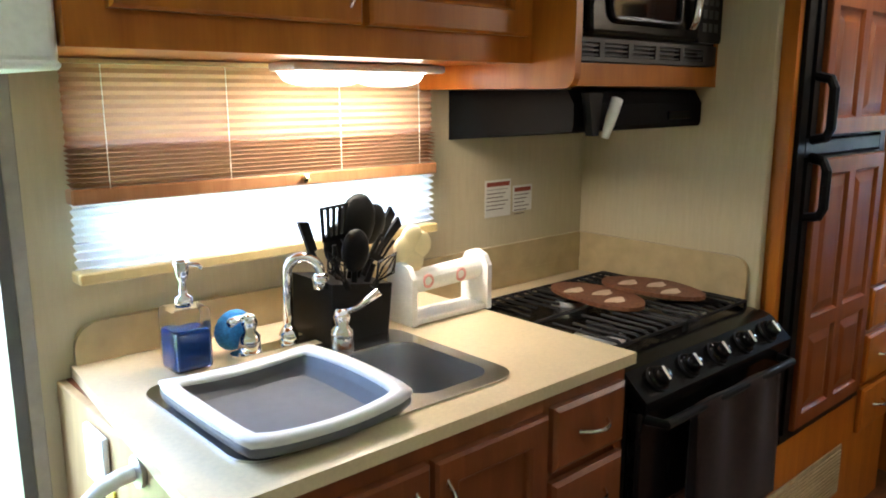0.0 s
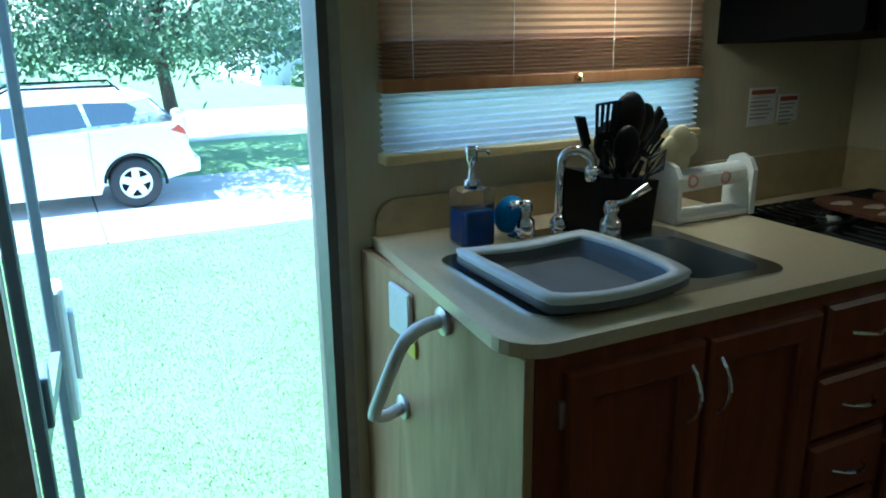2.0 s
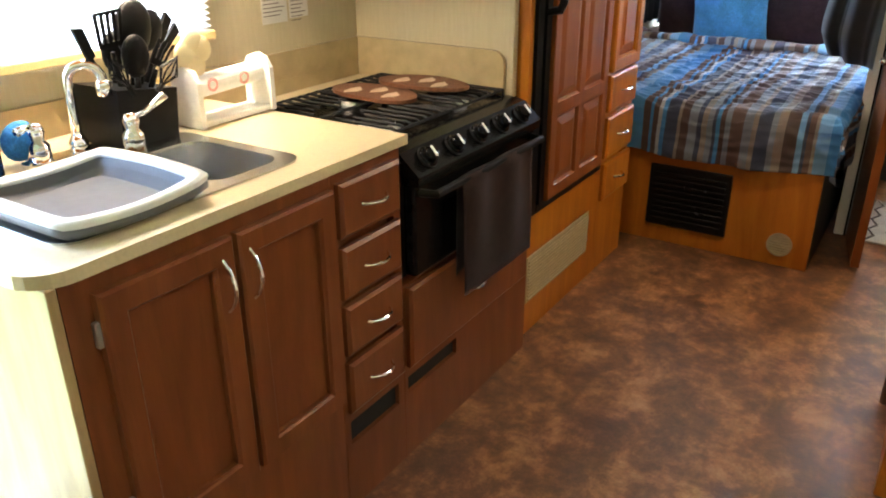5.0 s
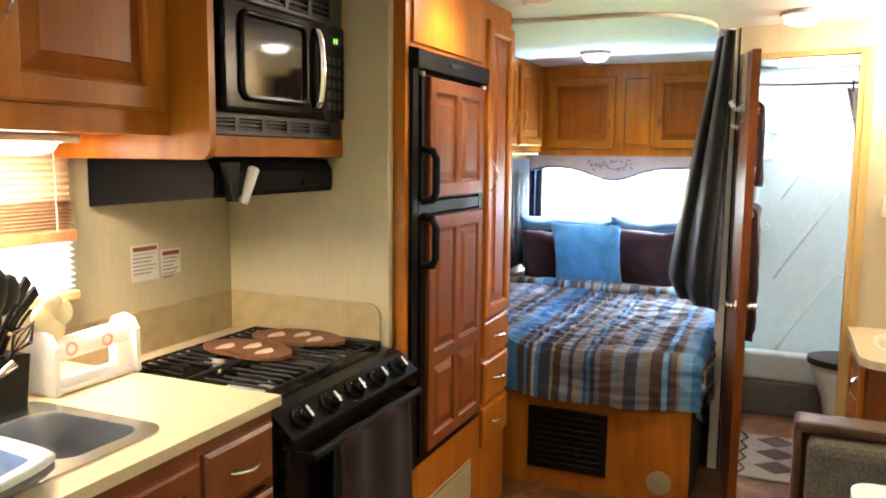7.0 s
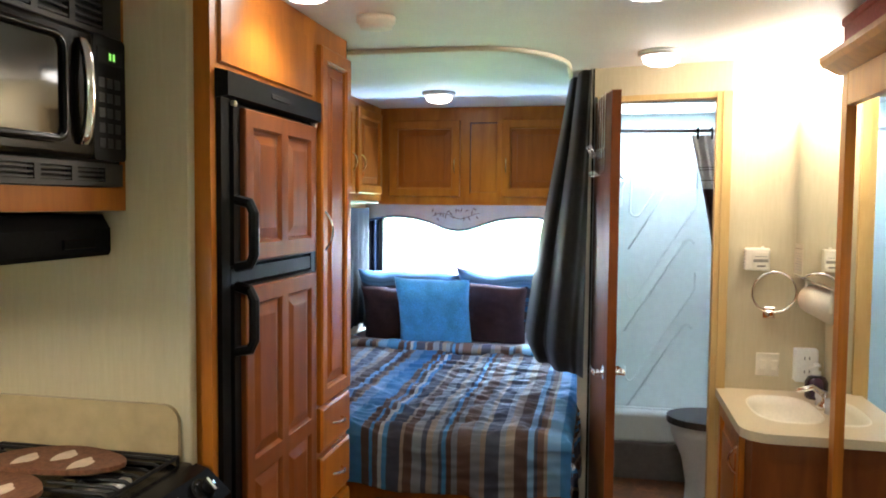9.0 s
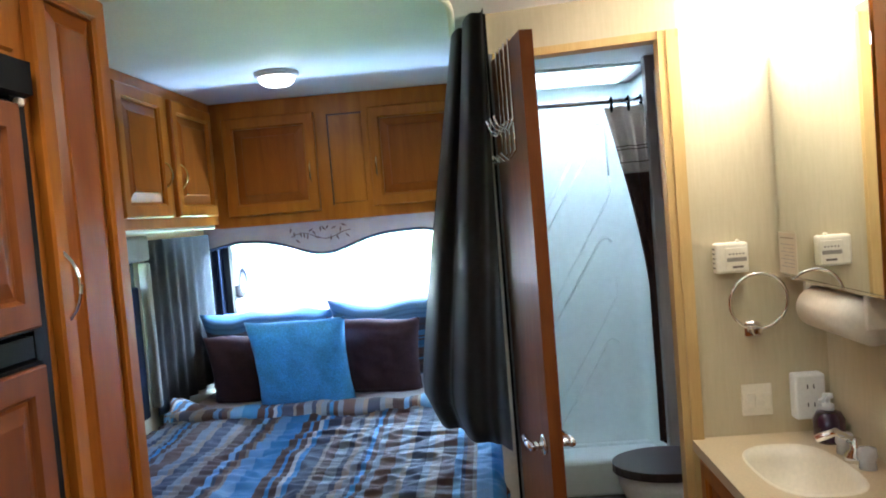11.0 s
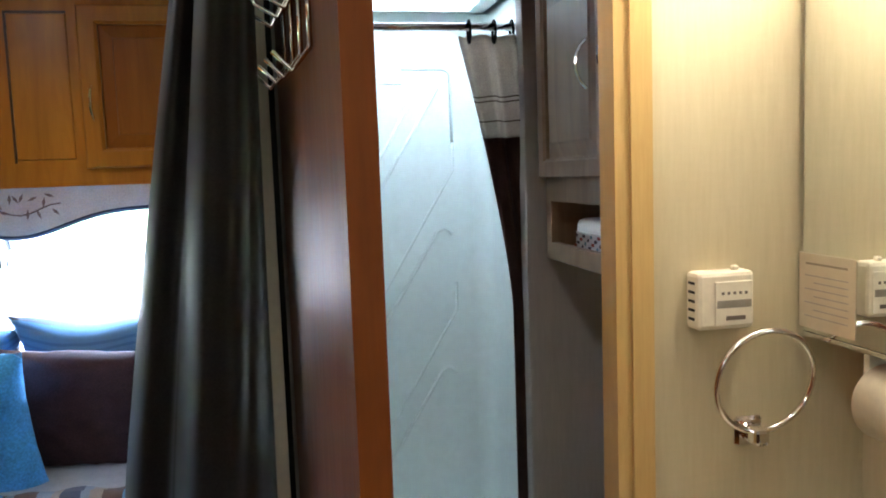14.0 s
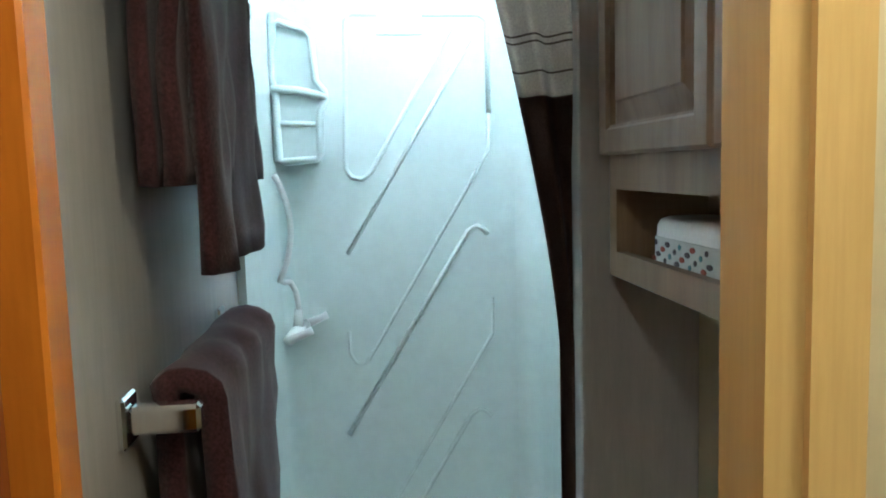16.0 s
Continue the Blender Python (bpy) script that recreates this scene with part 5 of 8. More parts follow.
def microwave():
    t = thing("microwave", (2.29, 1.8, 1.475), "black built-in microwave oven with a chrome door handle", "microwave")
    part("case", cube(1.968, 2.62, MF + 0.012, KY - 0.05, 1.477, 1.898, 0), BLACK_MATT, t)
    F = facing("-y", MF + 0.012)
    for v0, v1, rows in ((1.803, 1.898, 5), (1.478, 1.528, 3)):
        bm = bmesh.new()
        us = [1.968]
        for k in range(5):
            us += [2.035 + 0.108 * k, 2.125 + 0.108 * k]
        us.append(2.62)
        lo, hi = v0 + 0.010, v1 - 0.010
        slab(bm, F, us[0], us[-1], v0, lo, 0.0, 0.016)
        slab(bm, F, us[0], us[-1], hi, v1, 0.0, 0.016)
        for a, b in zip(us[0::2], us[1::2]):
            slab(bm, F, a, b, lo, hi, 0.0, 0.016)
        trim = part("grille_frame", bm, TRIM_GREY, t)
        for k in range(5):
            a, b = us[1 + 2 * k], us[2 + 2 * k]
            for q in range(rows):
                v = lo + (hi - lo) * (q + 0.5) / rows
                bm = bmesh.new()
                slab(bm, F, a, b, v - 0.003, v + 0.0015, 0.001, 0.013)
                part("slat", bm, TRIM_GREY, trim)
    bm = bmesh.new()
    slab(bm, F, 1.968, 2.62, 1.5285, 1.8025, 0.0, 0.008)
    part("surround", bm, BLACK_MATT, t)
    d0, d1, z0, z1 = 2.055, 2.490, 1.533, 1.796
    bm = bmesh.new()
    prism(bm, rounded(d0, d1, z0, z1, 0.018, 4), MF - 0.030, MF + 0.003, "y")
    rim = [e for e in bm.edges if all(abs(v.co.y - (MF - 0.030)) < 1e-5 for v in e.verts)]
    bmesh.ops.bevel(bm, geom=rim, offset=0.010, segments=3, affect="EDGES", profile=0.5)
    d = part("door", bm, BLACK, t, smooth=False)
    w0, w1, y0, y1 = 2.125, 2.385, 1.572, 1.760
    bm = bmesh.new()
    prism(bm, rounded(w0, w1, y0, y1, 0.020, 5), MF - 0.0315, MF - 0.029, "y")
    part("window", bm, MICRO_GLASS, d)
    bm = tube(bmesh.new(), [(x, MF - 0.033, z) for x, z in rounded(w0 - 0.006, w1 + 0.006, y0 - 0.006, y1 + 0.006, 0.026, 6)], 0.0085, 10, True)
    part("window_bezel", bm, BLACK, d, "glossy rounded black bezel", smooth=True)
    bm = bmesh.new()
    sec = [(2.432, 0.0), (2.436, 0.010), (2.446, 0.014), (2.456, 0.010), (2.460, 0.0)]
    rows = []
    for k in range(13):
        v = 1.560 + 0.212 * k / 12
        lift = 0.018 * math.sin(math.pi * k / 12) ** 0.5
        rows.append([bm.verts.new((x, MF - 0.029 - w - lift, v)) for x, w in sec])
    for A, B in zip(rows, rows[1:]):
        for i in range(5):
            bm.faces.new((A[i], A[(i + 1) % 5], B[(i + 1) % 5], B[i]))
    bm.faces.new(rows[0])
    bm.faces.new(rows[-1][::-1])
    part("handle", bm, CHROME, d, "bowed chrome handle", smooth=True)
    bm = bmesh.new()
    prism(bm, rounded(2.496, 2.606, z0, z1, 0.010, 3), MF - 0.022, MF + 0.003, "y")
    cp = part("control_panel", bm, BLACK_MATT, t)
    for r in range(5):
        for k in range(3):
            part("key", cube(2.513 + 0.027 * k, 2.533 + 0.027 * k, MF - 0.0235, MF - 0.021, 1.56 + 0.032 * r, 1.580 + 0.032 * r, 0.001), TRIM_GREY, cp)
    part("display", cube(2.508, 2.594, MF - 0.0235, MF - 0.021, 1.737, 1.772, 0.001), GAP, cp)
    for k in range(2):
        part("digit", cube(2.548 + 0.013 * k, 2.554 + 0.013 * k, MF - 0.0245, MF - 0.0235, 1.747, 1.762, 0), CLOCK, cp)


CLOCK = glow("clock_digits", (0.25, 1.0, 0.05), 0.03)
microwave()

t = thing("range_hood", (2.35, 1.86, 1.29), "black metal range hood under the microwave", "range hood")
bm = bmesh.new()
prism(bm, [(KY - 0.002, 1.29), (1.66, 1.325), (1.655, 1.335), (1.655, 1.385), (1.675, 1.417), (KY - 0.002, 1.417)], 2.075, 2.61, "x")
part("shell", bm, HOOD, t)
part("switch_strip", cube(2.45, 2.55, 1.650, 1.656, 1.345, 1.365, 0.001), BLACK, t)
t = thing("bag_clip", (2.13, 1.64, 1.31), "black and white plastic clip hung on the hood edge", "clip")
bm = bmesh.new()
prism(bm, [(2.095, 1.41), (2.145, 1.41), (2.135, 1.315), (2.115, 1.315)], 1.63, 1.652, "y")
part("grip", bm, BLACK_MATT, t)
bm = tube(bmesh.new(), [(2.185, 1.62, 1.395), (2.165, 1.618, 1.36), (2.145, 1.62, 1.312)], [0.014, 0.013, 0.009], 10)
part("lever", bm, WHITE, t, "white lever", smooth=True)

t = thing("under_cabinet_light", (1.66, 1.93, 1.44), "white twin under-cabinet lamp, switched on", "lamp")
part("base", cube(1.50, 1.89, 1.87, 1.97, 1.452, 1.4695, 0.006, 2), WHITE, t)
LENS = glow("lamp_lens_kitchen", (1.0, 0.86, 0.62), 0.65)
for x0, x1 in ((1.51, 1.685), (1.69, 1.84)):
    bm = bmesh.new()
    sheet(bm, 12, 8, lambda u, v: (x0 + (x1 - x0) * u, 1.875 + 0.09 * v, 1.452 - 0.028 * (max(0.0, 1 - (2 * u - 1) ** 4) ** 0.5) * (max(0.0, 1 - (2 * v - 1) ** 4) ** 0.5)))
    part("lens", bm, LENS, t, "glowing ribbed lens", smooth=True)

# ---- window and shade ----
SHADE_BROWN = cloth_light("brown_pleated_shade", (0.44, 0.24, 0.13), 0.35)
SHADE_WHITE = cloth_light("white_pleated_shade", (0.86, 0.86, 0.84), 0.6)
TAN = simple("tan_rail", (0.58, 0.45, 0.20), 0.45, vary=0.08)
win = thing("window_1", ((WX0 + WX1) / 2, KY + 0.03, WZ0), "kitchen window with a dark frame behind the shade", "window", kind="structure")
bm = bmesh.new()
for q in ((WX0, WX1, KY + 0.01, KY + 0.05, WZ0, WZ0 + 0.02), (WX0, WX1, KY + 0.01, KY + 0.05, WZ1 - 0.02, WZ1), (WX0, WX0 + 0.02, KY + 0.01, KY + 0.05, WZ0 + 0.02, WZ1 - 0.02), (WX1 - 0.02, WX1, KY + 0.01, KY + 0.05, WZ0 + 0.02, WZ1 - 0.02)):
    box(bm, *q)
part("window_frame", bm, BLACK_MATT, win)
p = part("pane", cube(WX0 + 0.02, WX1 - 0.02, KY + 0.028, KY + 0.032, WZ0 + 0.02, WZ1 - 0.02, 0), GLASS, win)
p.visible_shadow = False


def pleats(name, z0, z1, n, amp, mat, parent, y=KY - 0.035, x0=1.125, x1=1.985):
    bm = bmesh.new()

    def f(u, v):
        k = v * n
        tri = abs((k % 1.0) * 2 - 1)
        return (x0 + (x1 - x0) * u, y + amp * (tri - 0.5), z0 + (z1 - z0) * v)
    sheet(bm, 1, n * 2, f)
    return part(name, bm, mat, parent)


t = thing("pleated_shade", (1.555, KY - 0.035, 1.07), "day-night pleated shade, brown above and white below, lowered", "window shade")
pleats("white_pleats", 1.09, 1.215, 8, 0.022, SHADE_WHITE, t)
pleats("brown_pleats", 1.318, 1.462, 9, 0.008, SHADE_BROWN, t)
pleats("gathered_pleats", 1.24, 1.318, 9, 0.03, SHADE_BROWN, t)
part("middle_rail", cube(1.122, 1.988, KY - 0.055, KY - 0.018, 1.213, 1.241, 0.003), wood("shade_rail", (0.26, 0.12, 0.05), (0.4, 0.2, 0.09)), t)
part("bottom_rail", cube(1.122, 1.988, KY - 0.058, KY - 0.012, 1.066, 1.088, 0.003), TAN, t)
part("head_rail", cube(1.120, 1.990, KY - 0.06, KY - 0.01, 1.4615, 1.4695, 0.001), TAN, t)
for x in (1.19, 1.43, 1.70, 1.93):
    part("cord", tube(bmesh.new(), [(x, KY - 0.052, 1.46), (x, KY - 0.056, 1.24)], 0.0010, 5), CREAM, t)
bm = lathe(bmesh.new(), [(0.008, 0), (0.01, -0.012), (0.001, -0.018)], (1.60, KY - 0.055, 1.229), 12, "y")
part("rail_knob", bm, BRASS, t)
LABEL = simple("label_paper", (0.74, 0.72, 0.66), 0.7, vary=0.04, bump_s=0.0)
INK = simple("ink_bar", (0.16, 0.13, 0.11), 0.8, vary=0.05, bump_s=0.0)
RED_INK = simple("red_ink_bar", (0.32, 0.07, 0.04), 0.8, vary=0.05, bump_s=0.0)
for x0, x1, z0, z1 in ((2.212, 2.315, 1.068, 1.172), (2.325, 2.405, 1.075, 1.150)):
    t = thing("warning_sticker", ((x0 + x1) / 2, KY, z0), "white warning sticker with a red heading on the wall", "sticker", "wall stickers")
    s = part("paper", cube(x0, x1, KY - 0.0015, KY - 0.0002, z0, z1, 0), LABEL, t)
    part("heading", cube(x0 + 0.006, x1 - 0.006, KY - 0.0022, KY - 0.0014, z1 - 0.018, z1 - 0.006, 0), RED_INK, s)
    for k in range(6):
        part("text_bar", cube(x0 + 0.006, x1 - 0.012 - 0.01 * (k % 3), KY - 0.0021, KY - 0.0014, z1 - 0.028 - 0.011 * k, z1 - 0.0255 - 0.011 * k, 0), simple("pale_ink", (0.45, 0.42, 0.38), 0.8, bump_s=0.0) if k == 0 and x0 < 2.3 else INK, s)

# ---- entry door ----
DOORW = simple("white_door_enamel", (0.66, 0.67, 0.68), 0.4, vary=0.06, bump_s=0.02)
CASING_GREY = simple("warm_grey_casing", (0.36, 0.33, 0.28), 0.55, vary=0.10, scale=30, bump_s=0.05)
# aluminium jamb with its shadow put into a darker grey
JAMB_SHADED = simple("shaded_grey_jamb", (0.10, 0.096, 0.09), 0.5, vary=0.12, scale=30, bump_s=0.05)
ALU = simple("aluminium_trim", (0.55, 0.55, 0.55), 0.35, 0.8, vary=0.06, bump_s=0.02)
t = thing("door_1", (DX0 + 0.26, KY, 0), "entry doorway with a pale metal frame, standing open", "door", kind="structure")
bm = bmesh.new()
box(bm, DX1 - 0.004, DX1 + 0.018, KY - 0.012, KY + TH + 0.03, 0.0, DZ)
part("latch_jamb", bm, JAMB_SHADED, t)
part("casing", cube(DX1 + 0.0185, DX1 + 0.045, KY - 0.008, KY - 0.0005, 0.0, DZ + 0.04, 0.002), CASING_GREY, t)
bm = bmesh.new()
box(bm, DX0 - 0.02, DX0 + 0.004, KY - 0.012, KY + TH + 0.03, 0.0, DZ)
box(bm, DX0 - 0.07, DX0 - 0.02, KY - 0.02, KY - 0.0005, 0.0, DZ + 0.04)
part("hinge_jamb", bm, CASING_GREY, t)
part("head_jamb", cube(DX0 - 0.02, DX1 + 0.018, KY - 0.01, KY + TH + 0.03, DZ - 0.001, DZ + 0.02, 0), ALU, t)
part("threshold", cube(DX0, DX1, KY - 0.002, KY + TH + 0.04, -0.02, 0.012, 0.003), ALU, t)
# dark blue-grey carries the shade on the screen door's frame
DOOR_SHADED = simple("shaded_door_enamel", (0.13, 0.15, 0.17), 0.45, vary=0.08, bump_s=0.02)
sd = thing("screen_door", (DX0 + 0.03, 2.45, 0.02), "screen door swung open outwards, its frame coloured dark for shade", "screen door")
SDX = lambda y: DX0 + 0.006 + (y - 2.16) * 0.075
for y in (2.16, 2.655):
    x = SDX(y)
    part("stile", cube(x, x + 0.028, y, y + 0.035, -0.30, 1.83, 0.004), DOOR_SHADED, sd)
for z in (-0.30, 0.50, 1.79):
    bm = bmesh.new()
    prism(bm, [(SDX(2.195), 2.195), (SDX(2.195) + 0.024, 2.195), (SDX(2.655) + 0.024, 2.655), (SDX(2.655), 2.655)], z, z + 0.04)
    part("rail", bm, DOOR_SHADED, sd)
lb = part("latch_box", cube(SDX(2.69) + 0.004, SDX(2.69) + 0.050, 2.691, 2.80, 0.31, 0.70, 0.018, 3), DOORW, sd, "white plastic latch housing")
part("latch_lever", cube(SDX(2.69) + 0.050, SDX(2.69) + 0.066, 2.72, 2.77, 0.42, 0.62, 0.006, 2), DOORW, lb)
part("latch_bar", cube(SDX(2.2) - 0.004, SDX(2.2) + 0.040, 2.197, 2.30, 0.545, 0.66, 0.008, 2), DOOR_SHADED, sd)
ed = thing("entry_door", (DX0 - 0.10, 2.45, -0.02), "white insulated entry door folded back against the outside wall", "door")
part("leaf", cube(DX0 - 0.60, DX0 - 0.05, KY + TH + 0.05, KY + TH + 0.085, -0.02, 1.84, 0.006), DOORW, ed)
part("latch", cube(DX0 - 0.56, DX0 - 0.48, KY + TH + 0.085, KY + TH + 0.11, 0.85, 1.0, 0.01), BLACK_MATT, ed)
t = thing("grab_handle", (1.05, 1.82, 0.5), "white enamelled tubular grab handle on the cabinet side", "grab handle")
bm = tube(bmesh.new(), [(1.075, 1.659, 0.855), (1.045, 1.652, 0.857), (1.018, 1.645, 0.853), (1.000, 1.652, 0.835), (0.992, 1.672, 0.80), (0.988, 1.765, 0.662), (0.990, 1.785, 0.634), (1.002, 1.798, 0.621), (1.03, 1.815, 0.610), (1.0795, 1.843, 0.605)], 0.0125, 12)
part("bar", bm, WHITE, t, smooth=True)
for y, z in ((1.659, 0.855), (1.843, 0.605)):
    bm = lathe(bmesh.new(), [(0.026, 0.0), (0.026, -0.007), (0.014, -0.012)], (1.0795, y, z), 20, "x")
    part("flange", bm, ALU, t)
solo("switch_plate", cube(1.068, 1.079, 1.79, 1.885, 0.765, 0.862, 0.003), WHITE, "white switch plate on the cabinet side", "switch")
YEL = simple("yellow_tag", (0.65, 0.58, 0.05), 0.6, bump_s=0.0)
solo("yellow_tag", cube(1.074, 1.079, 1.775, 1.810, 0.735, 0.772, 0.001), YEL, "small yellow tag on the cabinet side", "tag")

# ---- refrigerator and wardrobe ----
FY = 1.437
F = facing("-y", FY)
cab = thing("refrigerator_cabinet", (2.99, 1.75, 0), "honey-toned cabinet surround built round the refrigerator", "cabinet")
bm = bmesh.new()
for u0, u1, v0, v1 in ((2.6645, 2.690, 0, CZ - 0.002), (3.290, 3.312, 0, CZ - 0.002), (2.690, 3.290, 0, 0.445), (2.690, 3.290, 1.752, CZ - 0.002)):
    slab(bm, F, u0, u1, v0, v1, -0.022, 0.0)
part("face_frame", bm, WOOD, cab)
bm = bmesh.new()
slab(bm, F, 2.70, 3.285, 1.765, 1.94, 0.001, 0.008, 0.004)
part("top_panel", bm, WOOD, cab)
part("side_wall", cube(2.6645, 2.68, FY + 0.022, KY, 0, CZ - 0.002, 0), WOOD, cab)
part("side_wall", cube(3.298, 3.312, FY + 0.022, KY, 0, CZ - 0.002, 0), WOOD, cab)
VENT = simple("tan_vent", (0.40, 0.31, 0.17), 0.5, vary=0.1)
gr = part("floor_vent", cube(2.70, 3.225, FY - 0.006, FY - 0.0005, 0.124, 0.297, 0.002), VENT, cab, "tan slatted vent panel")
for k in range(12):
    z = 0.134 + 0.0128 * k
    part("slat", cube(2.71, 3.215, FY - 0.011, FY - 0.0055, z, z + 0.006, 0.001), VENT, gr)
t = thing("refrigerator", (2.99, 1.75, 0.445), "two-door refrigerator with red-brown wood panels in a black frame", "refrigerator")
bm = bmesh.new()
for u0, u1, v0, v1 in ((2.690, 2.735, 0.447, 1.75), (3.245, 3.290, 0.447, 1.75), (2.735, 3.245, 0.447, 0.475), (2.735, 3.245, 1.25, 1.29)):
    slab(bm, F, u0, u1, v0, v1, -0.02, 0.012, 0.002)
part("frame", bm, BLACK_MATT, t)
bm = bmesh.new()
slab(bm, F, 2.686, 3.294, 1.685, 1.752, 0.0, 0.030, 0.006)
g = part("top_grille", bm, BLACK_MATT, t)
part("badge", cube(2.93, 3.05, FY - 0.032, FY - 0.029, 1.712, 1.726, 0.001), GAP, g)
part("case", cube(2.70, 3.28, FY + 0.024, KY - 0.04, 0.45, 1.74, 0), BLACK_MATT, t)
F2 = facing("-y", FY - 0.008)
for v0, v1, rows, hz in ((1.295, 1.678, (1,), (1.292, 1.452)), (0.478, 1.248, (0.8, 1.25), (1.09, 1.246))):
    bm = bmesh.new()
    slab(bm, F2, 2.735, 3.248, v0, v1, -0.012, 0.012, 0.002)
    d = part("door", bm, BLACK_MATT, t)
    F3 = facing("-y", FY - 0.019)
    part("wood_panel", door_mesh(F3, 2.770, 3.236, v0 + 0.008, v1 - 0.008, 2, rows, 0.042, True, 0.016), WOOD_RED, d, "raised red-brown wood insert")
    bm = tube(bmesh.new(), [(2.748, FY - 0.02, hz[1]), (2.742, FY - 0.058, hz[1] - 0.008), (2.742, FY - 0.068, hz[1] - 0.03), (2.742, FY - 0.068, hz[0] + 0.03), (2.742, FY - 0.058, hz[0] + 0.008), (2.748, FY - 0.02, hz[0])], 0.013, 8)
    part("handle", bm, BLACK_MATT, d)
for x in (2.742, 3.262):
    part("hinge_cap", cube(x - 0.007, x + 0.007, FY - 0.026, FY - 0.012, 1.670, 1.684, 0.003), CREAM, t)

cab = thing("wardrobe_cabinet", (3.46, 1.75, 0), "tall narrow honey-toned wardrobe with three drawers below", "wardrobe")
bm = bmesh.new()
box(bm, 3.3125, 3.612, FY + 0.022, KY - 0.001, 0.0, CZ - 0.002)
part("body", bm, WOOD, cab)
bm = bmesh.new()
for u0, u1, v0, v1 in ((3.3125, 3.335, 0, CZ - 0.002), (3.585, 3.612, 0, CZ - 0.002), (3.335, 3.585, 0, 0.30), (3.335, 3.585, 1.92, CZ - 0.002), (3.335, 3.585, 0.80, 0.815), (3.335, 3.585, 0.642, 0.655), (3.335, 3.585, 0.46, 0.472)):
    slab(bm, F, u0, u1, v0, v1, -0.022, 0.0)
part("face_frame", bm, WOOD, cab)
d = panel_door(F, 3.325, 3.602, 0.812, 1.93, cab, WOOD, WOOD_PANEL, frame_w=0.05)
part("handle", pull(F, 3.35, 1.36, 0.12), CHROME, d, "curved chrome pull")
for v0, v1 in ((0.660, 0.800), (0.478, 0.640), (0.305, 0.456)):
    bm = bmesh.new()
    slab(bm, F, 3.325, 3.602, v0, v1, 0.001, 0.013)
    slab(bm, F, 3.325, 3.602, v0, v1, 0.013, 0.019, 0.009)
    d = part("drawer", bm, WOOD, cab)
    part("handle", pull(F, 3.465, (v0 + v1) / 2, 0.08, False), CHROME, d, "curved chrome pull")

# ---- bed ----
t = thing("bed_platform", (4.7, 1.36, 0), "wood-fronted bed platform with a black heater panel and round vent", "bed base")
part("front_panel", cube(3.775, 3.795, 0.694, KY, 0.0, 0.44, 0.002), WOOD, t)
# black here paints the shadow gap between bed and partition
part("side_panel", cube(3.795, 5.85, 0.694, 0.712, 0.0, 0.44, 0), BLACK_MATT, t, "side panel coloured black for the shade beside the bed")
part("deck", cube(3.795, 5.88, 0.70, KY - 0.002, 0.42, 0.44, 0), WOOD_SIDE, t)
h = part("heater_panel", cube(3.762, 3.776, 1.03, 1.375, 0.08, 0.355, 0.004), BLACK_MATT, t, "black metal heater grille")
for k in range(9):
    part("louvre", cube(3.757, 3.763, 1.05, 1.355, 0.105 + 0.026 * k, 0.117 + 0.026 * k, 0.001), BLACK, h)
bm = bmesh.new()
lathe(bm, [(0.050, 0.0), (0.050, -0.008), (0.042, -0.010), (0.040, -0.003), (0.001, -0.003)], (3.775, 0.81, 0.095), 28, "x")
r = part("round_vent", bm, VENT, t, "round tan louvred vent")
for k in range(-3, 4):
    w = math.sqrt(0.041 ** 2 - (0.011 * k) ** 2)
    part("louvre", cube(3.766, 3.773, 0.81 - w, 0.81 + w, 0.095 + 0.011 * k - 0.003, 0.095 + 0.011 * k + 0.003, 0.001), VENT, r)
bm = cube(3.80, 5.86, 0.66, KY - 0.01, 0.442, 0.60, 0.04, 3)
solo("mattress", bm, fabric("mattress_ticking", (0.6, 0.58, 0.55)), "white mattress on the bed platform", "mattress")

BLUE, SKY, GREY, PALE = (0.10, 0.33, 0.66), (0.28, 0.52, 0.78), (0.30, 0.34, 0.40), (0.62, 0.64, 0.66)
BROWN, COCOA, TAUPE, NAVY = (0.20, 0.125, 0.10), (0.13, 0.082, 0.07), (0.40, 0.33, 0.27), (0.085, 0.10, 0.15)
STRIPES = [BROWN, GREY, COCOA, BLUE, TAUPE, NAVY, SKY, BROWN, PALE, GREY, COCOA, BLUE, BROWN, GREY]


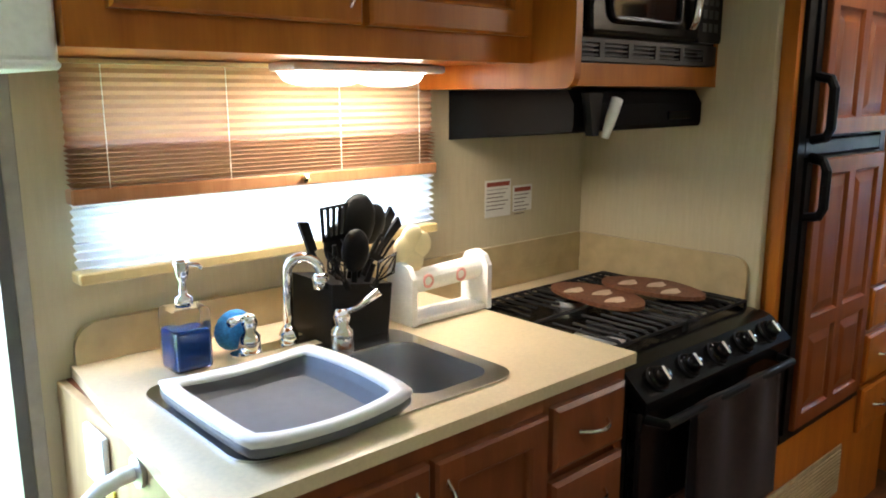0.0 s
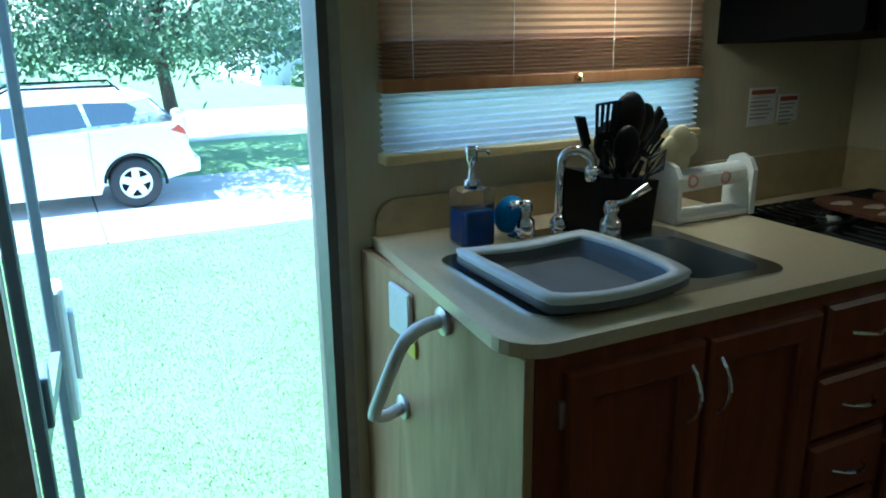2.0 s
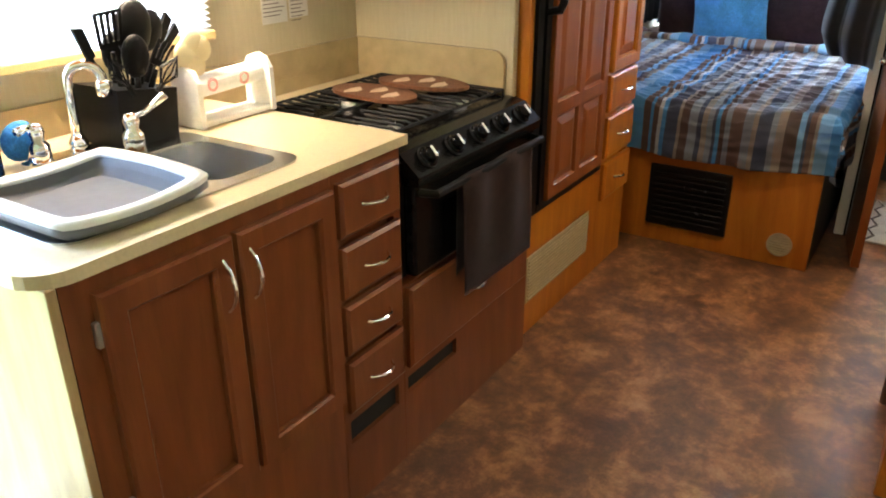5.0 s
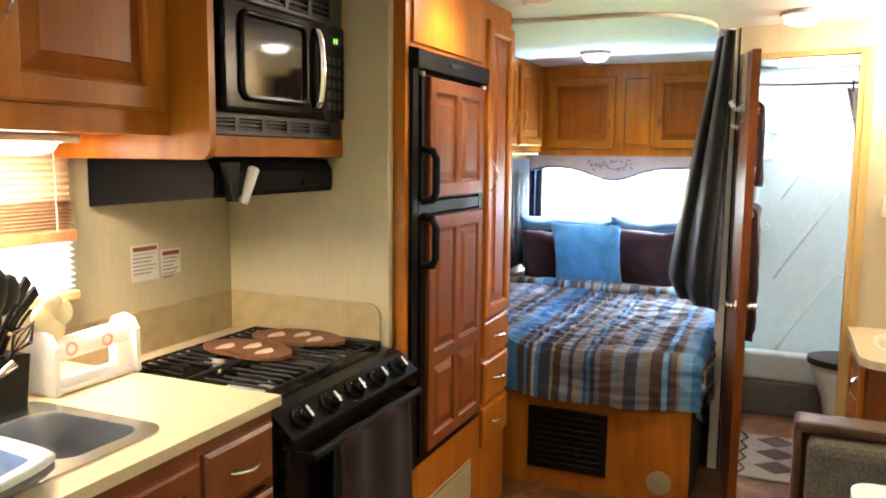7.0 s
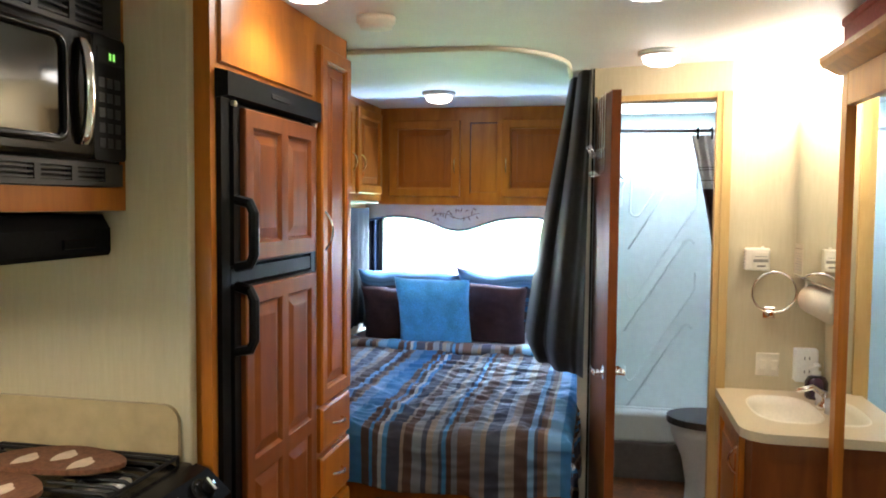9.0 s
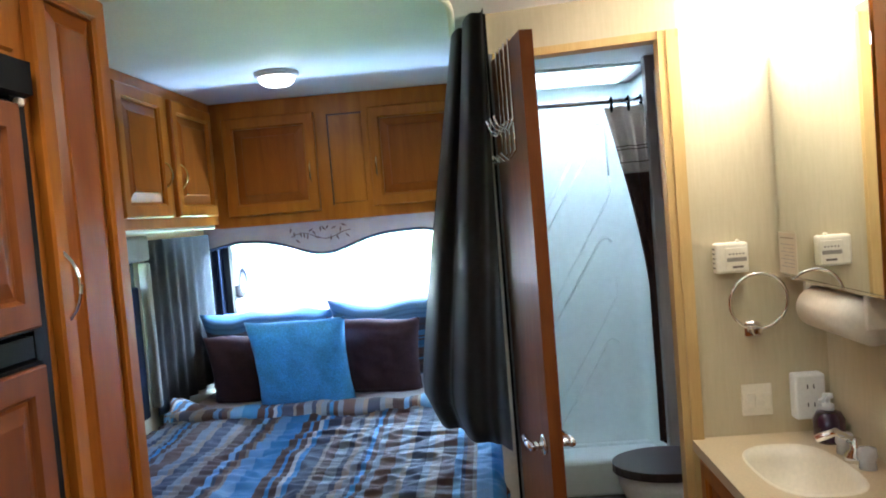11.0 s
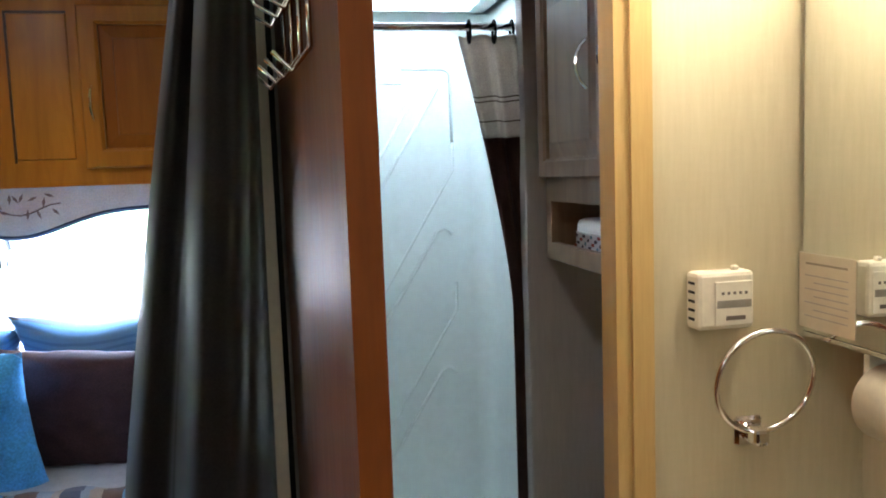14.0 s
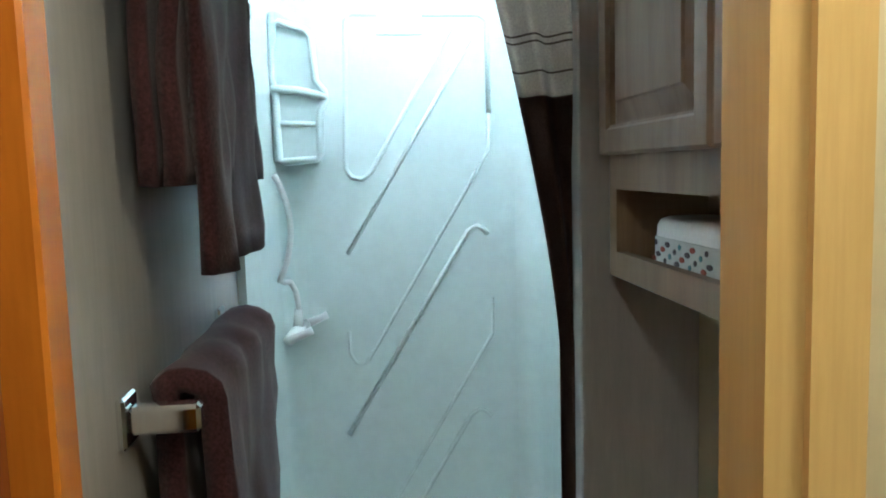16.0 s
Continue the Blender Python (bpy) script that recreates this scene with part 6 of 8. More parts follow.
def striped(name, axis, period, seed, palette=STRIPES):
    """Woven stripes of uneven width along one axis."""
    m, nt, b = mat_new(name)
    geo = nt.nodes.new("ShaderNodeTexCoord")
    sep = nt.nodes.new("ShaderNodeSeparateXYZ")
    nt.links.new(geo.outputs["UV"], sep.inputs[0])
    mu = nt.nodes.new("ShaderNodeMath")
    mu.operation = "MULTIPLY"
    mu.inputs[1].default_value = 1.0 / period
    nt.links.new(sep.outputs[axis], mu.inputs[0])
    fr = nt.nodes.new("ShaderNodeMath")
    fr.operation = "FRACT"
    nt.links.new(mu.outputs[0], fr.inputs[0])
    rnd = random.Random(seed)
    widths = [rnd.choice((0.25, 0.4, 0.6, 0.9)) for _ in range(31)]
    tot, acc, stops = sum(widths), 0.0, []
    last = -1
    for w in widths:
        k = rnd.randrange(len(palette))
        while k == last:
            k = rnd.randrange(len(palette))
        last = k
        stops.append((acc / tot, palette[k]))
        acc += w
    c = ramp(nt, fr.outputs[0], stops, "CONSTANT")
    n = noise_node(nt, coords(nt, (1, 1, 1)), 350, 2)
    c = mixc(nt, 0.4, c, ramp(nt, n, [(0.3, (0.6, 0.6, 0.6)), (0.7, (1.15, 1.15, 1.15))]), "MULTIPLY")
    nt.links.new(c, b.inputs["Base Color"])
    b.inputs["Roughness"].default_value = 0.6
    b.inputs["Specular IOR Level"].default_value = 0.3
    b.inputs["Sheen Weight"].default_value = 0.06
    bump(nt, b, n, 0.15, 0.001)
    return m


COMFORT = striped("striped_comforter", 1, 0.80, 5)


def uv_sheet(bm, nu, nv, f, uvf):
    g = sheet(bm, nu, nv, f)
    lay = bm.loops.layers.uv.new("uv")
    idx = {}
    for i in range(nu + 1):
        for j in range(nv + 1):
            idx[g[i][j]] = (i / nu, j / nv)
    for fc in bm.faces:
        for lp in fc.loops:
            lp[lay].uv = uvf(*idx[lp.vert])
    return g


def comforter():
    bm = bmesh.new()
    x_foot, x_head, top = 3.735, 5.16, 0.638
    drop, side = 0.225, 0.26
    Lx = drop + (x_head - x_foot)
    y_r, y_l = 0.655, KY - 0.012
    Ly = side + (y_l - y_r)
    R = 0.055

    def bend(s, d0):
        """Length s past the hem; gives (along, height drop) with a rounded fold at d0."""
        if s < d0 - R:
            return 0.0, -(d0 - s)
        if s < d0 + R:
            a = (s - d0 + R) / (2 * R) * math.pi / 2
            return R * (1 - math.cos(a)) , -R * (1 - math.sin(a))
        return s - d0, 0.0

    def f(u, v):
        sx, sy = u * Lx, v * Ly
        ax, hx = bend(sx, drop)
        ay, hy = bend(sy, side)
        x, y = x_foot + ax, y_r + ay
        z = top + min(hx, hy) + 0.02 * (ax / 1.6)
        nz = noise.noise(Vector((sx * 3.1, sy * 2.2, 0.3))) * 0.016 + (1 - abs(noise.noise(Vector((sx * 9 + 1.2 * noise.noise(Vector((sx * 3, sy * 3, 7.0))), sy * 4.5, 2.0))))) ** 3 * 0.018 + (1 - abs(noise.noise(Vector((sx * 24, sy * 7 + sx * 5, 5.0))))) ** 2 * 0.012 + (1 - abs(noise.noise(Vector((sx * 46 + sy * 9, sy * 15, 9.0))))) ** 2 * 0.006 - 0.024
        quilt = 0.006 * math.sin(sx * 7.5) * math.sin(sy * 7.5)
        if hx < -R or hy < -R:
            w = 0.018 * math.sin(sy * 16 + 2 * noise.noise(Vector((sy * 3, 0, 0)))) * min(1, -hx / 0.2) if hx <= hy else 0.018 * math.sin(sx * 14) * min(1, -hy / 0.25)
            if hx <= hy:
                x -= 0.012 + nz * 0.7 + w - 0.01
            else:
                y -= 0.012 + nz * 0.7 + w - 0.01
            z += 0.012 * math.sin(sy * 5 + 1)
        else:
            z += nz + quilt
        return (x, y, max(z, 0.34))
    uv_sheet(bm, 230, 140, f, lambda u, v: (u * Lx, v * Ly))
    bmesh.ops.solidify(bm, geom=bm.faces[:], thickness=0.012)
    t = thing("comforter", (4.5, 1.36, 0.60), "striped blue, brown and grey comforter spread on the bed", "comforter")
    part("cover", bm, COMFORT, t, smooth=True)
    return t


quilt = comforter()
SHEET_W = fabric("pale_sheet", (0.55, 0.53, 0.52), 300, 0.12)
bm = bmesh.new()


def roll_edge(u, v):
    a = v * math.tau
    y = 0.70 + 1.34 * u
    r = 0.036 + 0.020 * noise.noise(Vector((y * 9, math.cos(a) * 1.5, math.sin(a) * 1.5)))
    return (5.145 + 1.5 * r * math.cos(a) + 0.02 * noise.noise(Vector((y * 3, 1, 0))), y, 0.662 + r * math.sin(a))


uv_sheet(bm, 60, 14, roll_edge, lambda u, v: (v * 0.2, u * 1.36 + 0.07))
part("hem", bm, COMFORT, quilt, "rumpled rolled-back hem", smooth=True)
bm = cube(5.10, 5.88, 0.70, KY - 0.02, 0.602, 0.652, 0.02, 3)
solo("bed_sheet", bm, SHEET_W, "pale bed sheet under the pillows", "sheet")


def pillow(name, c, w, h, d, lean, yaw, mat, label, seed, roll=0.0):
    bm = bmesh.new()
    m = Matrix.Translation(c) @ Euler((0, radians(lean), radians(yaw))).to_matrix().to_4x4() @ Euler((radians(roll), 0, 0)).to_matrix().to_4x4()

    def side(sgn):
        def f(u, v):
            a, b0 = 2 * u - 1, 2 * v - 1
            th = (max(0.0, 1 - a ** 4) ** 0.55) * (max(0.0, 1 - b0 ** 4) ** 0.55)
            pin = 1 - 0.07 * (1 - abs(a) ** 2) * abs(b0) ** 3
            pin2 = 1 - 0.07 * (1 - abs(b0) ** 2) * abs(a) ** 3
            x = sgn * d * 0.5 * th * (1 + 0.12 * noise.noise(Vector((a * 2, b0 * 2, seed)))) + 0.008 * noise.noise(Vector((a * 6, b0 * 6, seed + 3)))
            lump = (0.042 if w > 0.6 else 0.012) * max(0.0, b0) * noise.noise(Vector((a * 1.9, seed * 1.7, 0.4)))
            return m @ Vector((x, a * w / 2 * pin2, b0 * h / 2 * pin + lump))
        return f
    uv_sheet(bm, 22, 22, side(-1), lambda u, v: (v * h, u * w + seed * 0.13))
    lay = bm.loops.layers.uv.verify()
    bm2 = bmesh.new()
    uv_sheet(bm2, 22, 22, side(1), lambda u, v: (v * h, u * w))
    me = bpy.data.meshes.new("tmp")
    bm2.to_mesh(me)
    bm2.free()
    bm.from_mesh(me)
    bpy.data.meshes.remove(me)
    bmesh.ops.remove_doubles(bm, verts=bm.verts, dist=0.004)
    return solo(name, bm, mat, label, "pillow", smooth=True)


PLUSH = fabric("sky_blue_plush", (0.12, 0.42, 0.84), 160, 0.3, 0.6)
PLUM = fabric("dark_plum_cotton", (0.065, 0.032, 0.034), 300, 0.3, 0.1)
SHAM = striped("striped_sham", 0, 0.5, 23, [(0.05, 0.05, 0.07), (0.07, 0.045, 0.04), (0.05, 0.14, 0.27), (0.06, 0.04, 0.038), (0.08, 0.19, 0.33), (0.09, 0.06, 0.05)])
pillow("throw_pillow", (5.29, 1.49, 0.835), 0.43, 0.43, 0.15, -19, 0, PLUSH, "plush sky-blue square throw pillow on the bed", 1)
pillow("brown_pillow", (5.44, 1.75, 0.80), 0.40, 0.35, 0.14, -18, 3, PLUM, "dark plum-brown pillow leaning behind the blue one", 2)
pillow("brown_pillow", (5.44, 1.19, 0.82), 0.42, 0.38, 0.14, -18, -4, PLUM, "dark plum-brown pillow leaning behind the blue one", 3, 4)
pillow("sham_pillow", (5.66, 1.72, 0.85), 0.64, 0.42, 0.22, -20, 0, SHAM, "blue and brown striped pillow sham against the window", 4, 2)
pillow("sham_pillow", (5.66, 1.08, 0.87), 0.66, 0.44, 0.22, -20, 0, SHAM, "blue and brown striped pillow sham against the window", 5, -4)
bm = bmesh.new()
uv_sheet(bm, 24, 16, lambda u, v: (5.10 + 0.24 * u, 1.90 + 0.14 * math.sin(v * math.pi), 0.665 + (0.07 + 0.02 * noise.noise(Vector((u * 4, v * 4, 1)))) * math.sin(v * math.pi) * math.sin(u * math.pi) ** 0.5 + 0.0), lambda u, v: (u, v * 0.5))
solo("blanket", bm, COMFORT, "bunched-up corner of striped bedding by the wall", "bedding", smooth=True)

# ---- rear window, valance ----
win = thing("window_2", (BX + 0.03, 1.4, RZ0), "wide rear window with a dark frame and thin bars", "window", kind="structure")
bm = bmesh.new()
for q in ((BX - 0.004, BX + 0.05, RW0, RW1, RZ0, RZ0 + 0.03), (BX - 0.004, BX + 0.05, RW0, RW1, RZ1 - 0.03, RZ1), (BX - 0.004, BX + 0.05, RW0, RW0 + 0.03, RZ0 + 0.03, RZ1 - 0.03), (BX - 0.004, BX + 0.05, RW1 - 0.03, RW1, RZ0 + 0.03, RZ1 - 0.03)):
    box(bm, *q)
part("window_frame", bm, BLACK_MATT, win)
for y in (1.541, 1.80):
    part("bar", cube(BX + 0.02, BX + 0.034, y - 0.004, y + 0.004, RZ0 + 0.03, RZ1 - 0.03, 0), TAN, win)
p = part("pane", cube(BX + 0.036, BX + 0.04, RW0 + 0.03, RW1 - 0.03, RZ0 + 0.03, RZ1 - 0.03, 0), GLASS, win)
p.visible_shadow = False
VALANCE = fabric("sage_print_fabric", (0.30, 0.29, 0.25), 200, 0.15, 0.0)
PIPING = fabric("navy_piping", (0.02, 0.025, 0.04), 200, 0.2, 0.0)
VINE = fabric("brown_vine_print", (0.11, 0.085, 0.07), 200, 0.2, 0.0)
t = thing("window_valance", (BX - 0.06, 1.4, 1.28), "padded grey-green valance with a wavy navy-piped hem and vine print", "valance")


def hem(y):
    s = (y - 1.43) / 0.62
    return 1.375 - 0.085 * math.exp(-((y - 1.46) / 0.20) ** 2) - 0.03 * max(0.0, abs(s) - 0.75) * 4 * (abs(s) > 0.75)


ys = [0.74 + 0.02 * k for k in range(67)]
bm = bmesh.new()
prism(bm, [(y, hem(y)) for y in ys] + [(ys[-1], 1.462), (ys[0], 1.462)], BX - 0.085, BX - 0.055, "x")
va = part("board", bm, VALANCE, t)
part("piping", tube(bmesh.new(), [(BX - 0.072, y, hem(y) - 0.004) for y in ys], 0.011, 8), PIPING, va, "navy piping", smooth=True)
rnd = random.Random(6)
bm = bmesh.new()
tube(bm, [(BX - 0.0865, 1.62 - 0.30 * k / 10, 1.372 + 0.018 * math.sin(k * 0.8)) for k in range(11)], 0.0022, 5)
for k in range(18):
    y, z = 1.62 - 0.30 * k / 18, 1.385 + rnd.uniform(-0.035, 0.035)
    a = rnd.uniform(0, 6)
    q = [(y + 0.016 * math.cos(a), z + 0.016 * math.sin(a)), (y + 0.005 * math.cos(a + 1.57), z + 0.005 * math.sin(a + 1.57)), (y - 0.016 * math.cos(a), z - 0.016 * math.sin(a)), (y - 0.005 * math.cos(a + 1.57), z - 0.005 * math.sin(a + 1.57))]
    prism(bm, q, BX - 0.087, BX - 0.0845, "x")
part("vine_print", bm, VINE, va)
t = thing("side_drape", (BX - 0.04, 2.03, 0.78), "narrow dark drape at the window's edge", "drape")
bm = bmesh.new()
sheet(bm, 12, 10, lambda u, v: (BX - 0.045 + 0.012 * math.sin(u * 14), 1.985 + 0.075 * u, 0.80 + 0.58 * v))
bmesh.ops.solidify(bm, geom=bm.faces[:], thickness=0.004)
part("cloth", bm, PIPING, t, smooth=True)
bm = bmesh.new()
sheet(bm, 60, 6, lambda u, v: (5.06 + 0.78 * u, KY - 0.03 + 0.012 * math.sin(u * 46), 0.70 + 0.72 * v))
bmesh.ops.solidify(bm, geom=bm.faces[:], thickness=0.004)
part("wall_cloth", bm, fabric("grey_brown_drape", (0.10, 0.095, 0.09), 200, 0.2, 0.0), t, smooth=True)

SW0, SW1, SZ0, SZ1 = 4.40, 5.02, 0.80, 1.36
win = thing("window_3", (4.71, KY + 0.03, SZ0), "bedside window with dark blind and bright gap", "window", kind="structure")
bm = bmesh.new()
for q in ((SW0, SW1, KY + 0.0, KY + 0.05, SZ0, SZ0 + 0.03), (SW0, SW1, KY + 0.0, KY + 0.05, SZ1 - 0.03, SZ1), (SW0, SW0 + 0.03, KY + 0.0, KY + 0.05, SZ0 + 0.03, SZ1 - 0.03), (SW1 - 0.03, SW1, KY, KY + 0.05, SZ0 + 0.03, SZ1 - 0.03)):
    box(bm, *q)
part("window_frame", bm, BLACK_MATT, win)
p = part("pane", cube(SW0 + 0.03, SW1 - 0.03, KY + 0.03, KY + 0.034, SZ0 + 0.03, SZ1 - 0.03, 0), GLASS, win)
p.visible_shadow = False
t = thing("bedside_valance", (4.98, KY - 0.05, 0.7), "grey padded side valance board framing the bedside window", "valance")
part("board", cube(4.62, 5.02, KY - 0.075, KY - 0.045, 1.34, 1.44, 0.012, 2), VALANCE, t)
part("side_board", cube(4.99, 5.03, KY - 0.07, KY - 0.03, 0.75, 1.335, 0.012, 2), VALANCE, t)
part("blind", cube(4.65, 4.985, KY - 0.03, KY - 0.012, 0.72, 1.24, 0.004), PIPING, t)

# ---- bedroom wall cabinets ----
RF = 5.44
F = facing("-x", RF)
cab = thing("rear_wall_cabinet", (5.67, 1.25, 1.44), "honey-toned wall cabinet with raised doors over the rear window", "cabinet")
part("body", cube(RF + 0.021, BX - 0.002, 0.648, KY - 0.002, 1.445, CZ - 0.002, 0), WOOD, cab)
bm = bmesh.new()
slab(bm, F, 0.648, 1.846, 1.442, 1.50, -0.02, 0.0)
slab(bm, F, 0.648, 1.846, 1.915, CZ - 0.002, -0.02, 0.0)
for u0, u1 in ((0.648, 0.74), (1.125, 1.39), (1.78, 1.846)):
    slab(bm, F, u0, u1, 1.50, 1.915, -0.02, 0.0)
part("face_frame", bm, WOOD, cab)
for u0, u1, hu in ((1.376, 1.793, 1.405), (0.725, 1.137, 1.11)):
    d = panel_door(F, u0, u1, 1.489, 1.925, cab, WOOD, WOOD_PANEL)
    part("handle", pull(F, hu, 1.665, 0.09), BRASS, d, "small brass pull")
bm = bmesh.new()
slab(bm, F, 1.165, 1.315, 1.515, 1.905, 0.0, 0.006, 0.003)
part("center_panel", bm, WOOD, cab)
# dark strips paint the shade along the panel's left and top edges
bm = bmesh.new()
for q in ((1.315, 1.321, 1.508, 1.911), (1.165, 1.315, 1.905, 1.911)):
    slab(bm, F, *q, 0.0, 0.0015)
part("panel_shade_line", bm, WOOD_DARK, cab)
F = facing("-y", 1.845)
cab = thing("side_wall_cabinet", (4.5, 1.95, 1.46), "honey-toned wall cabinet along the bedside wall", "cabinet")
part("body", cube(3.613, RF - 0.001, 1.866, KY - 0.002, 1.465, CZ - 0.002, 0), WOOD, cab)
bm = bmesh.new()
slab(bm, F, 3.613, RF - 0.001, 1.462, 1.505, -0.02, 0.0)
slab(bm, F, 3.613, RF - 0.001, 1.95, CZ - 0.002, -0.02, 0.0)
for u0, u1 in ((3.613, 3.72), (4.05, 4.12), (4.43, 4.50), (4.88, 4.97), (5.38, RF - 0.001)):
    slab(bm, F, u0, u1, 1.505, 1.95, -0.02, 0.0)
part("face_frame", bm, WOOD, cab)
for u0, u1, hu in ((4.955, 5.395, 5.0), (4.49, 4.885, 4.85), (4.11, 4.44, 4.15), (3.71, 4.06, 4.02)):
    d = panel_door(F, u0, u1, 1.50, 1.955, cab, WOOD, WOOD_PANEL)
    part("handle", pull(F, hu, 1.66, 0.09), BRASS, d, "small brass pull")
part("light_rail", cube(3.9, 5.40, 1.850, 1.862, 1.447, 1.461, 0.002), ALU, cab, "pale metal edge strip")

# ---- curtain and its track ----
t = thing("curtain_track", (4.0, 1.1, CZ - 0.015), "cream curtain track curving across the ceiling", "curtain track")
pts = [(3.775, KY - 0.01 - 0.06 * k, CZ - 0.008) for k in range(18)]
for k in range(1, 13):
    a = math.pi / 2 * k / 12
    pts.append((3.775 + 0.40 * (1 - math.cos(a)), 1.03 - 0.32 * math.sin(a), CZ - 0.008))
pts.append((4.52, 0.715, CZ - 0.008))
part("rail", tube(bmesh.new(), pts, 0.0095, 8), CREAM, t, smooth=True)
SATIN, nt, b = mat_new("black_brown_satin")
n1 = noise_node(nt, coords(nt, (1, 1, 1)), 300, 2)
nt.links.new(ramp(nt, n1, [(0.3, (0.016, 0.013, 0.012)), (0.7, (0.030, 0.025, 0.022))]), b.inputs["Base Color"])
b.inputs["Roughness"].default_value = 0.42
b.inputs["Sheen Weight"].default_value = 0.2
bump(nt, b, n1, 0.1, 0.001)


def bed_curtain():
    bm = bmesh.new()

    def f(u, v):
        z = 0.775 + (CZ - 0.03 - 0.775) * v
        wide = 1 - 0.72 * max(0.0, v - 0.1) ** 1.2 - 0.15 * math.exp(-((v - 0.0) / 0.04) ** 2)
        y = 0.620 + 0.29 * wide * u ** 0.75
        x = 4.085 + 0.40 * u + 0.030 * math.sin(u * 15 + 1.5 * v) * (0.5 + 0.5 * wide) + 0.012 * math.sin(u * 31 + 4 * v)
        return (x, y + 0.012 * math.cos(u * 15 + 1.5 * v), z)
    sheet(bm, 60, 30, f)
    bmesh.ops.solidify(bm, geom=bm.faces[:], thickness=0.003)
    return solo("privacy_curtain", bm, SATIN, "black-brown satin privacy curtain drawn to the side", "curtain", smooth=True)


bed_curtain()

# ---- bathroom doorway and door ----
CASING = wood("pale_casing", (0.52, 0.35, 0.12), (0.64, 0.45, 0.18), 0.45)
t = thing("door_2", (4.21, 0.37, 0), "bathroom doorway with a pale wood casing", "door", kind="structure")
bm = bmesh.new()
box(bm, 4.172, 4.24, 0.0955, 0.128, 0.0, 1.884)
box(bm, 4.178, 4.232, 0.128, 0.150, 0.0, 1.884)
part("latch_jamb", bm, CASING, t)
bm = bmesh.new()
prism(bm, [(4.17, 0.095), (4.24, 0.095), (4.345, 0.60), (4.285, 0.60)], 1.862, 1.884)
part("head_jamb", bm, CASING, t)
bm = bmesh.new()
box(bm, 4.281, 4.2995, 0.612, 0.660, 0.0, CZ - 0.002)
part("wall_end_trim", bm, CREAM, t)
part("hinge_jamb", cube(4.262, 4.300, 0.547, 0.6035, 0.0, 1.861, 0.003), WOOD, t, "orange-brown wood jamb")
part("bead", cube(4.276, 4.2805, 0.611, 0.619, 0, CZ - 0.002, 0), BLACK_MATT, t)

dr = thing("bathroom_door", (4.09, 0.565, 0.02), "red-brown wooden bathroom door standing open", "door")
hx, hy, ex, ey = 4.258, 0.590, 3.880, 0.529
du = (Vector((ex, ey, 0)) - Vector((hx, hy, 0)))
LEN = du.length
du.normalize()
dn = Vector((du.y, -du.x, 0))          # towards the bed side
dn = dn if dn.y > 0 else -dn
FD = lambda u, v, w: tuple(Vector((hx, hy, 0)) + du * u + dn * w + Vector((0, 0, v)))
bm = bmesh.new()
slab(bm, FD, 0.0, LEN - 0.004, 0.02, 1.855, -0.016, 0.016)
leaf = part("leaf", bm, WOOD_RED, dr)
bm = bmesh.new()
slab(bm, FD, LEN - 0.004, LEN + 0.002, 0.02, 1.855, -0.0165, 0.0165)
part("edge_band", bm, WOOD_RED, dr)
for s in (-1, 1):
    base = Vector(FD(LEN - 0.055, 0.835, 0.0))
    bm = bmesh.new()
    n = dn * s
    tube(bm, [base + n * 0.016, base + n * 0.022], 0.026, 18)
    tube(bm, [base + n * 0.02, base + n * 0.05], 0.011, 12)
    tube(bm, [base + n * 0.05 + du * 0.012, base + n * 0.054 - du * 0.03, base + n * 0.05 - du * 0.085], [0.011, 0.010, 0.008], 12)
    part("lever_handle", bm, CHROME, dr, "brushed chrome lever", smooth=True)
t = thing("door_hooks", tuple(FD(0.18, 1.6, 0.03)), "chrome over-door hook rack on the bathroom door", "hook rack")
for k in range(4):
    u = 0.10 + 0.055 * k
    bm = bmesh.new()
    tube(bm, [FD(u, 1.70, -0.0195), FD(u, 1.86, -0.0195), FD(u, 1.86, 0.02), FD(u, 1.66, 0.02), FD(u, 1.63, 0.035), FD(u, 1.645, 0.06), FD(u, 1.67, 0.07)], 0.003, 7)
    tube(bm, [FD(u, 1.58, 0.02), FD(u, 1.555, 0.04), FD(u, 1.575, 0.06)], 0.003, 7)
    tube(bm, [FD(u, 1.66, 0.02), FD(u, 1.58, 0.02)], 0.003, 7)
    part("hook", bm, CHROME, t, smooth=True)
bm = tube(bmesh.new(), [FD(0.08, 1.66, 0.021), FD(0.29, 1.66, 0.021)], 0.003, 7)
part("rail", bm, CHROME, t)

# ---- shower ----
t = thing("shower_stall", (5.55, 0.17, 0), "white moulded fibreglass shower stall with diagonal ribs", "shower")
SHX = 5.255
bm = bmesh.new()
box(bm, 5.885, BX - 0.001, -0.10, 0.604, 0.20, CZ - 0.001)
part("back_wall", bm, FIBRE, t)
part("side_wall", cube(SHX, 5.885, 0.588, 0.604, 0.20, CZ - 0.001, 0), FIBRE, t)
part("side_wall", cube(SHX, BX - 0.001, -0.155, -0.10, 0.20, CZ - 0.001, 0), FIBRE, t)
bm = bmesh.new()
sheet(bm, 8, 2, lambda u, v: (5.885 - 0.06 * (1 - math.sin(u * math.pi / 2)), -0.10 + 0.06 * (1 - math.cos(u * math.pi / 2)), 0.20 + (CZ - 0.21) * v))
part("corner_cove", bm, FIBRE, t, smooth=True)
bm = bmesh.new()
sheet(bm, 8, 2, lambda u, v: (5.885 - 0.06 * (1 - math.sin(u * math.pi / 2)), 0.588 - 0.06 * (1 - math.cos(u * math.pi / 2)), 0.20 + (CZ - 0.21) * v))
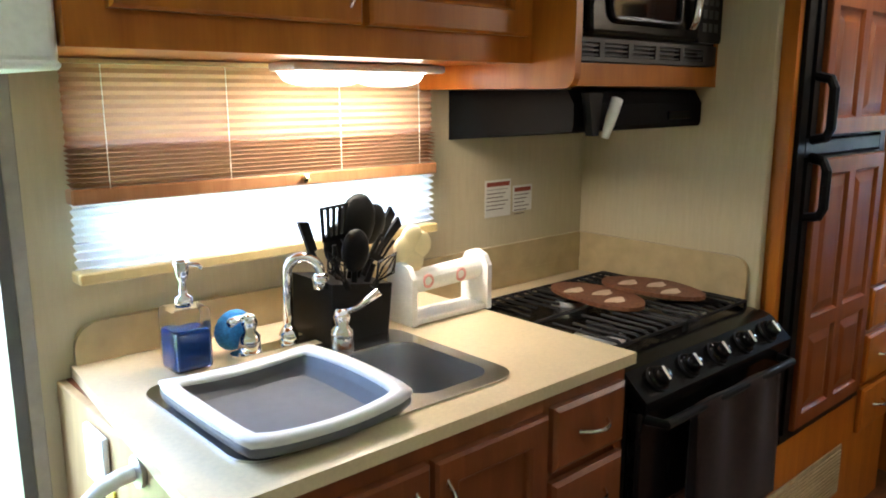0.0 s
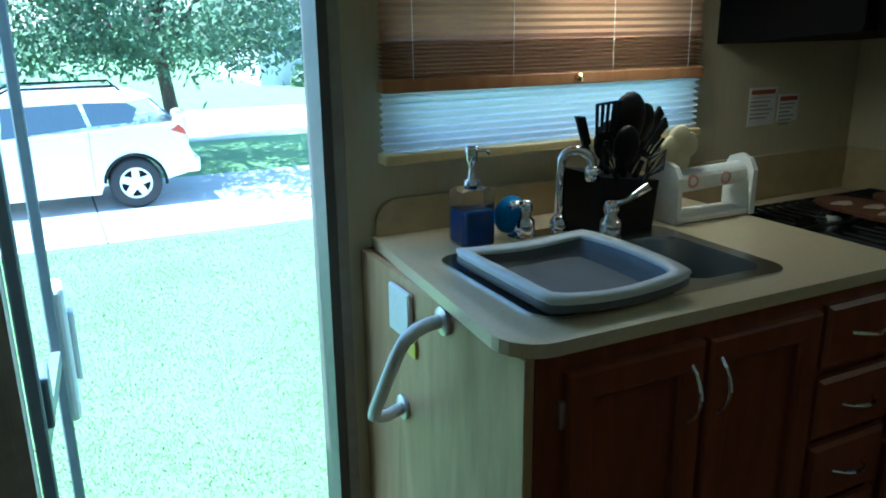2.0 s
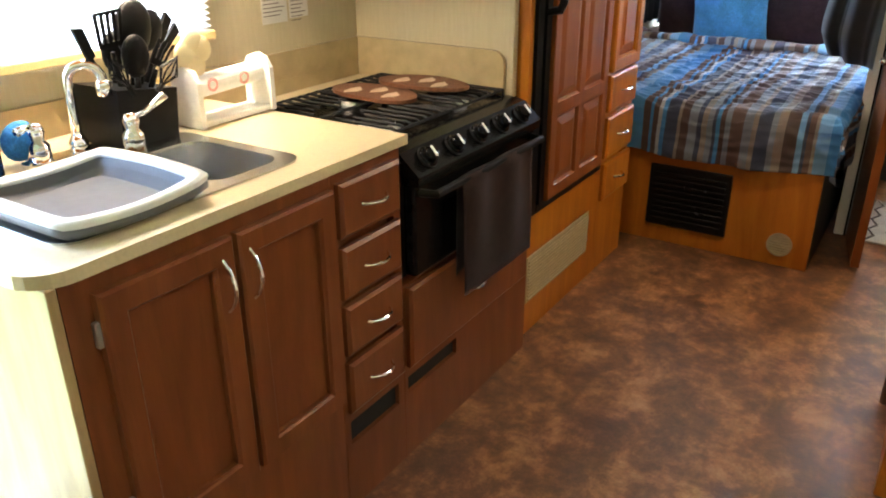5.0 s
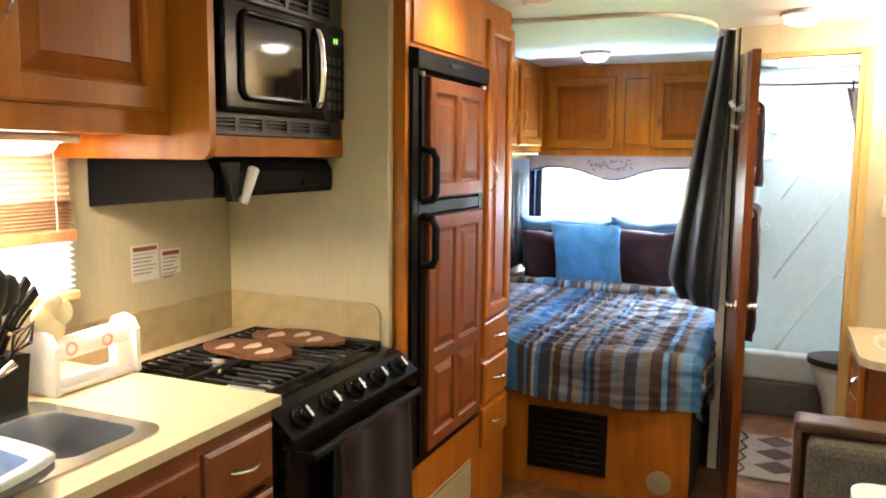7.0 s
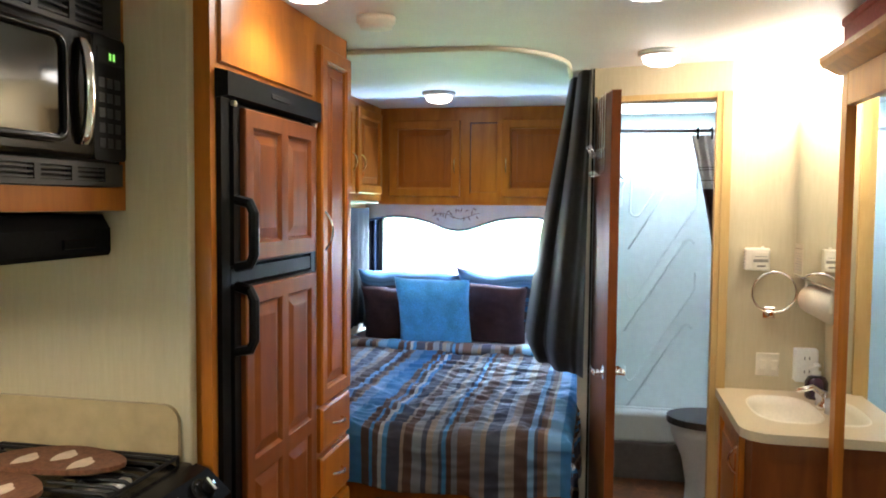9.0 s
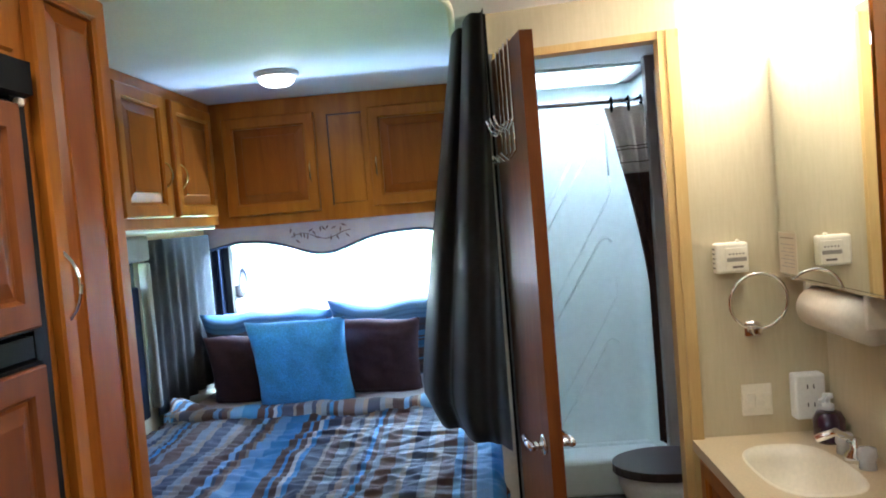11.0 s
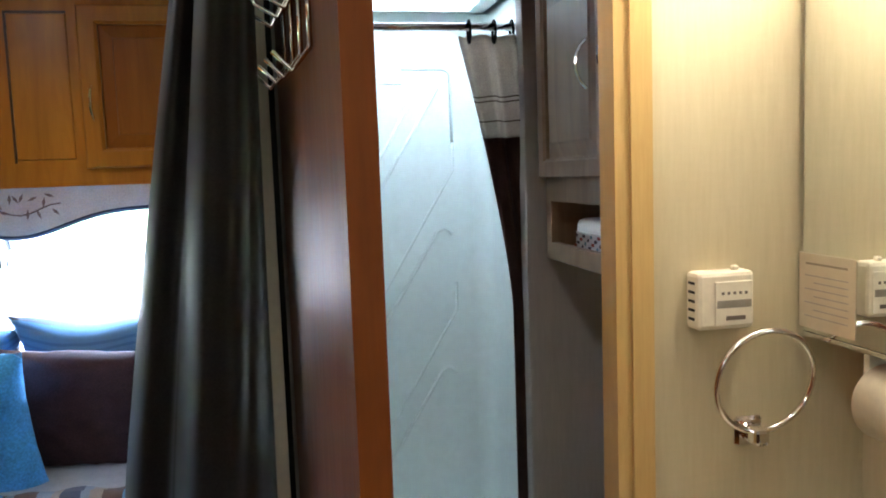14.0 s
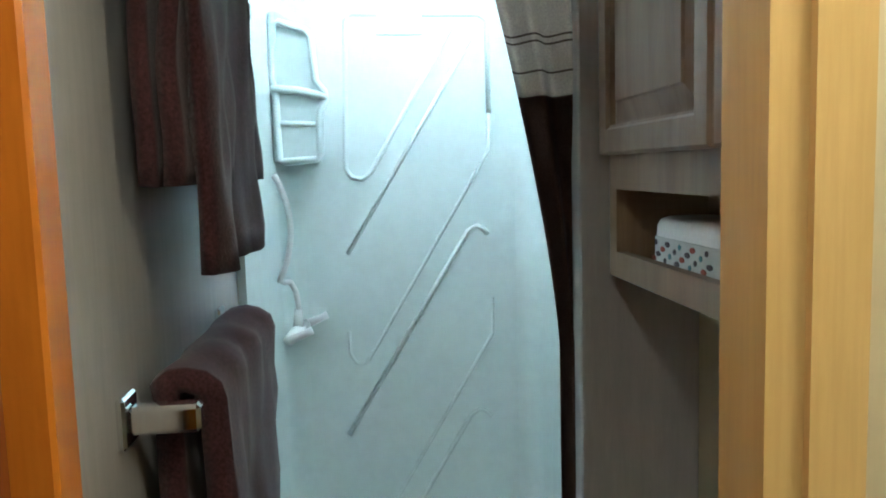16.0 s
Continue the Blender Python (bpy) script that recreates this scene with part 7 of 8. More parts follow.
part("corner_cove", bm, FIBRE, t, smooth=True)
pan = part("pan", cube(SHX - 0.04, 5.885, -0.155, 0.604, 0.0, 0.20, 0.01, 2), simple("grey_step", (0.16, 0.15, 0.145), 0.6, vary=0.1), t, "grey step-up base")
part("pan_lip", cube(SHX - 0.045, SHX + 0.05, -0.10, 0.588, 0.20, 0.36, 0.02, 3), FIBRE, t)
part("pan_ledge", cube(5.862, 5.886, -0.10, 0.588, 0.195, 0.222, 0.008, 3), FIBRE, t)
part("pan_floor", cube(SHX + 0.05, 5.862, -0.10, 0.588, 0.199, 0.206, 0.002), FIBRE, t)
RIBX = 5.8875


def rib(pts, r=0.006):
    part("rib", tube(bmesh.new(), [(RIBX, y, z) for y, z in pts], r, 8), FIBRE, t, smooth=True)


for z in (1.240, 0.730):
    rib([(0.036, z - 0.018), (0.050, z), (0.068, z + 0.006), (0.090, z - 0.006), (0.112, z - 0.040), (0.432, z - 0.556)], 0.0075)
for z in (1.452, 0.949):
    rib([(0.026, z + 0.10), (0.028, z), (0.370, z - 0.560), (0.384, z - 0.573), (0.405, z - 0.568), (0.420, z - 0.540), (0.421, z - 0.48)], 0.0062)
rib([(0.114, 1.788), (0.348, 1.398), (0.372, 1.382), (0.398, 1.388), (0.413, 1.412), (0.400, 1.795), (0.385, 1.812), (0.05, 1.808), (0.028, 1.79), (0.027, 1.55)], 0.0075)
rib([(0.072, 1.743), (0.417, 1.183)], 0.0066)
lab = part("label_plate", cube(5.881, 5.886, 0.199, 0.318, 1.757, 1.822, 0.001), LABEL, t, "pale printed plate")
for k in range(4):
    part("text_bar", cube(5.8803, 5.882, 0.21, 0.308, 1.770 + 0.012 * k, 1.773 + 0.012 * k, 0), simple("faint_ink", (0.5, 0.53, 0.53), 0.7, bump_s=0.0) if k == 0 else WHITE, lab)
bm = bmesh.new()
box(bm, SHX - 0.005, BX - 0.001, -0.155, -0.1, CZ - 0.02, CZ - 0.001)
part("top_trim", bm, FIBRE, t)
t = thing("shower_caddy", (5.80, 0.52, 1.43), "white moulded two-tier caddy on the shower wall", "caddy")
CX0, CX1 = 5.775, 5.8845
part("back", cube(CX0, CX1, 0.568, 0.5875, 1.43, 1.80, 0.008, 2), FIBRE, t)
side = [(0.57, 1.43), (0.475, 1.43), (0.470, 1.56), (0.452, 1.585), (0.452, 1.60), (0.478, 1.625), (0.484, 1.74), (0.496, 1.76), (0.57, 1.80)]
for x in (CX0, CX1 - 0.008):
    bm = bmesh.new()
    prism(bm, side, x, x + 0.008, "x")
    part("side_panel", bm, FIBRE, t)
for z, y in ((1.430, 0.478), (1.590, 0.462)):
    part("shelf", cube(CX0 + 0.008, CX1 - 0.008, y, 0.569, z, z + 0.010, 0.003), FIBRE, t)
face = [(0.572, 1.436), (0.560, 1.432), (0.482, 1.436), (0.470, 1.450), (0.468, 1.555), (0.452, 1.585), (0.455, 1.603), (0.476, 1.628), (0.484, 1.735), (0.496, 1.752), (0.560, 1.772), (0.574, 1.762), (0.585, 1.64), (0.578, 1.615), (0.575, 1.60)]
part("front_frame", tube(bmesh.new(), [(CX0 - 0.004, y, z) for y, z in face], 0.009, 8, True), FIBRE, t, smooth=True)
part("step_bar", tube(bmesh.new(), [(CX0 - 0.006, 0.584, 1.612), (CX0 - 0.010, 0.52, 1.606), (CX0 - 0.006, 0.450, 1.588)], 0.010, 8), FIBRE, t, smooth=True)
part("lower_bar", tube(bmesh.new(), [(CX0 - 0.002, 0.575, 1.528), (CX0 - 0.002, 0.480, 1.523)], 0.006, 8), FIBRE, t, smooth=True)
t = thing("shower_hose", (5.78, 0.56, 0.99), "white shower hose looped above a clear mixer valve", "shower fitting")
bm = bmesh.new()
arc = [(5.725 + 0.001 * k, 0.583 - 0.034 * math.sin(math.pi * k / 12) ** 0.8, 1.40 - 0.262 * k / 12) for k in range(13)]
tube(bm, arc + [(5.75, 0.574, 1.132), (5.77, 0.560, 1.130), (5.785, 0.550, 1.105), (5.795, 0.545, 1.07), (5.797, 0.545, 1.04)], 0.0075, 8)
part("hose", bm, WHITE, t, smooth=True)
bm = bmesh.new()
tube(bm, [(5.797, 0.545, 1.055), (5.797, 0.547, 1.01)], [0.010, 0.014], 12)
tube(bm, [(5.72, 0.565, 0.990), (5.797, 0.548, 0.996), (5.87, 0.535, 1.0)], [0.015, 0.019, 0.015], 12)
part("mixer", bm, simple("clear_acrylic", (0.72, 0.76, 0.76), 0.15, vary=0.03, bump_s=0.0, coat=0.5), t, smooth=True)
for x, y, z in ((5.72, 0.565, 0.990), (5.87, 0.535, 1.0)):
    bm = tube(bmesh.new(), [(x, y, z), (x - 0.002, y - 0.045, z + 0.018), (x - 0.002, y - 0.058, z + 0.024)], [0.012, 0.009, 0.011], 10)
    part("tap_lever", bm, ALLOY, t, smooth=True)
t = thing("shower_rail", (SHX, 0.2, 1.83), "chrome shower curtain rail", "curtain rail")
part("rod", tube(bmesh.new(), [(SHX, -0.098, 1.835), (SHX, 0.586, 1.835)], 0.011, 12), CHROME, t, smooth=True)
SC_W = fabric("ivory_curtain_band", (0.55, 0.50, 0.43), 250, 0.15, 0.1)
SC_B = fabric("brown_shower_curtain", (0.13, 0.078, 0.062), 250, 0.2, 0.1)
t = thing("shower_curtain", (SHX, 0.02, 0.38), "brown shower curtain with an ivory printed top band, drawn aside", "shower curtain")


def sc(z0, z1):
    def f(u, v):
        z = z0 + (z1 - z0) * v
        k = min(1.0, max(0.0, (z - 1.05) / 0.75))
        left = -0.005 + 0.135 * k ** 1.35
        y = -0.075 + (left + 0.075) * u
        return (SHX - 0.005 + 0.022 * math.sin(u * 16) + 0.01 * u, y, z)
    return f


for z0, z1, m, nm in ((1.535, 1.812, SC_W, "top_band"), (0.40, 1.535, SC_B, "drop")):
    bm = bmesh.new()
    sheet(bm, 50, 24, sc(z0, z1))
    bmesh.ops.solidify(bm, geom=bm.faces[:], thickness=0.002)
    pp = part(nm, bm, m, t, smooth=True)
    if nm == "top_band":
        for zz in (1.578, 1.632, 1.645):
            g2 = sc(zz, zz + 0.004)
            bm = bmesh.new()
            sheet(bm, 50, 1, lambda u, v: (g2(u, v)[0] - 0.003, g2(u, v)[1], g2(u, v)[2]))
            bmesh.ops.solidify(bm, geom=bm.faces[:], thickness=0.001)
            part("stripe", bm, VINE, pp)
for y in (0.10, 0.03, -0.02):
    bm = tube(bmesh.new(), [(SHX + 0.017 * math.cos(a), y, 1.822 + 0.03 * math.sin(a)) for a in [k * math.tau / 14 for k in range(14)]], 0.004, 6, True)
    part("ring", bm, BLACK_MATT, t, "black plastic ring")
sk = thing("skylight", (5.57, 0.22, CZ), "white-framed skylight over the shower letting daylight in", "skylight", kind="structure")
bm = bmesh.new()
for q in ((SKX0, SKX0 + 0.02, SKY0, SKY1), (SKX1 - 0.02, SKX1, SKY0, SKY1), (SKX0 + 0.02, SKX1 - 0.02, SKY0, SKY0 + 0.02), (SKX0 + 0.02, SKX1 - 0.02, SKY1 - 0.02, SKY1)):
    box(bm, *q, CZ - 0.012, CZ + 0.14)
part("curb", bm, FIBRE, sk)
p = part("dome", cube(SKX0 - 0.02, SKX1 + 0.02, SKY0 - 0.02, SKY1 + 0.02, CZ + 0.141, CZ + 0.15, 0.003), cloth_light("milky_dome", (0.74, 0.745, 0.74), 0.72), sk)

# bathroom cabinet, toilet, towels
F = facing("+y", -0.076)
cab = thing("bathroom_cabinet", (4.83, -0.17, 1.2), "washed-oak bathroom wall cabinet with an open shelf below its door", "cabinet")
bm = bmesh.new()
box(bm, 4.50, 5.157, RY + 0.001, -0.096, 1.42, CZ - 0.002)
box(bm, 4.50, 5.157, RY + 0.001, -0.096, 1.206, 1.232)
box(bm, 5.137, 5.157, RY + 0.001, -0.096, 1.232, 1.42)
box(bm, 4.50, 4.52, RY + 0.001, -0.096, 1.232, 1.42)
box(bm, 4.52, 5.137, RY + 0.001, RY + 0.012, 1.232, 1.42)
part("body", bm, WOOD_GREY, cab)
bm = bmesh.new()
for u0, u1, v0, v1 in ((4.50, 5.157, 1.36, 1.42), (4.50, 5.157, 1.205, 1.25), (5.12, 5.157, 1.25, 1.36), (4.50, 4.54, 1.25, 1.36), (4.5, 5.157, 1.42, CZ - 0.002)):
    slab(bm, F, u0, u1, v0, v1, -0.019, 0.0)
part("face_frame", bm, WOOD_GREY, cab)
for u0, u1, hu in ((4.705, 5.155, 4.805), (4.51, 4.695, 4.675)):
    d = panel_door(F, u0, u1, 1.42, 1.93, cab, WOOD_GREY, WOOD_GREY, frame_w=0.05)
    part("handle", pull(F, hu, 1.672, 0.105), CHROME, d, "curved chrome pull")
TISSUE = simple("printed_box", (0.62, 0.63, 0.60), 0.6, vary=0.1, bump_s=0.0)
t = thing("tissue_box", (4.93, -0.16, 1.232), "white and blue flower-patterned tissue pack on the open shelf", "tissue box")
bm = bmesh.new()
prism(bm, rounded(4.78, 5.045, -0.215, -0.108, 0.03, 5), 1.2325, 1.285)
part("pack", bm, TISSUE, t)
bm = bmesh.new()
rings = [[bm.verts.new((4.9125 + (x - 4.9125) * k, -0.1615 + (y + 0.1615) * k, z)) for x, y in rounded(4.782, 5.043, -0.213, -0.110, 0.03, 5)] for k, z in ((1.0, 1.2855), (0.99, 1.302), (0.93, 1.313), (0.80, 1.318))]
for A, B in zip(rings, rings[1:]):
    for k in range(len(A)):
        bm.faces.new((A[k], A[(k + 1) % len(A)], B[(k + 1) % len(A)], B[k]))
bm.faces.new(rings[-1])
part("lid", bm, WHITE, t, "plain white rounded lid", smooth=True)
TEAL = simple("teal_print", (0.10, 0.26, 0.30), 0.6, bump_s=0.0)
DARKP = simple("dark_print", (0.06, 0.04, 0.05), 0.6, bump_s=0.0)
for k in range(24):
    x, z = 4.805 + 0.0095 * k, 1.240 + 0.009 * ((k * 2) % 5)
    bm = bmesh.new()
    prism(bm, [(x + 0.006 * math.cos(a) * (1.5 if k % 2 else 0.8), z + 0.0045 * math.sin(a)) for a in [q * math.tau / 7 + k for q in range(7)]], -0.1085, -0.1065, "y")
    part("flower", bm, (TEAL, DARKP, DARKP, RED_INK)[k % 4], t)
t = thing("toilet", (4.95, 0.02, 0), "white plastic toilet with a dark brown lid", "toilet")
bm = bmesh.new()
rings = []
for s, z in ((0.62, 0.0), (0.60, 0.10), (0.7, 0.22), (0.95, 0.34), (1.0, 0.395)):
    rings.append([bm.verts.new((4.95 + 0.15 * s * math.cos(a), 0.03 + 0.20 * s * math.sin(a), z)) for a in [k * math.tau / 24 for k in range(24)]])
for A, B in zip(rings, rings[1:]):
    for k in range(24):
        bm.faces.new((A[k], A[(k + 1) % 24], B[(k + 1) % 24], B[k]))
bm.faces.new(rings[-1])
part("bowl", bm, WHITE, t, smooth=True)
bm = bmesh.new()
prism(bm, [(4.95 + 0.165 * math.cos(a), 0.03 + 0.215 * math.sin(a)) for a in [k * math.tau / 28 for k in range(28)]], 0.398, 0.43)
part("lid", bm, simple("dark_brown_lid", (0.035, 0.025, 0.022), 0.35, bump_s=0.0), t, "dark brown seat lid")
part("tank", cube(4.82, 5.08, RY + 0.002, -0.14, 0.30, 0.52, 0.02, 3), WHITE, t)
for z in (1.655, 1.168):
    t = thing("towel_bar", (4.80, 0.58, z - 0.03), "chrome towel bar with square posts on the bathroom wall", "towel bar", "towel bars")
    part("bar", cube(4.565, 5.05, 0.5445, 0.5595, z - 0.008, z + 0.008, 0.002), CHROME, t)
    for x in (4.562, 5.05):
        part("post", cube(x - 0.012, x + 0.012, 0.527, 0.596, z - 0.014, z + 0.014, 0.004), CHROME, t)
        part("rosette", cube(x - 0.022, x + 0.022, 0.595, 0.604, z - 0.026, z + 0.026, 0.003), CHROME, t)
TERRY = fabric("plum_terry", (0.062, 0.024, 0.027), 260, 0.4, 0.6)


def thick_towel(name, x0, x1, z_top, z_front, z_back, gap, thick, label, seed):
    """A folded bath towel over a bar: an upside-down U section drawn along the bar, with soft folds."""
    yb = 0.552
    sec = []
    nf = 12
    g, o = gap, gap + thick
    for k in range(nf + 1):
        sec.append((-o, z_front + (z_top - z_front) * k / nf))
    for k in range(1, 6):
        a = math.pi * k / 6
        sec.append((-o * math.cos(a), z_top + o * 0.75 * math.sin(a)))
    for k in range(nf + 1):
        sec.append((o * 0.8, z_top - (z_top - z_back) * k / nf))
    for k in range(nf + 1):
        sec.append((g * 0.6, z_back + (z_top - z_back) * k / nf))
    for k in range(1, 4):
        a = math.pi * (1 - k / 4)
        sec.append((-g * math.cos(a), z_top + g * 0.6 * math.sin(a)))
    for k in range(nf + 1):
        sec.append((-g, z_top - (z_top - z_front) * k / nf))
    n, m = len(sec), 26
    bm = bmesh.new()
    rings = []
    for i in range(m + 1):
        u = i / m
        ring = []
        for dy, z in sec:
            drop = max(0.0, z_top - z)
            fold = 0.010 * math.sin(u * 9 + seed + drop * 2.5) * min(1, drop * 5) + 0.010 * noise.noise(Vector((u * 8, z * 9, seed)))
            pinch = 1 - 0.10 * min(1, drop * 3) * (u - 0.5) * 0
            x = x0 + (x1 - x0) * (u * pinch) + 0.012 * math.sin(z * 14 + seed) * (0.3 + drop)
            ring.append(bm.verts.new((x, min(0.600, yb + dy + (fold if dy < 0 else fold * 0.3)), z + 0.006 * noise.noise(Vector((u * 5, dy * 30, seed))))))
        rings.append(ring)
    for P, Q in zip(rings, rings[1:]):
        for k in range(n):
            bm.faces.new((P[k], P[(k + 1) % n], Q[(k + 1) % n], Q[k]))
    bm.faces.new(rings[0][::-1])
    bm.faces.new(rings[-1])
    return solo(name, bm, TERRY, label, "towel", smooth=True)


thick_towel("bath_towel", 4.57, 5.00, 1.66, 1.395, 1.395, 0.010, 0.018, "dark plum terry towel folded over the upper bar", 1)
thick_towel("hand_towel", 4.60, 4.92, 1.680, 1.30, 1.45, 0.024, 0.012, "dark plum hand towel layered over the bath towel", 2.4)
thick_towel("bath_towel", 4.60, 5.00, 1.173, 0.55, 0.60, 0.012, 0.030, "dark plum terry towel folded over the lower bar", 4)
BASE = simple("bath_mat_base", (0.34, 0.31, 0.27), 0.95, vary=0.2, scale=300, bump_s=0.5)
t = thing("bath_mat", (4.53, 0.35, 0.0), "patterned brown and cream woven bath mat on the floor", "mat")
part("weave", cube(4.235, 4.83, 0.16, 0.57, 0.001, 0.012, 0.003), BASE, t)
MATD = simple("bath_mat_dark", (0.10, 0.08, 0.07), 0.95, vary=0.2, scale=300, bump_s=0.5)
for k in range(3):
    x = 4.30 + 0.18 * k
    bm = bmesh.new()
    prism(bm, [(x, 0.365), (x + 0.08, 0.46), (x + 0.16, 0.365), (x + 0.08, 0.27)], 0.0115, 0.0135)
    part("diamond", bm, MATD, t)
for y in (0.175, 0.54):
    part("border", cube(4.24, 4.825, y, y + 0.018, 0.0115, 0.0135, 0), MATD, t)
for k in range(8):
    bm = bmesh.new()
    tube(bm, [(4.24 + 0.073 * k, 0.21 if k % 2 else 0.24, 0.0125), (4.313 + 0.073 * k, 0.24 if k % 2 else 0.21, 0.0125)], 0.006, 4)
    part("zigzag", bm, MATD, t)
    bm = bmesh.new()
    tube(bm, [(4.24 + 0.073 * k, 0.50 if k % 2 else 0.53, 0.0125), (4.313 + 0.073 * k, 0.53 if k % 2 else 0.50, 0.0125)], 0.006, 4)
    part("zigzag", bm, MATD, t)

# ---- vanity ----
F = facing("+y", 0.095)
VZ = 0.745
cab = thing("vanity_cabinet", (3.88, -0.08, 0), "cherry-toned vanity cabinet in the corner by the bathroom", "cabinet")
bm = bmesh.new()
box(bm, 3.60, BW - 0.002, RY + 0.001, 0.093, 0.0, VZ - 0.12)
box(bm, 3.60, BW - 0.002, 0.075, 0.093, VZ - 0.12, VZ - 0.03)
box(bm, 3.60, 3.62, RY + 0.001, 0.075, VZ - 0.12, VZ - 0.03)
part("body", bm, WOOD_RED, cab)
d = panel_door(F, 3.70, 4.16, 0.12, 0.70, cab, WOOD, WOOD_PANEL)
part("handle", pull(F, 3.75, 0.6, 0.09), CHROME, d)
t = thing("washbasin", (3.87, -0.07, VZ - 0.03), "cream vanity top with a rounded corner and moulded basin", "vanity top")
bm = bmesh.new()
out = rounded(3.565, BW - 0.001, RY + 0.001, 0.128, 0.09, 6, (0, 0, 0, 1))
inn = [(3.90 + 0.19 * math.copysign(abs(math.cos(a)) ** 0.7, math.cos(a)), -0.06 + 0.115 * math.copysign(abs(math.sin(a)) ** 0.7, math.sin(a))) for a in [k * math.tau / 32 for k in range(32)]]
a = [bm.verts.new((x, y, VZ)) for x, y in out]
c = [bm.verts.new((x, y, VZ)) for x, y in inn]
ed2 = [bm.edges.new((q[i], q[(i + 1) % len(q)])) for q in (a, c) for i in range(len(q))]
bmesh.ops.triangle_fill(bm, edges=ed2, use_beauty=True)
lo = [bm.verts.new((x, y, VZ - 0.03)) for x, y in out]
for i in range(len(out)):
    bm.faces.new((a[i], a[(i + 1) % len(out)], lo[(i + 1) % len(out)], lo[i]))
part("slab", bm, COUNTER, t)
bm = bmesh.new()
rings = [[bm.verts.new((3.90 + (x - 3.90) * s, -0.06 + (y + 0.06) * s, z)) for x, y in inn] for s, z in ((1.0, VZ), (0.96, VZ + 0.004), (0.9, VZ - 0.03), (0.75, VZ - 0.09), (0.3, VZ - 0.10))]
for A, B in zip(rings, rings[1:]):
    for k in range(32):
        bm.faces.new((A[k], A[(k + 1) % 32], B[(k + 1) % 32], B[k]))
bm.faces.new(rings[-1])
part("basin", bm, CREAM, t, "cream moulded basin", smooth=True)
t = thing("vanity_faucet", (3.95, -0.2, VZ), "small chrome basin faucet", "faucet")
bm = bmesh.new()
lathe(bm, [(0.03, VZ), (0.028, VZ + 0.015), (0.014, VZ + 0.03), (0.014, VZ + 0.055), (0.001, VZ + 0.06)], (3.93, -0.205, 0), 18)
tube(bm, [(3.93, -0.205, VZ + 0.045), (3.93, -0.16, VZ + 0.075), (3.93, -0.11, VZ + 0.06)], 0.010, 10)
part("spout", bm, CHROME, t, smooth=True)
for x in (3.87, 3.99):
    bm = lathe(bmesh.new(), [(0.02, VZ), (0.018, VZ + 0.02), (0.022, VZ + 0.03), (0.020, VZ + 0.05), (0.001, VZ + 0.055)], (x, -0.205, 0), 16)
    part("tap", bm, simple("smoky_acrylic", (0.5, 0.5, 0.52), 0.15, bump_s=0.0), t, smooth=True)
t = thing("hand_soap", (4.09, -0.212, VZ), "plum-coloured hand soap bottle with a white pump", "soap bottle")
bm = lathe(bmesh.new(), [(0.036, VZ), (0.040, VZ + 0.008), (0.040, VZ + 0.062), (0.030, VZ + 0.080), (0.012, VZ + 0.086)], (4.09, -0.212, 0), 24)
part("bottle", bm, simple("plum_soap", (0.03, 0.012, 0.03), 0.15, bump_s=0.0, coat=0.5), t, smooth=True)
bm = lathe(bmesh.new(), [(0.015, VZ + 0.086), (0.015, VZ + 0.100), (0.006, VZ + 0.102), (0.006, VZ + 0.116), (0.014, VZ + 0.118), (0.012, VZ + 0.128), (0.001, VZ + 0.130)], (4.09, -0.212, 0), 16)
tube(bm, [(4.09, -0.212, VZ + 0.123), (4.065, -0.180, VZ + 0.116)], 0.005, 8)
part("pump", bm, WHITE, t, smooth=True)

t = thing("medicine_cabinet", (4.02, -0.21, 1.185), "mirrored medicine cabinet on the wall above the vanity", "mirror cabinet")
part("case", cube(3.635, BW - 0.002, RY + 0.001, -0.156, 1.195, 1.80, 0.002), WOOD_DARK, t)
part("mirror", cube(3.63, BW - 0.012, -0.1555, -0.145, 1.191, 1.80, 0.001), MIRROR, t, "plain mirror door")
part("bottom_strip", cube(3.63, BW - 0.012, -0.156, -0.144, 1.184, 1.1905, 0.001), CHROME, t)
t = thing("notice_card", (4.12, -0.144, 1.2), "cream printed notice stuck to the mirror", "notice")
nc = part("card", cube(4.065, 4.183, -0.1447, -0.1435, 1.198, 1.308, 0), simple("cream_card", (0.60, 0.52, 0.36), 0.6, vary=0.05, bump_s=0.0), t)
part("heading", cube(4.08, 4.168, -0.1436, -0.1430, 1.292, 1.295, 0), simple("brown_ink", (0.30, 0.25, 0.18), 0.8, bump_s=0.0), nc)
for k in range(7):
    part("text_bar", cube(4.078, 4.17 - 0.02 * (k % 2), -0.1436, -0.1430, 1.215 + 0.010 * k, 1.217 + 0.010 * k, 0), simple("grey_ink", (0.42, 0.38, 0.32), 0.8, bump_s=0.0), nc)
t = thing("vanity_light", (4.0, -0.2, 1.83), "white vanity light bar, switched on", "lamp")
part("back_plate", cube(3.78, 4.16, RY + 0.001, RY + 0.03, 1.83, 1.94, 0.006), WHITE, t)
LENS_V = glow("lamp_lens_vanity", (1.0, 0.88, 0.68), 0.8)
bm = tube(bmesh.new(), [(3.80, RY + 0.07, 1.885), (4.14, RY + 0.07, 1.885)], 0.042, 18)
part("diffuser", bm, LENS_V, t, "glowing frosted diffuser", smooth=True)
t = thing("paper_towel_roll", (3.91, -0.19, 1.06), "white paper towel roll hung under the mirror cabinet", "paper towels")
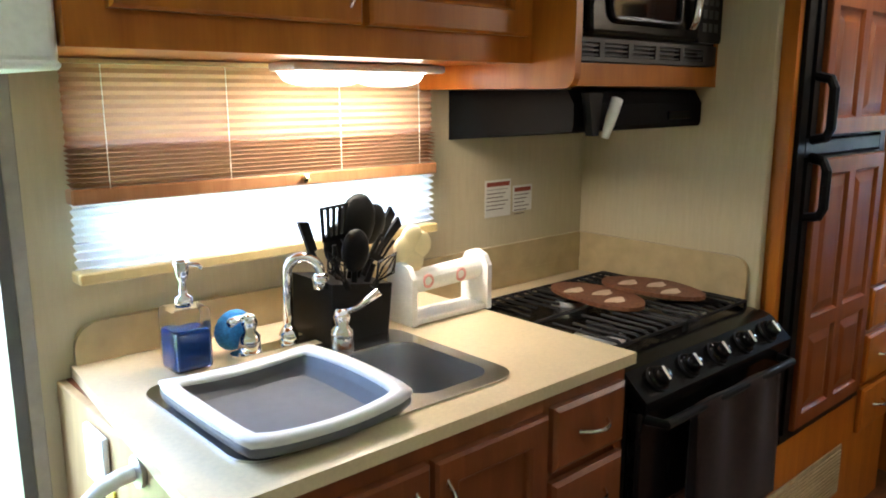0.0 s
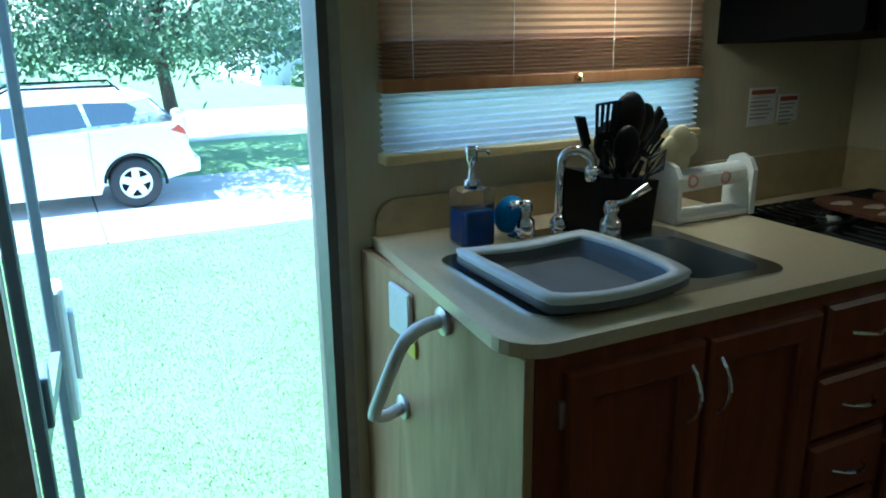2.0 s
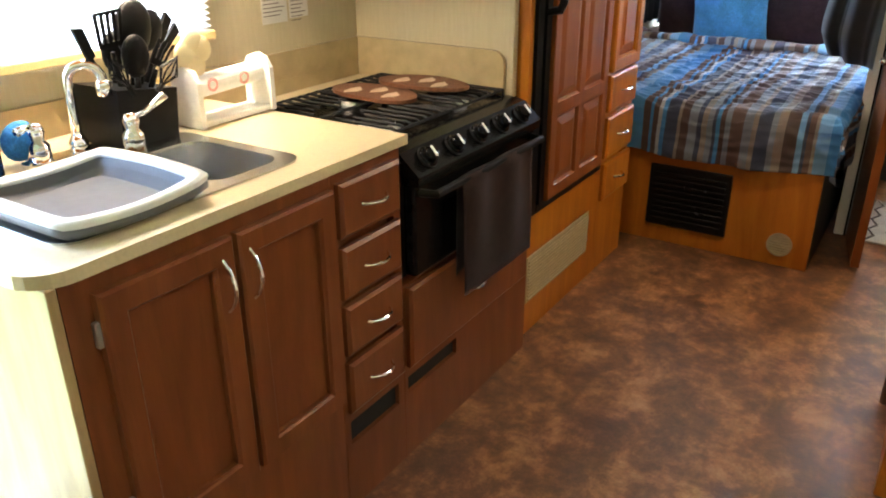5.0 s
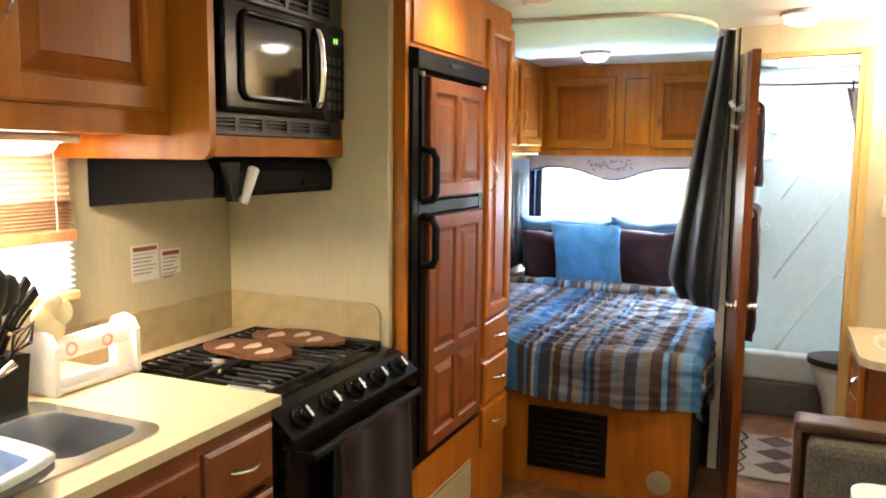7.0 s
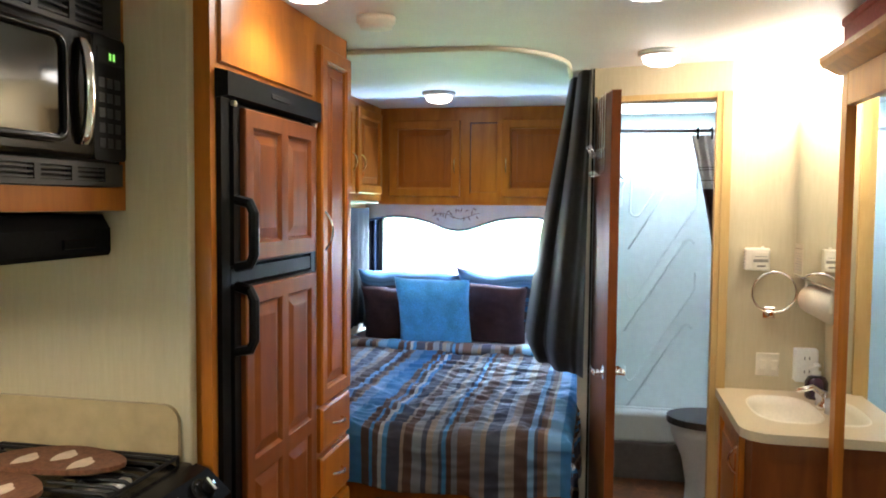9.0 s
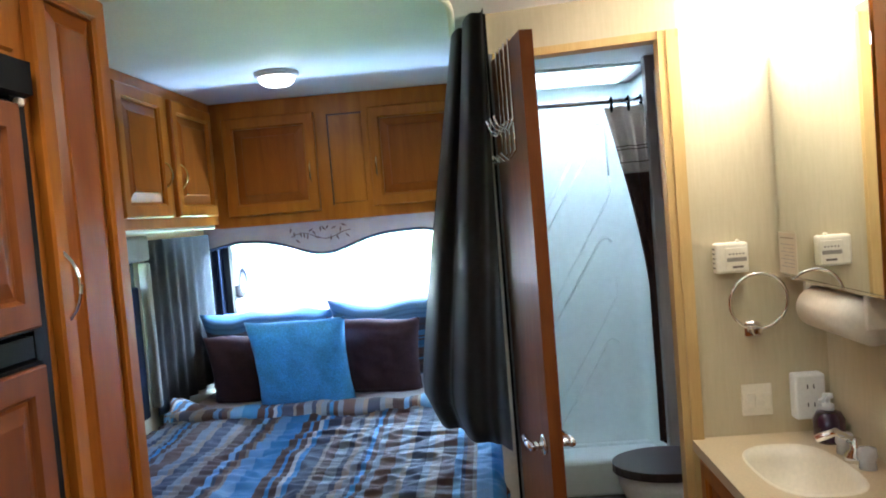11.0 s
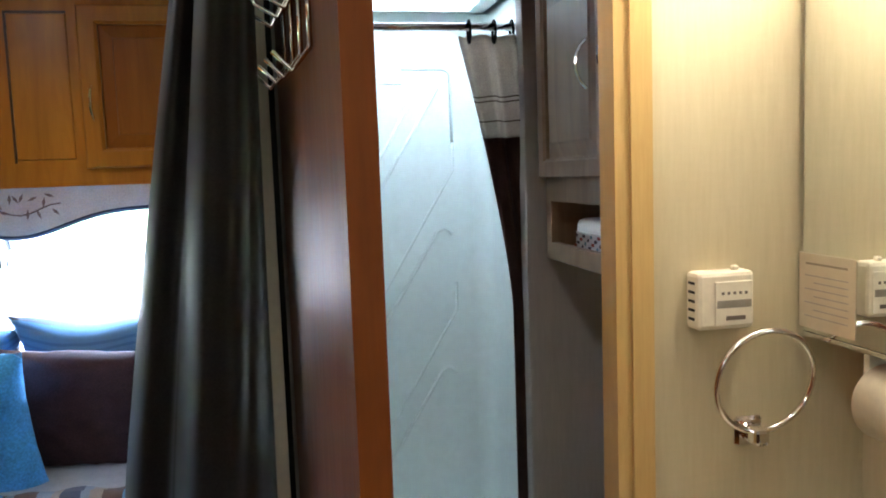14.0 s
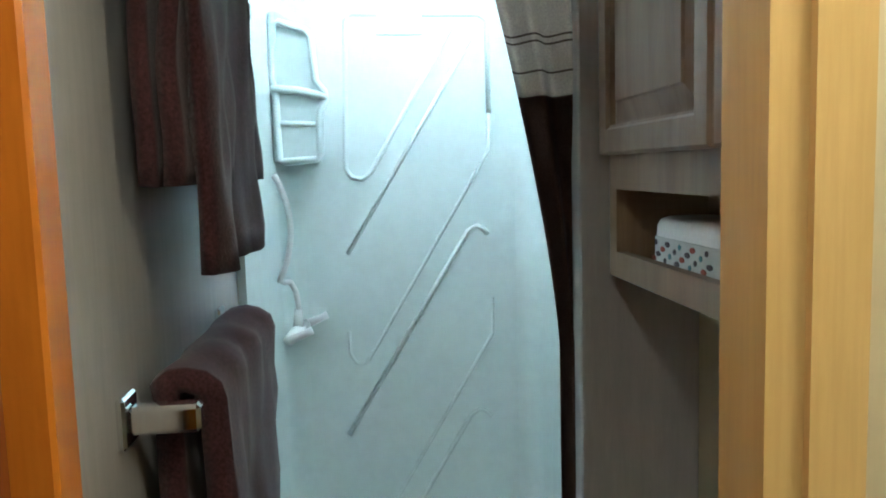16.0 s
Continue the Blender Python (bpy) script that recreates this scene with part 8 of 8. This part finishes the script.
roll = part("roll", tube(bmesh.new(), [(3.75, -0.180, 1.115), (4.05, -0.180, 1.115)], 0.052, 40), CREAM, t, smooth=True)
for x in (3.735, 4.055):
    part("bracket", cube(x, x + 0.010, -0.205, -0.155, 1.10, 1.183, 0.004), CREAM, t)
part("mount_plate", cube(3.745, 4.092, -0.21, -0.16, 1.1835, 1.194, 0.001), STEEL, t)

t = thing("thermostat", (BW - 0.02, -0.008, 1.2), "cream wall thermostat with a black label strip", "thermostat")
bm = cube(BW - 0.036, BW, -0.052, 0.038, 1.206, 1.290, 0.007, 2)
body = part("case", bm, CREAM, t)
part("face_plate", cube(BW - 0.0385, BW - 0.0355, -0.047, 0.012, 1.212, 1.276, 0.001), CREAM, body)
part("label_strip", cube(BW - 0.0395, BW - 0.038, -0.044, 0.009, 1.238, 1.249, 0), simple("grey_label", (0.30, 0.27, 0.22), 0.7, bump_s=0.0), body)
for k in range(5):
    part("tick", cube(BW - 0.0393, BW - 0.038, -0.038 + 0.009 * k, -0.034 + 0.009 * k, 1.257, 1.261, 0), INK, body)
    part("side_slot", cube(BW - 0.028, BW - 0.010, 0.0372, 0.0386, 1.220 + 0.013 * k, 1.224 + 0.013 * k, 0), GAP, body)
part("slider", cube(BW - 0.028, BW - 0.018, -0.032, -0.022, 1.289, 1.297, 0.002), CREAM, body)
part("switch_slot", cube(BW - 0.0393, BW - 0.038, -0.035, -0.005, 1.220, 1.226, 0), INK, body)
t = thing("towel_ring", (BW - 0.03, -0.075, 1.04), "chrome towel ring with a square rosette", "towel ring")
bm = tube(bmesh.new(), [(BW - 0.034 - 0.012 * math.sin(a), -0.070 + 0.078 * math.cos(a), 1.124 + 0.078 * math.sin(a)) for a in [k * math.tau / 40 for k in range(40)]], 0.0048, 8, True)
part("ring", bm, CHROME, t, smooth=True)
part("rosette", cube(BW - 0.014, BW, -0.082, -0.036, 1.020, 1.066, 0.005), CHROME, t)
part("knuckle", cube(BW - 0.046, BW - 0.013, -0.072, -0.048, 1.030, 1.056, 0.006, 2), CHROME, t)
t = thing("light_switch", (BW, -0.06, 0.8), "cream double light switch plate", "switch")
pl = part("plate", cube(BW - 0.006, BW, -0.101, -0.018, 0.800, 0.888, 0.002), CREAM, t)
for y in (-0.085, -0.042):
    part("rocker", cube(BW - 0.013, BW - 0.0055, y - 0.012, y + 0.012, 0.822, 0.862, 0.003), CREAM, pl)
t = thing("power_outlet", (BW, -0.187, 0.785), "white surface-mounted power outlet box", "outlet")
pl = part("box", cube(BW - 0.045, BW, -0.232, -0.150, 0.790, 0.915, 0.006, 2), WHITE, t)
for z in (0.825, 0.875):
    for y in (-0.200, -0.183):
        part("slot", cube(BW - 0.0455, BW - 0.0445, y - 0.0015, y + 0.0015, z, z + 0.012, 0), GAP, pl)

# ---- mirrored cupboard, dinette ----
t = thing("mirrored_wardrobe", (3.27, -0.19, 0), "wood-framed wardrobe with a tall mirror door", "wardrobe")
MY = -0.118
part("body", cube(3.00, 3.562, RY + 0.001, MY - 0.022, 0.0, 1.84, 0), WOOD, t)
F = facing("+y", MY - 0.02)
bm = bmesh.new()
for u0, u1, v0, v1 in ((3.0, 3.055, 0.0, 1.84), (3.505, 3.562, 0.0, 1.84), (3.055, 3.505, 1.74, 1.84), (3.055, 3.505, 0.0, 0.14)):
    slab(bm, F, u0, u1, v0, v1, 0.0, 0.02, 0.003)
d = part("door_frame", bm, WOOD, t)
bm = bmesh.new()
slab(bm, F, 3.05, 3.51, 0.135, 1.745, 0.0, 0.006)
part("mirror", bm, MIRROR, d)
bm = bmesh.new()
prism(bm, [(RY + 0.001, 1.84), (MY, 1.84), (MY + 0.045, 1.865), (MY + 0.055, 1.88), (MY + 0.055, 1.895), (RY + 0.001, 1.895)], 2.99, 3.60, "x")
part("crown", bm, WOOD, t)
RED = fabric("red_box_paper", (0.30, 0.045, 0.03), 90, 0.15, 0.0, 0.6)
t = thing("red_box", (3.25, -0.17, 1.895), "dull red storage box on top of the wardrobe", "box")
part("box", cube(3.1, 3.5, RY + 0.01, -0.10, 1.896, 1.985, 0.005), RED, t)
part("lid", cube(3.095, 3.505, RY + 0.006, -0.095, 1.965, 1.99, 0.004), RED, t)

UPH = fabric("olive_tweed", (0.15, 0.125, 0.085), 140, 0.45, 0.1)
t = thing("dinette_bench", (2.75, 0.03, 0), "dinette bench with olive tweed cushions and dark wood trim", "bench")
part("base", cube(2.46, 2.93, RY + 0.001, 0.31, 0.0, 0.36, 0.003), WOOD, t)
part("seat_cushion", cube(2.43, 2.86, RY + 0.005, 0.315, 0.362, 0.47, 0.03, 3), UPH, t)
part("back_cushion", cube(2.80, 2.92, RY + 0.005, 0.305, 0.474, 0.685, 0.03, 3), UPH, t)
bm = bmesh.new()
box(bm, 2.922, 2.952, RY + 0.001, 0.335, 0.0, 0.71, 0.008, 2)
part("back_board", bm, WOOD_DARK, t, "dark wood back board")
part("top_trim", cube(2.86, 2.965, RY + 0.001, 0.340, 0.69, 0.722, 0.012, 2), WOOD_DARK, t, "dark wood top trim")
part("end_post", cube(2.905, 2.96, 0.312, 0.340, 0.0, 0.70, 0.006), WOOD_DARK, t, "dark wood end post")
t = thing("dinette_table", (2.05, 0.0, 0), "white laminate dinette table on a metal leg", "table")
bm = bmesh.new()
prism(bm, rounded(1.66, 2.46, RY + 0.002, 0.235, 0.05, 5, (0, 0, 1, 1)), 0.70, 0.728)
part("tabletop", bm, WHITE, t)
part("leg", tube(bmesh.new(), [(2.05, 0.02, 0.0), (2.05, 0.02, 0.70)], 0.03, 16), STEEL, t)
part("foot", lathe(bmesh.new(), [(0.09, 0.0), (0.085, 0.012), (0.035, 0.02)], (2.05, 0.02, 0), 20), STEEL, t)
# ---- ceiling fittings ----
LENS_C = glow("lamp_lens_ceiling", (1.0, 0.90, 0.72), 0.55)


def ceiling_lamp(x, y, watts):
    t = thing("ceiling_light", (x, y, CZ - 0.06), "white oval ceiling light with a frosted lens, switched on", "lamp", "ceiling lights")
    bm = lathe(bmesh.new(), [(0.001, CZ - 0.001), (0.082, CZ - 0.001), (0.082, CZ - 0.014), (0.07, CZ - 0.020)], (x, y, 0), 28)
    part("base", bm, WHITE, t, smooth=True)
    bm = lathe(bmesh.new(), [(0.066, CZ - 0.019), (0.062, CZ - 0.036), (0.045, CZ - 0.048), (0.02, CZ - 0.053), (0.001, CZ - 0.054)], (x, y, 0), 28)
    part("lens", bm, LENS_C, t, "glowing frosted lens", smooth=True)
    ld = bpy.data.lights.new("ceiling_lamp_light", "SPOT")
    ld.energy, ld.color, ld.shadow_soft_size = watts / 23.0, (1.0, 0.86, 0.64), 0.05
    ld.spot_size, ld.spot_blend = radians(165), 0.6
    lo = new("ceiling_lamp_light", ld)
    lo.location = (x, y, CZ - 0.062)


# the last one, at x 1.1, is an unseen lamp added as fill
for x, y, w in ((2.9, 1.30, 9), (4.86, 1.38, 5.5), (3.97, 0.375, 9), (3.02, 0.47, 9), (1.1, 0.75, 1.8)):
    ceiling_lamp(x, y, w)
t = thing("smoke_detector", (3.30, 1.24, CZ - 0.035), "round white smoke detector on the ceiling", "smoke detector")
bm = lathe(bmesh.new(), [(0.001, CZ - 0.001), (0.058, CZ - 0.001), (0.058, CZ - 0.018), (0.048, CZ - 0.026), (0.048, CZ - 0.034), (0.02, CZ - 0.036), (0.001, CZ - 0.036)], (3.30, 1.24, 0), 28)
part("case", bm, CREAM, t, smooth=True)
t = thing("air_vent", (2.72, 0.95, CZ - 0.02), "white ceiling air-conditioner grille with fine slats", "air vent")
bm = bmesh.new()
X0, X1, Y0, Y1 = 2.50, 2.985, 0.735, 1.165
for q in ((X0, X1, Y0, Y0 + 0.03), (X0, X1, Y1 - 0.03, Y1), (X0, X0 + 0.03, Y0 + 0.03, Y1 - 0.03), (X1 - 0.03, X1, Y0 + 0.03, Y1 - 0.03)):
    box(bm, *q, CZ - 0.022, CZ - 0.001, 0.004)
part("frame", bm, WHITE, t)
part("backing", cube(X0 + 0.03, X1 - 0.03, Y0 + 0.03, Y1 - 0.03, CZ - 0.004, CZ - 0.001, 0), simple("grey_filter", (0.22, 0.22, 0.23), 0.8), t)
for k in range(24):
    y = Y0 + 0.035 + k * 0.0152
    part("slat", cube(X0 + 0.03, X1 - 0.03, y, y + 0.007, CZ - 0.018, CZ - 0.005, 0), WHITE, t)

# lamps behind the lenses
ld = bpy.data.lights.new("under_cabinet_lamp", "AREA")
ld.shape, ld.size, ld.size_y, ld.energy, ld.color = "RECTANGLE", 0.32, 0.08, 0.29, (1.0, 0.83, 0.56)
lo = new("under_cabinet_lamp", ld)
lo.location = (1.68, 1.92, 1.420)
ld = bpy.data.lights.new("vanity_lamp", "AREA")
ld.shape, ld.size, ld.size_y, ld.energy, ld.color = "RECTANGLE", 0.34, 0.08, 0.24, (1.0, 0.82, 0.55)
lo = new("vanity_lamp", ld)
lo.matrix_world = look((3.97, RY + 0.125, 1.885), (3.97, 0.6, 1.6))

# strip lamps added at rear window and entry door, standing in for sky light
ld = bpy.data.lights.new("rear_window_daylight_fill", "AREA")
ld.shape, ld.size, ld.size_y, ld.energy, ld.color = "RECTANGLE", 1.0, 0.05, 8.5, (0.56, 0.78, 1.0)
lo = new("rear_window_daylight_fill", ld)
lo.matrix_world = look((BX - 0.025, 1.4, 1.385), (4.9, 1.36, 0.55))
# added strip at the sill, aimed up to brighten the ceiling over the bed
ld = bpy.data.lights.new("rear_window_ground_fill", "AREA")
ld.shape, ld.size, ld.size_y, ld.energy, ld.color = "RECTANGLE", 1.0, 0.05, 1.3, (0.52, 0.72, 1.0)
lo = new("rear_window_ground_fill", ld)
lo.matrix_world = look((BX - 0.02, 1.4, 0.835), (5.1, 1.38, 2.0))
# added strip under the door head, lifting the daylight indoors
ld = bpy.data.lights.new("entry_door_daylight_fill", "AREA")
ld.shape, ld.size, ld.size_y, ld.energy, ld.color = "RECTANGLE", 0.5, 0.05, 0.8, (0.82, 0.92, 1.0)
lo = new("entry_door_daylight_fill", ld)
lo.matrix_world = look((0.72, KY + 0.03, DZ - 0.01), (0.9, 1.2, 0.9))
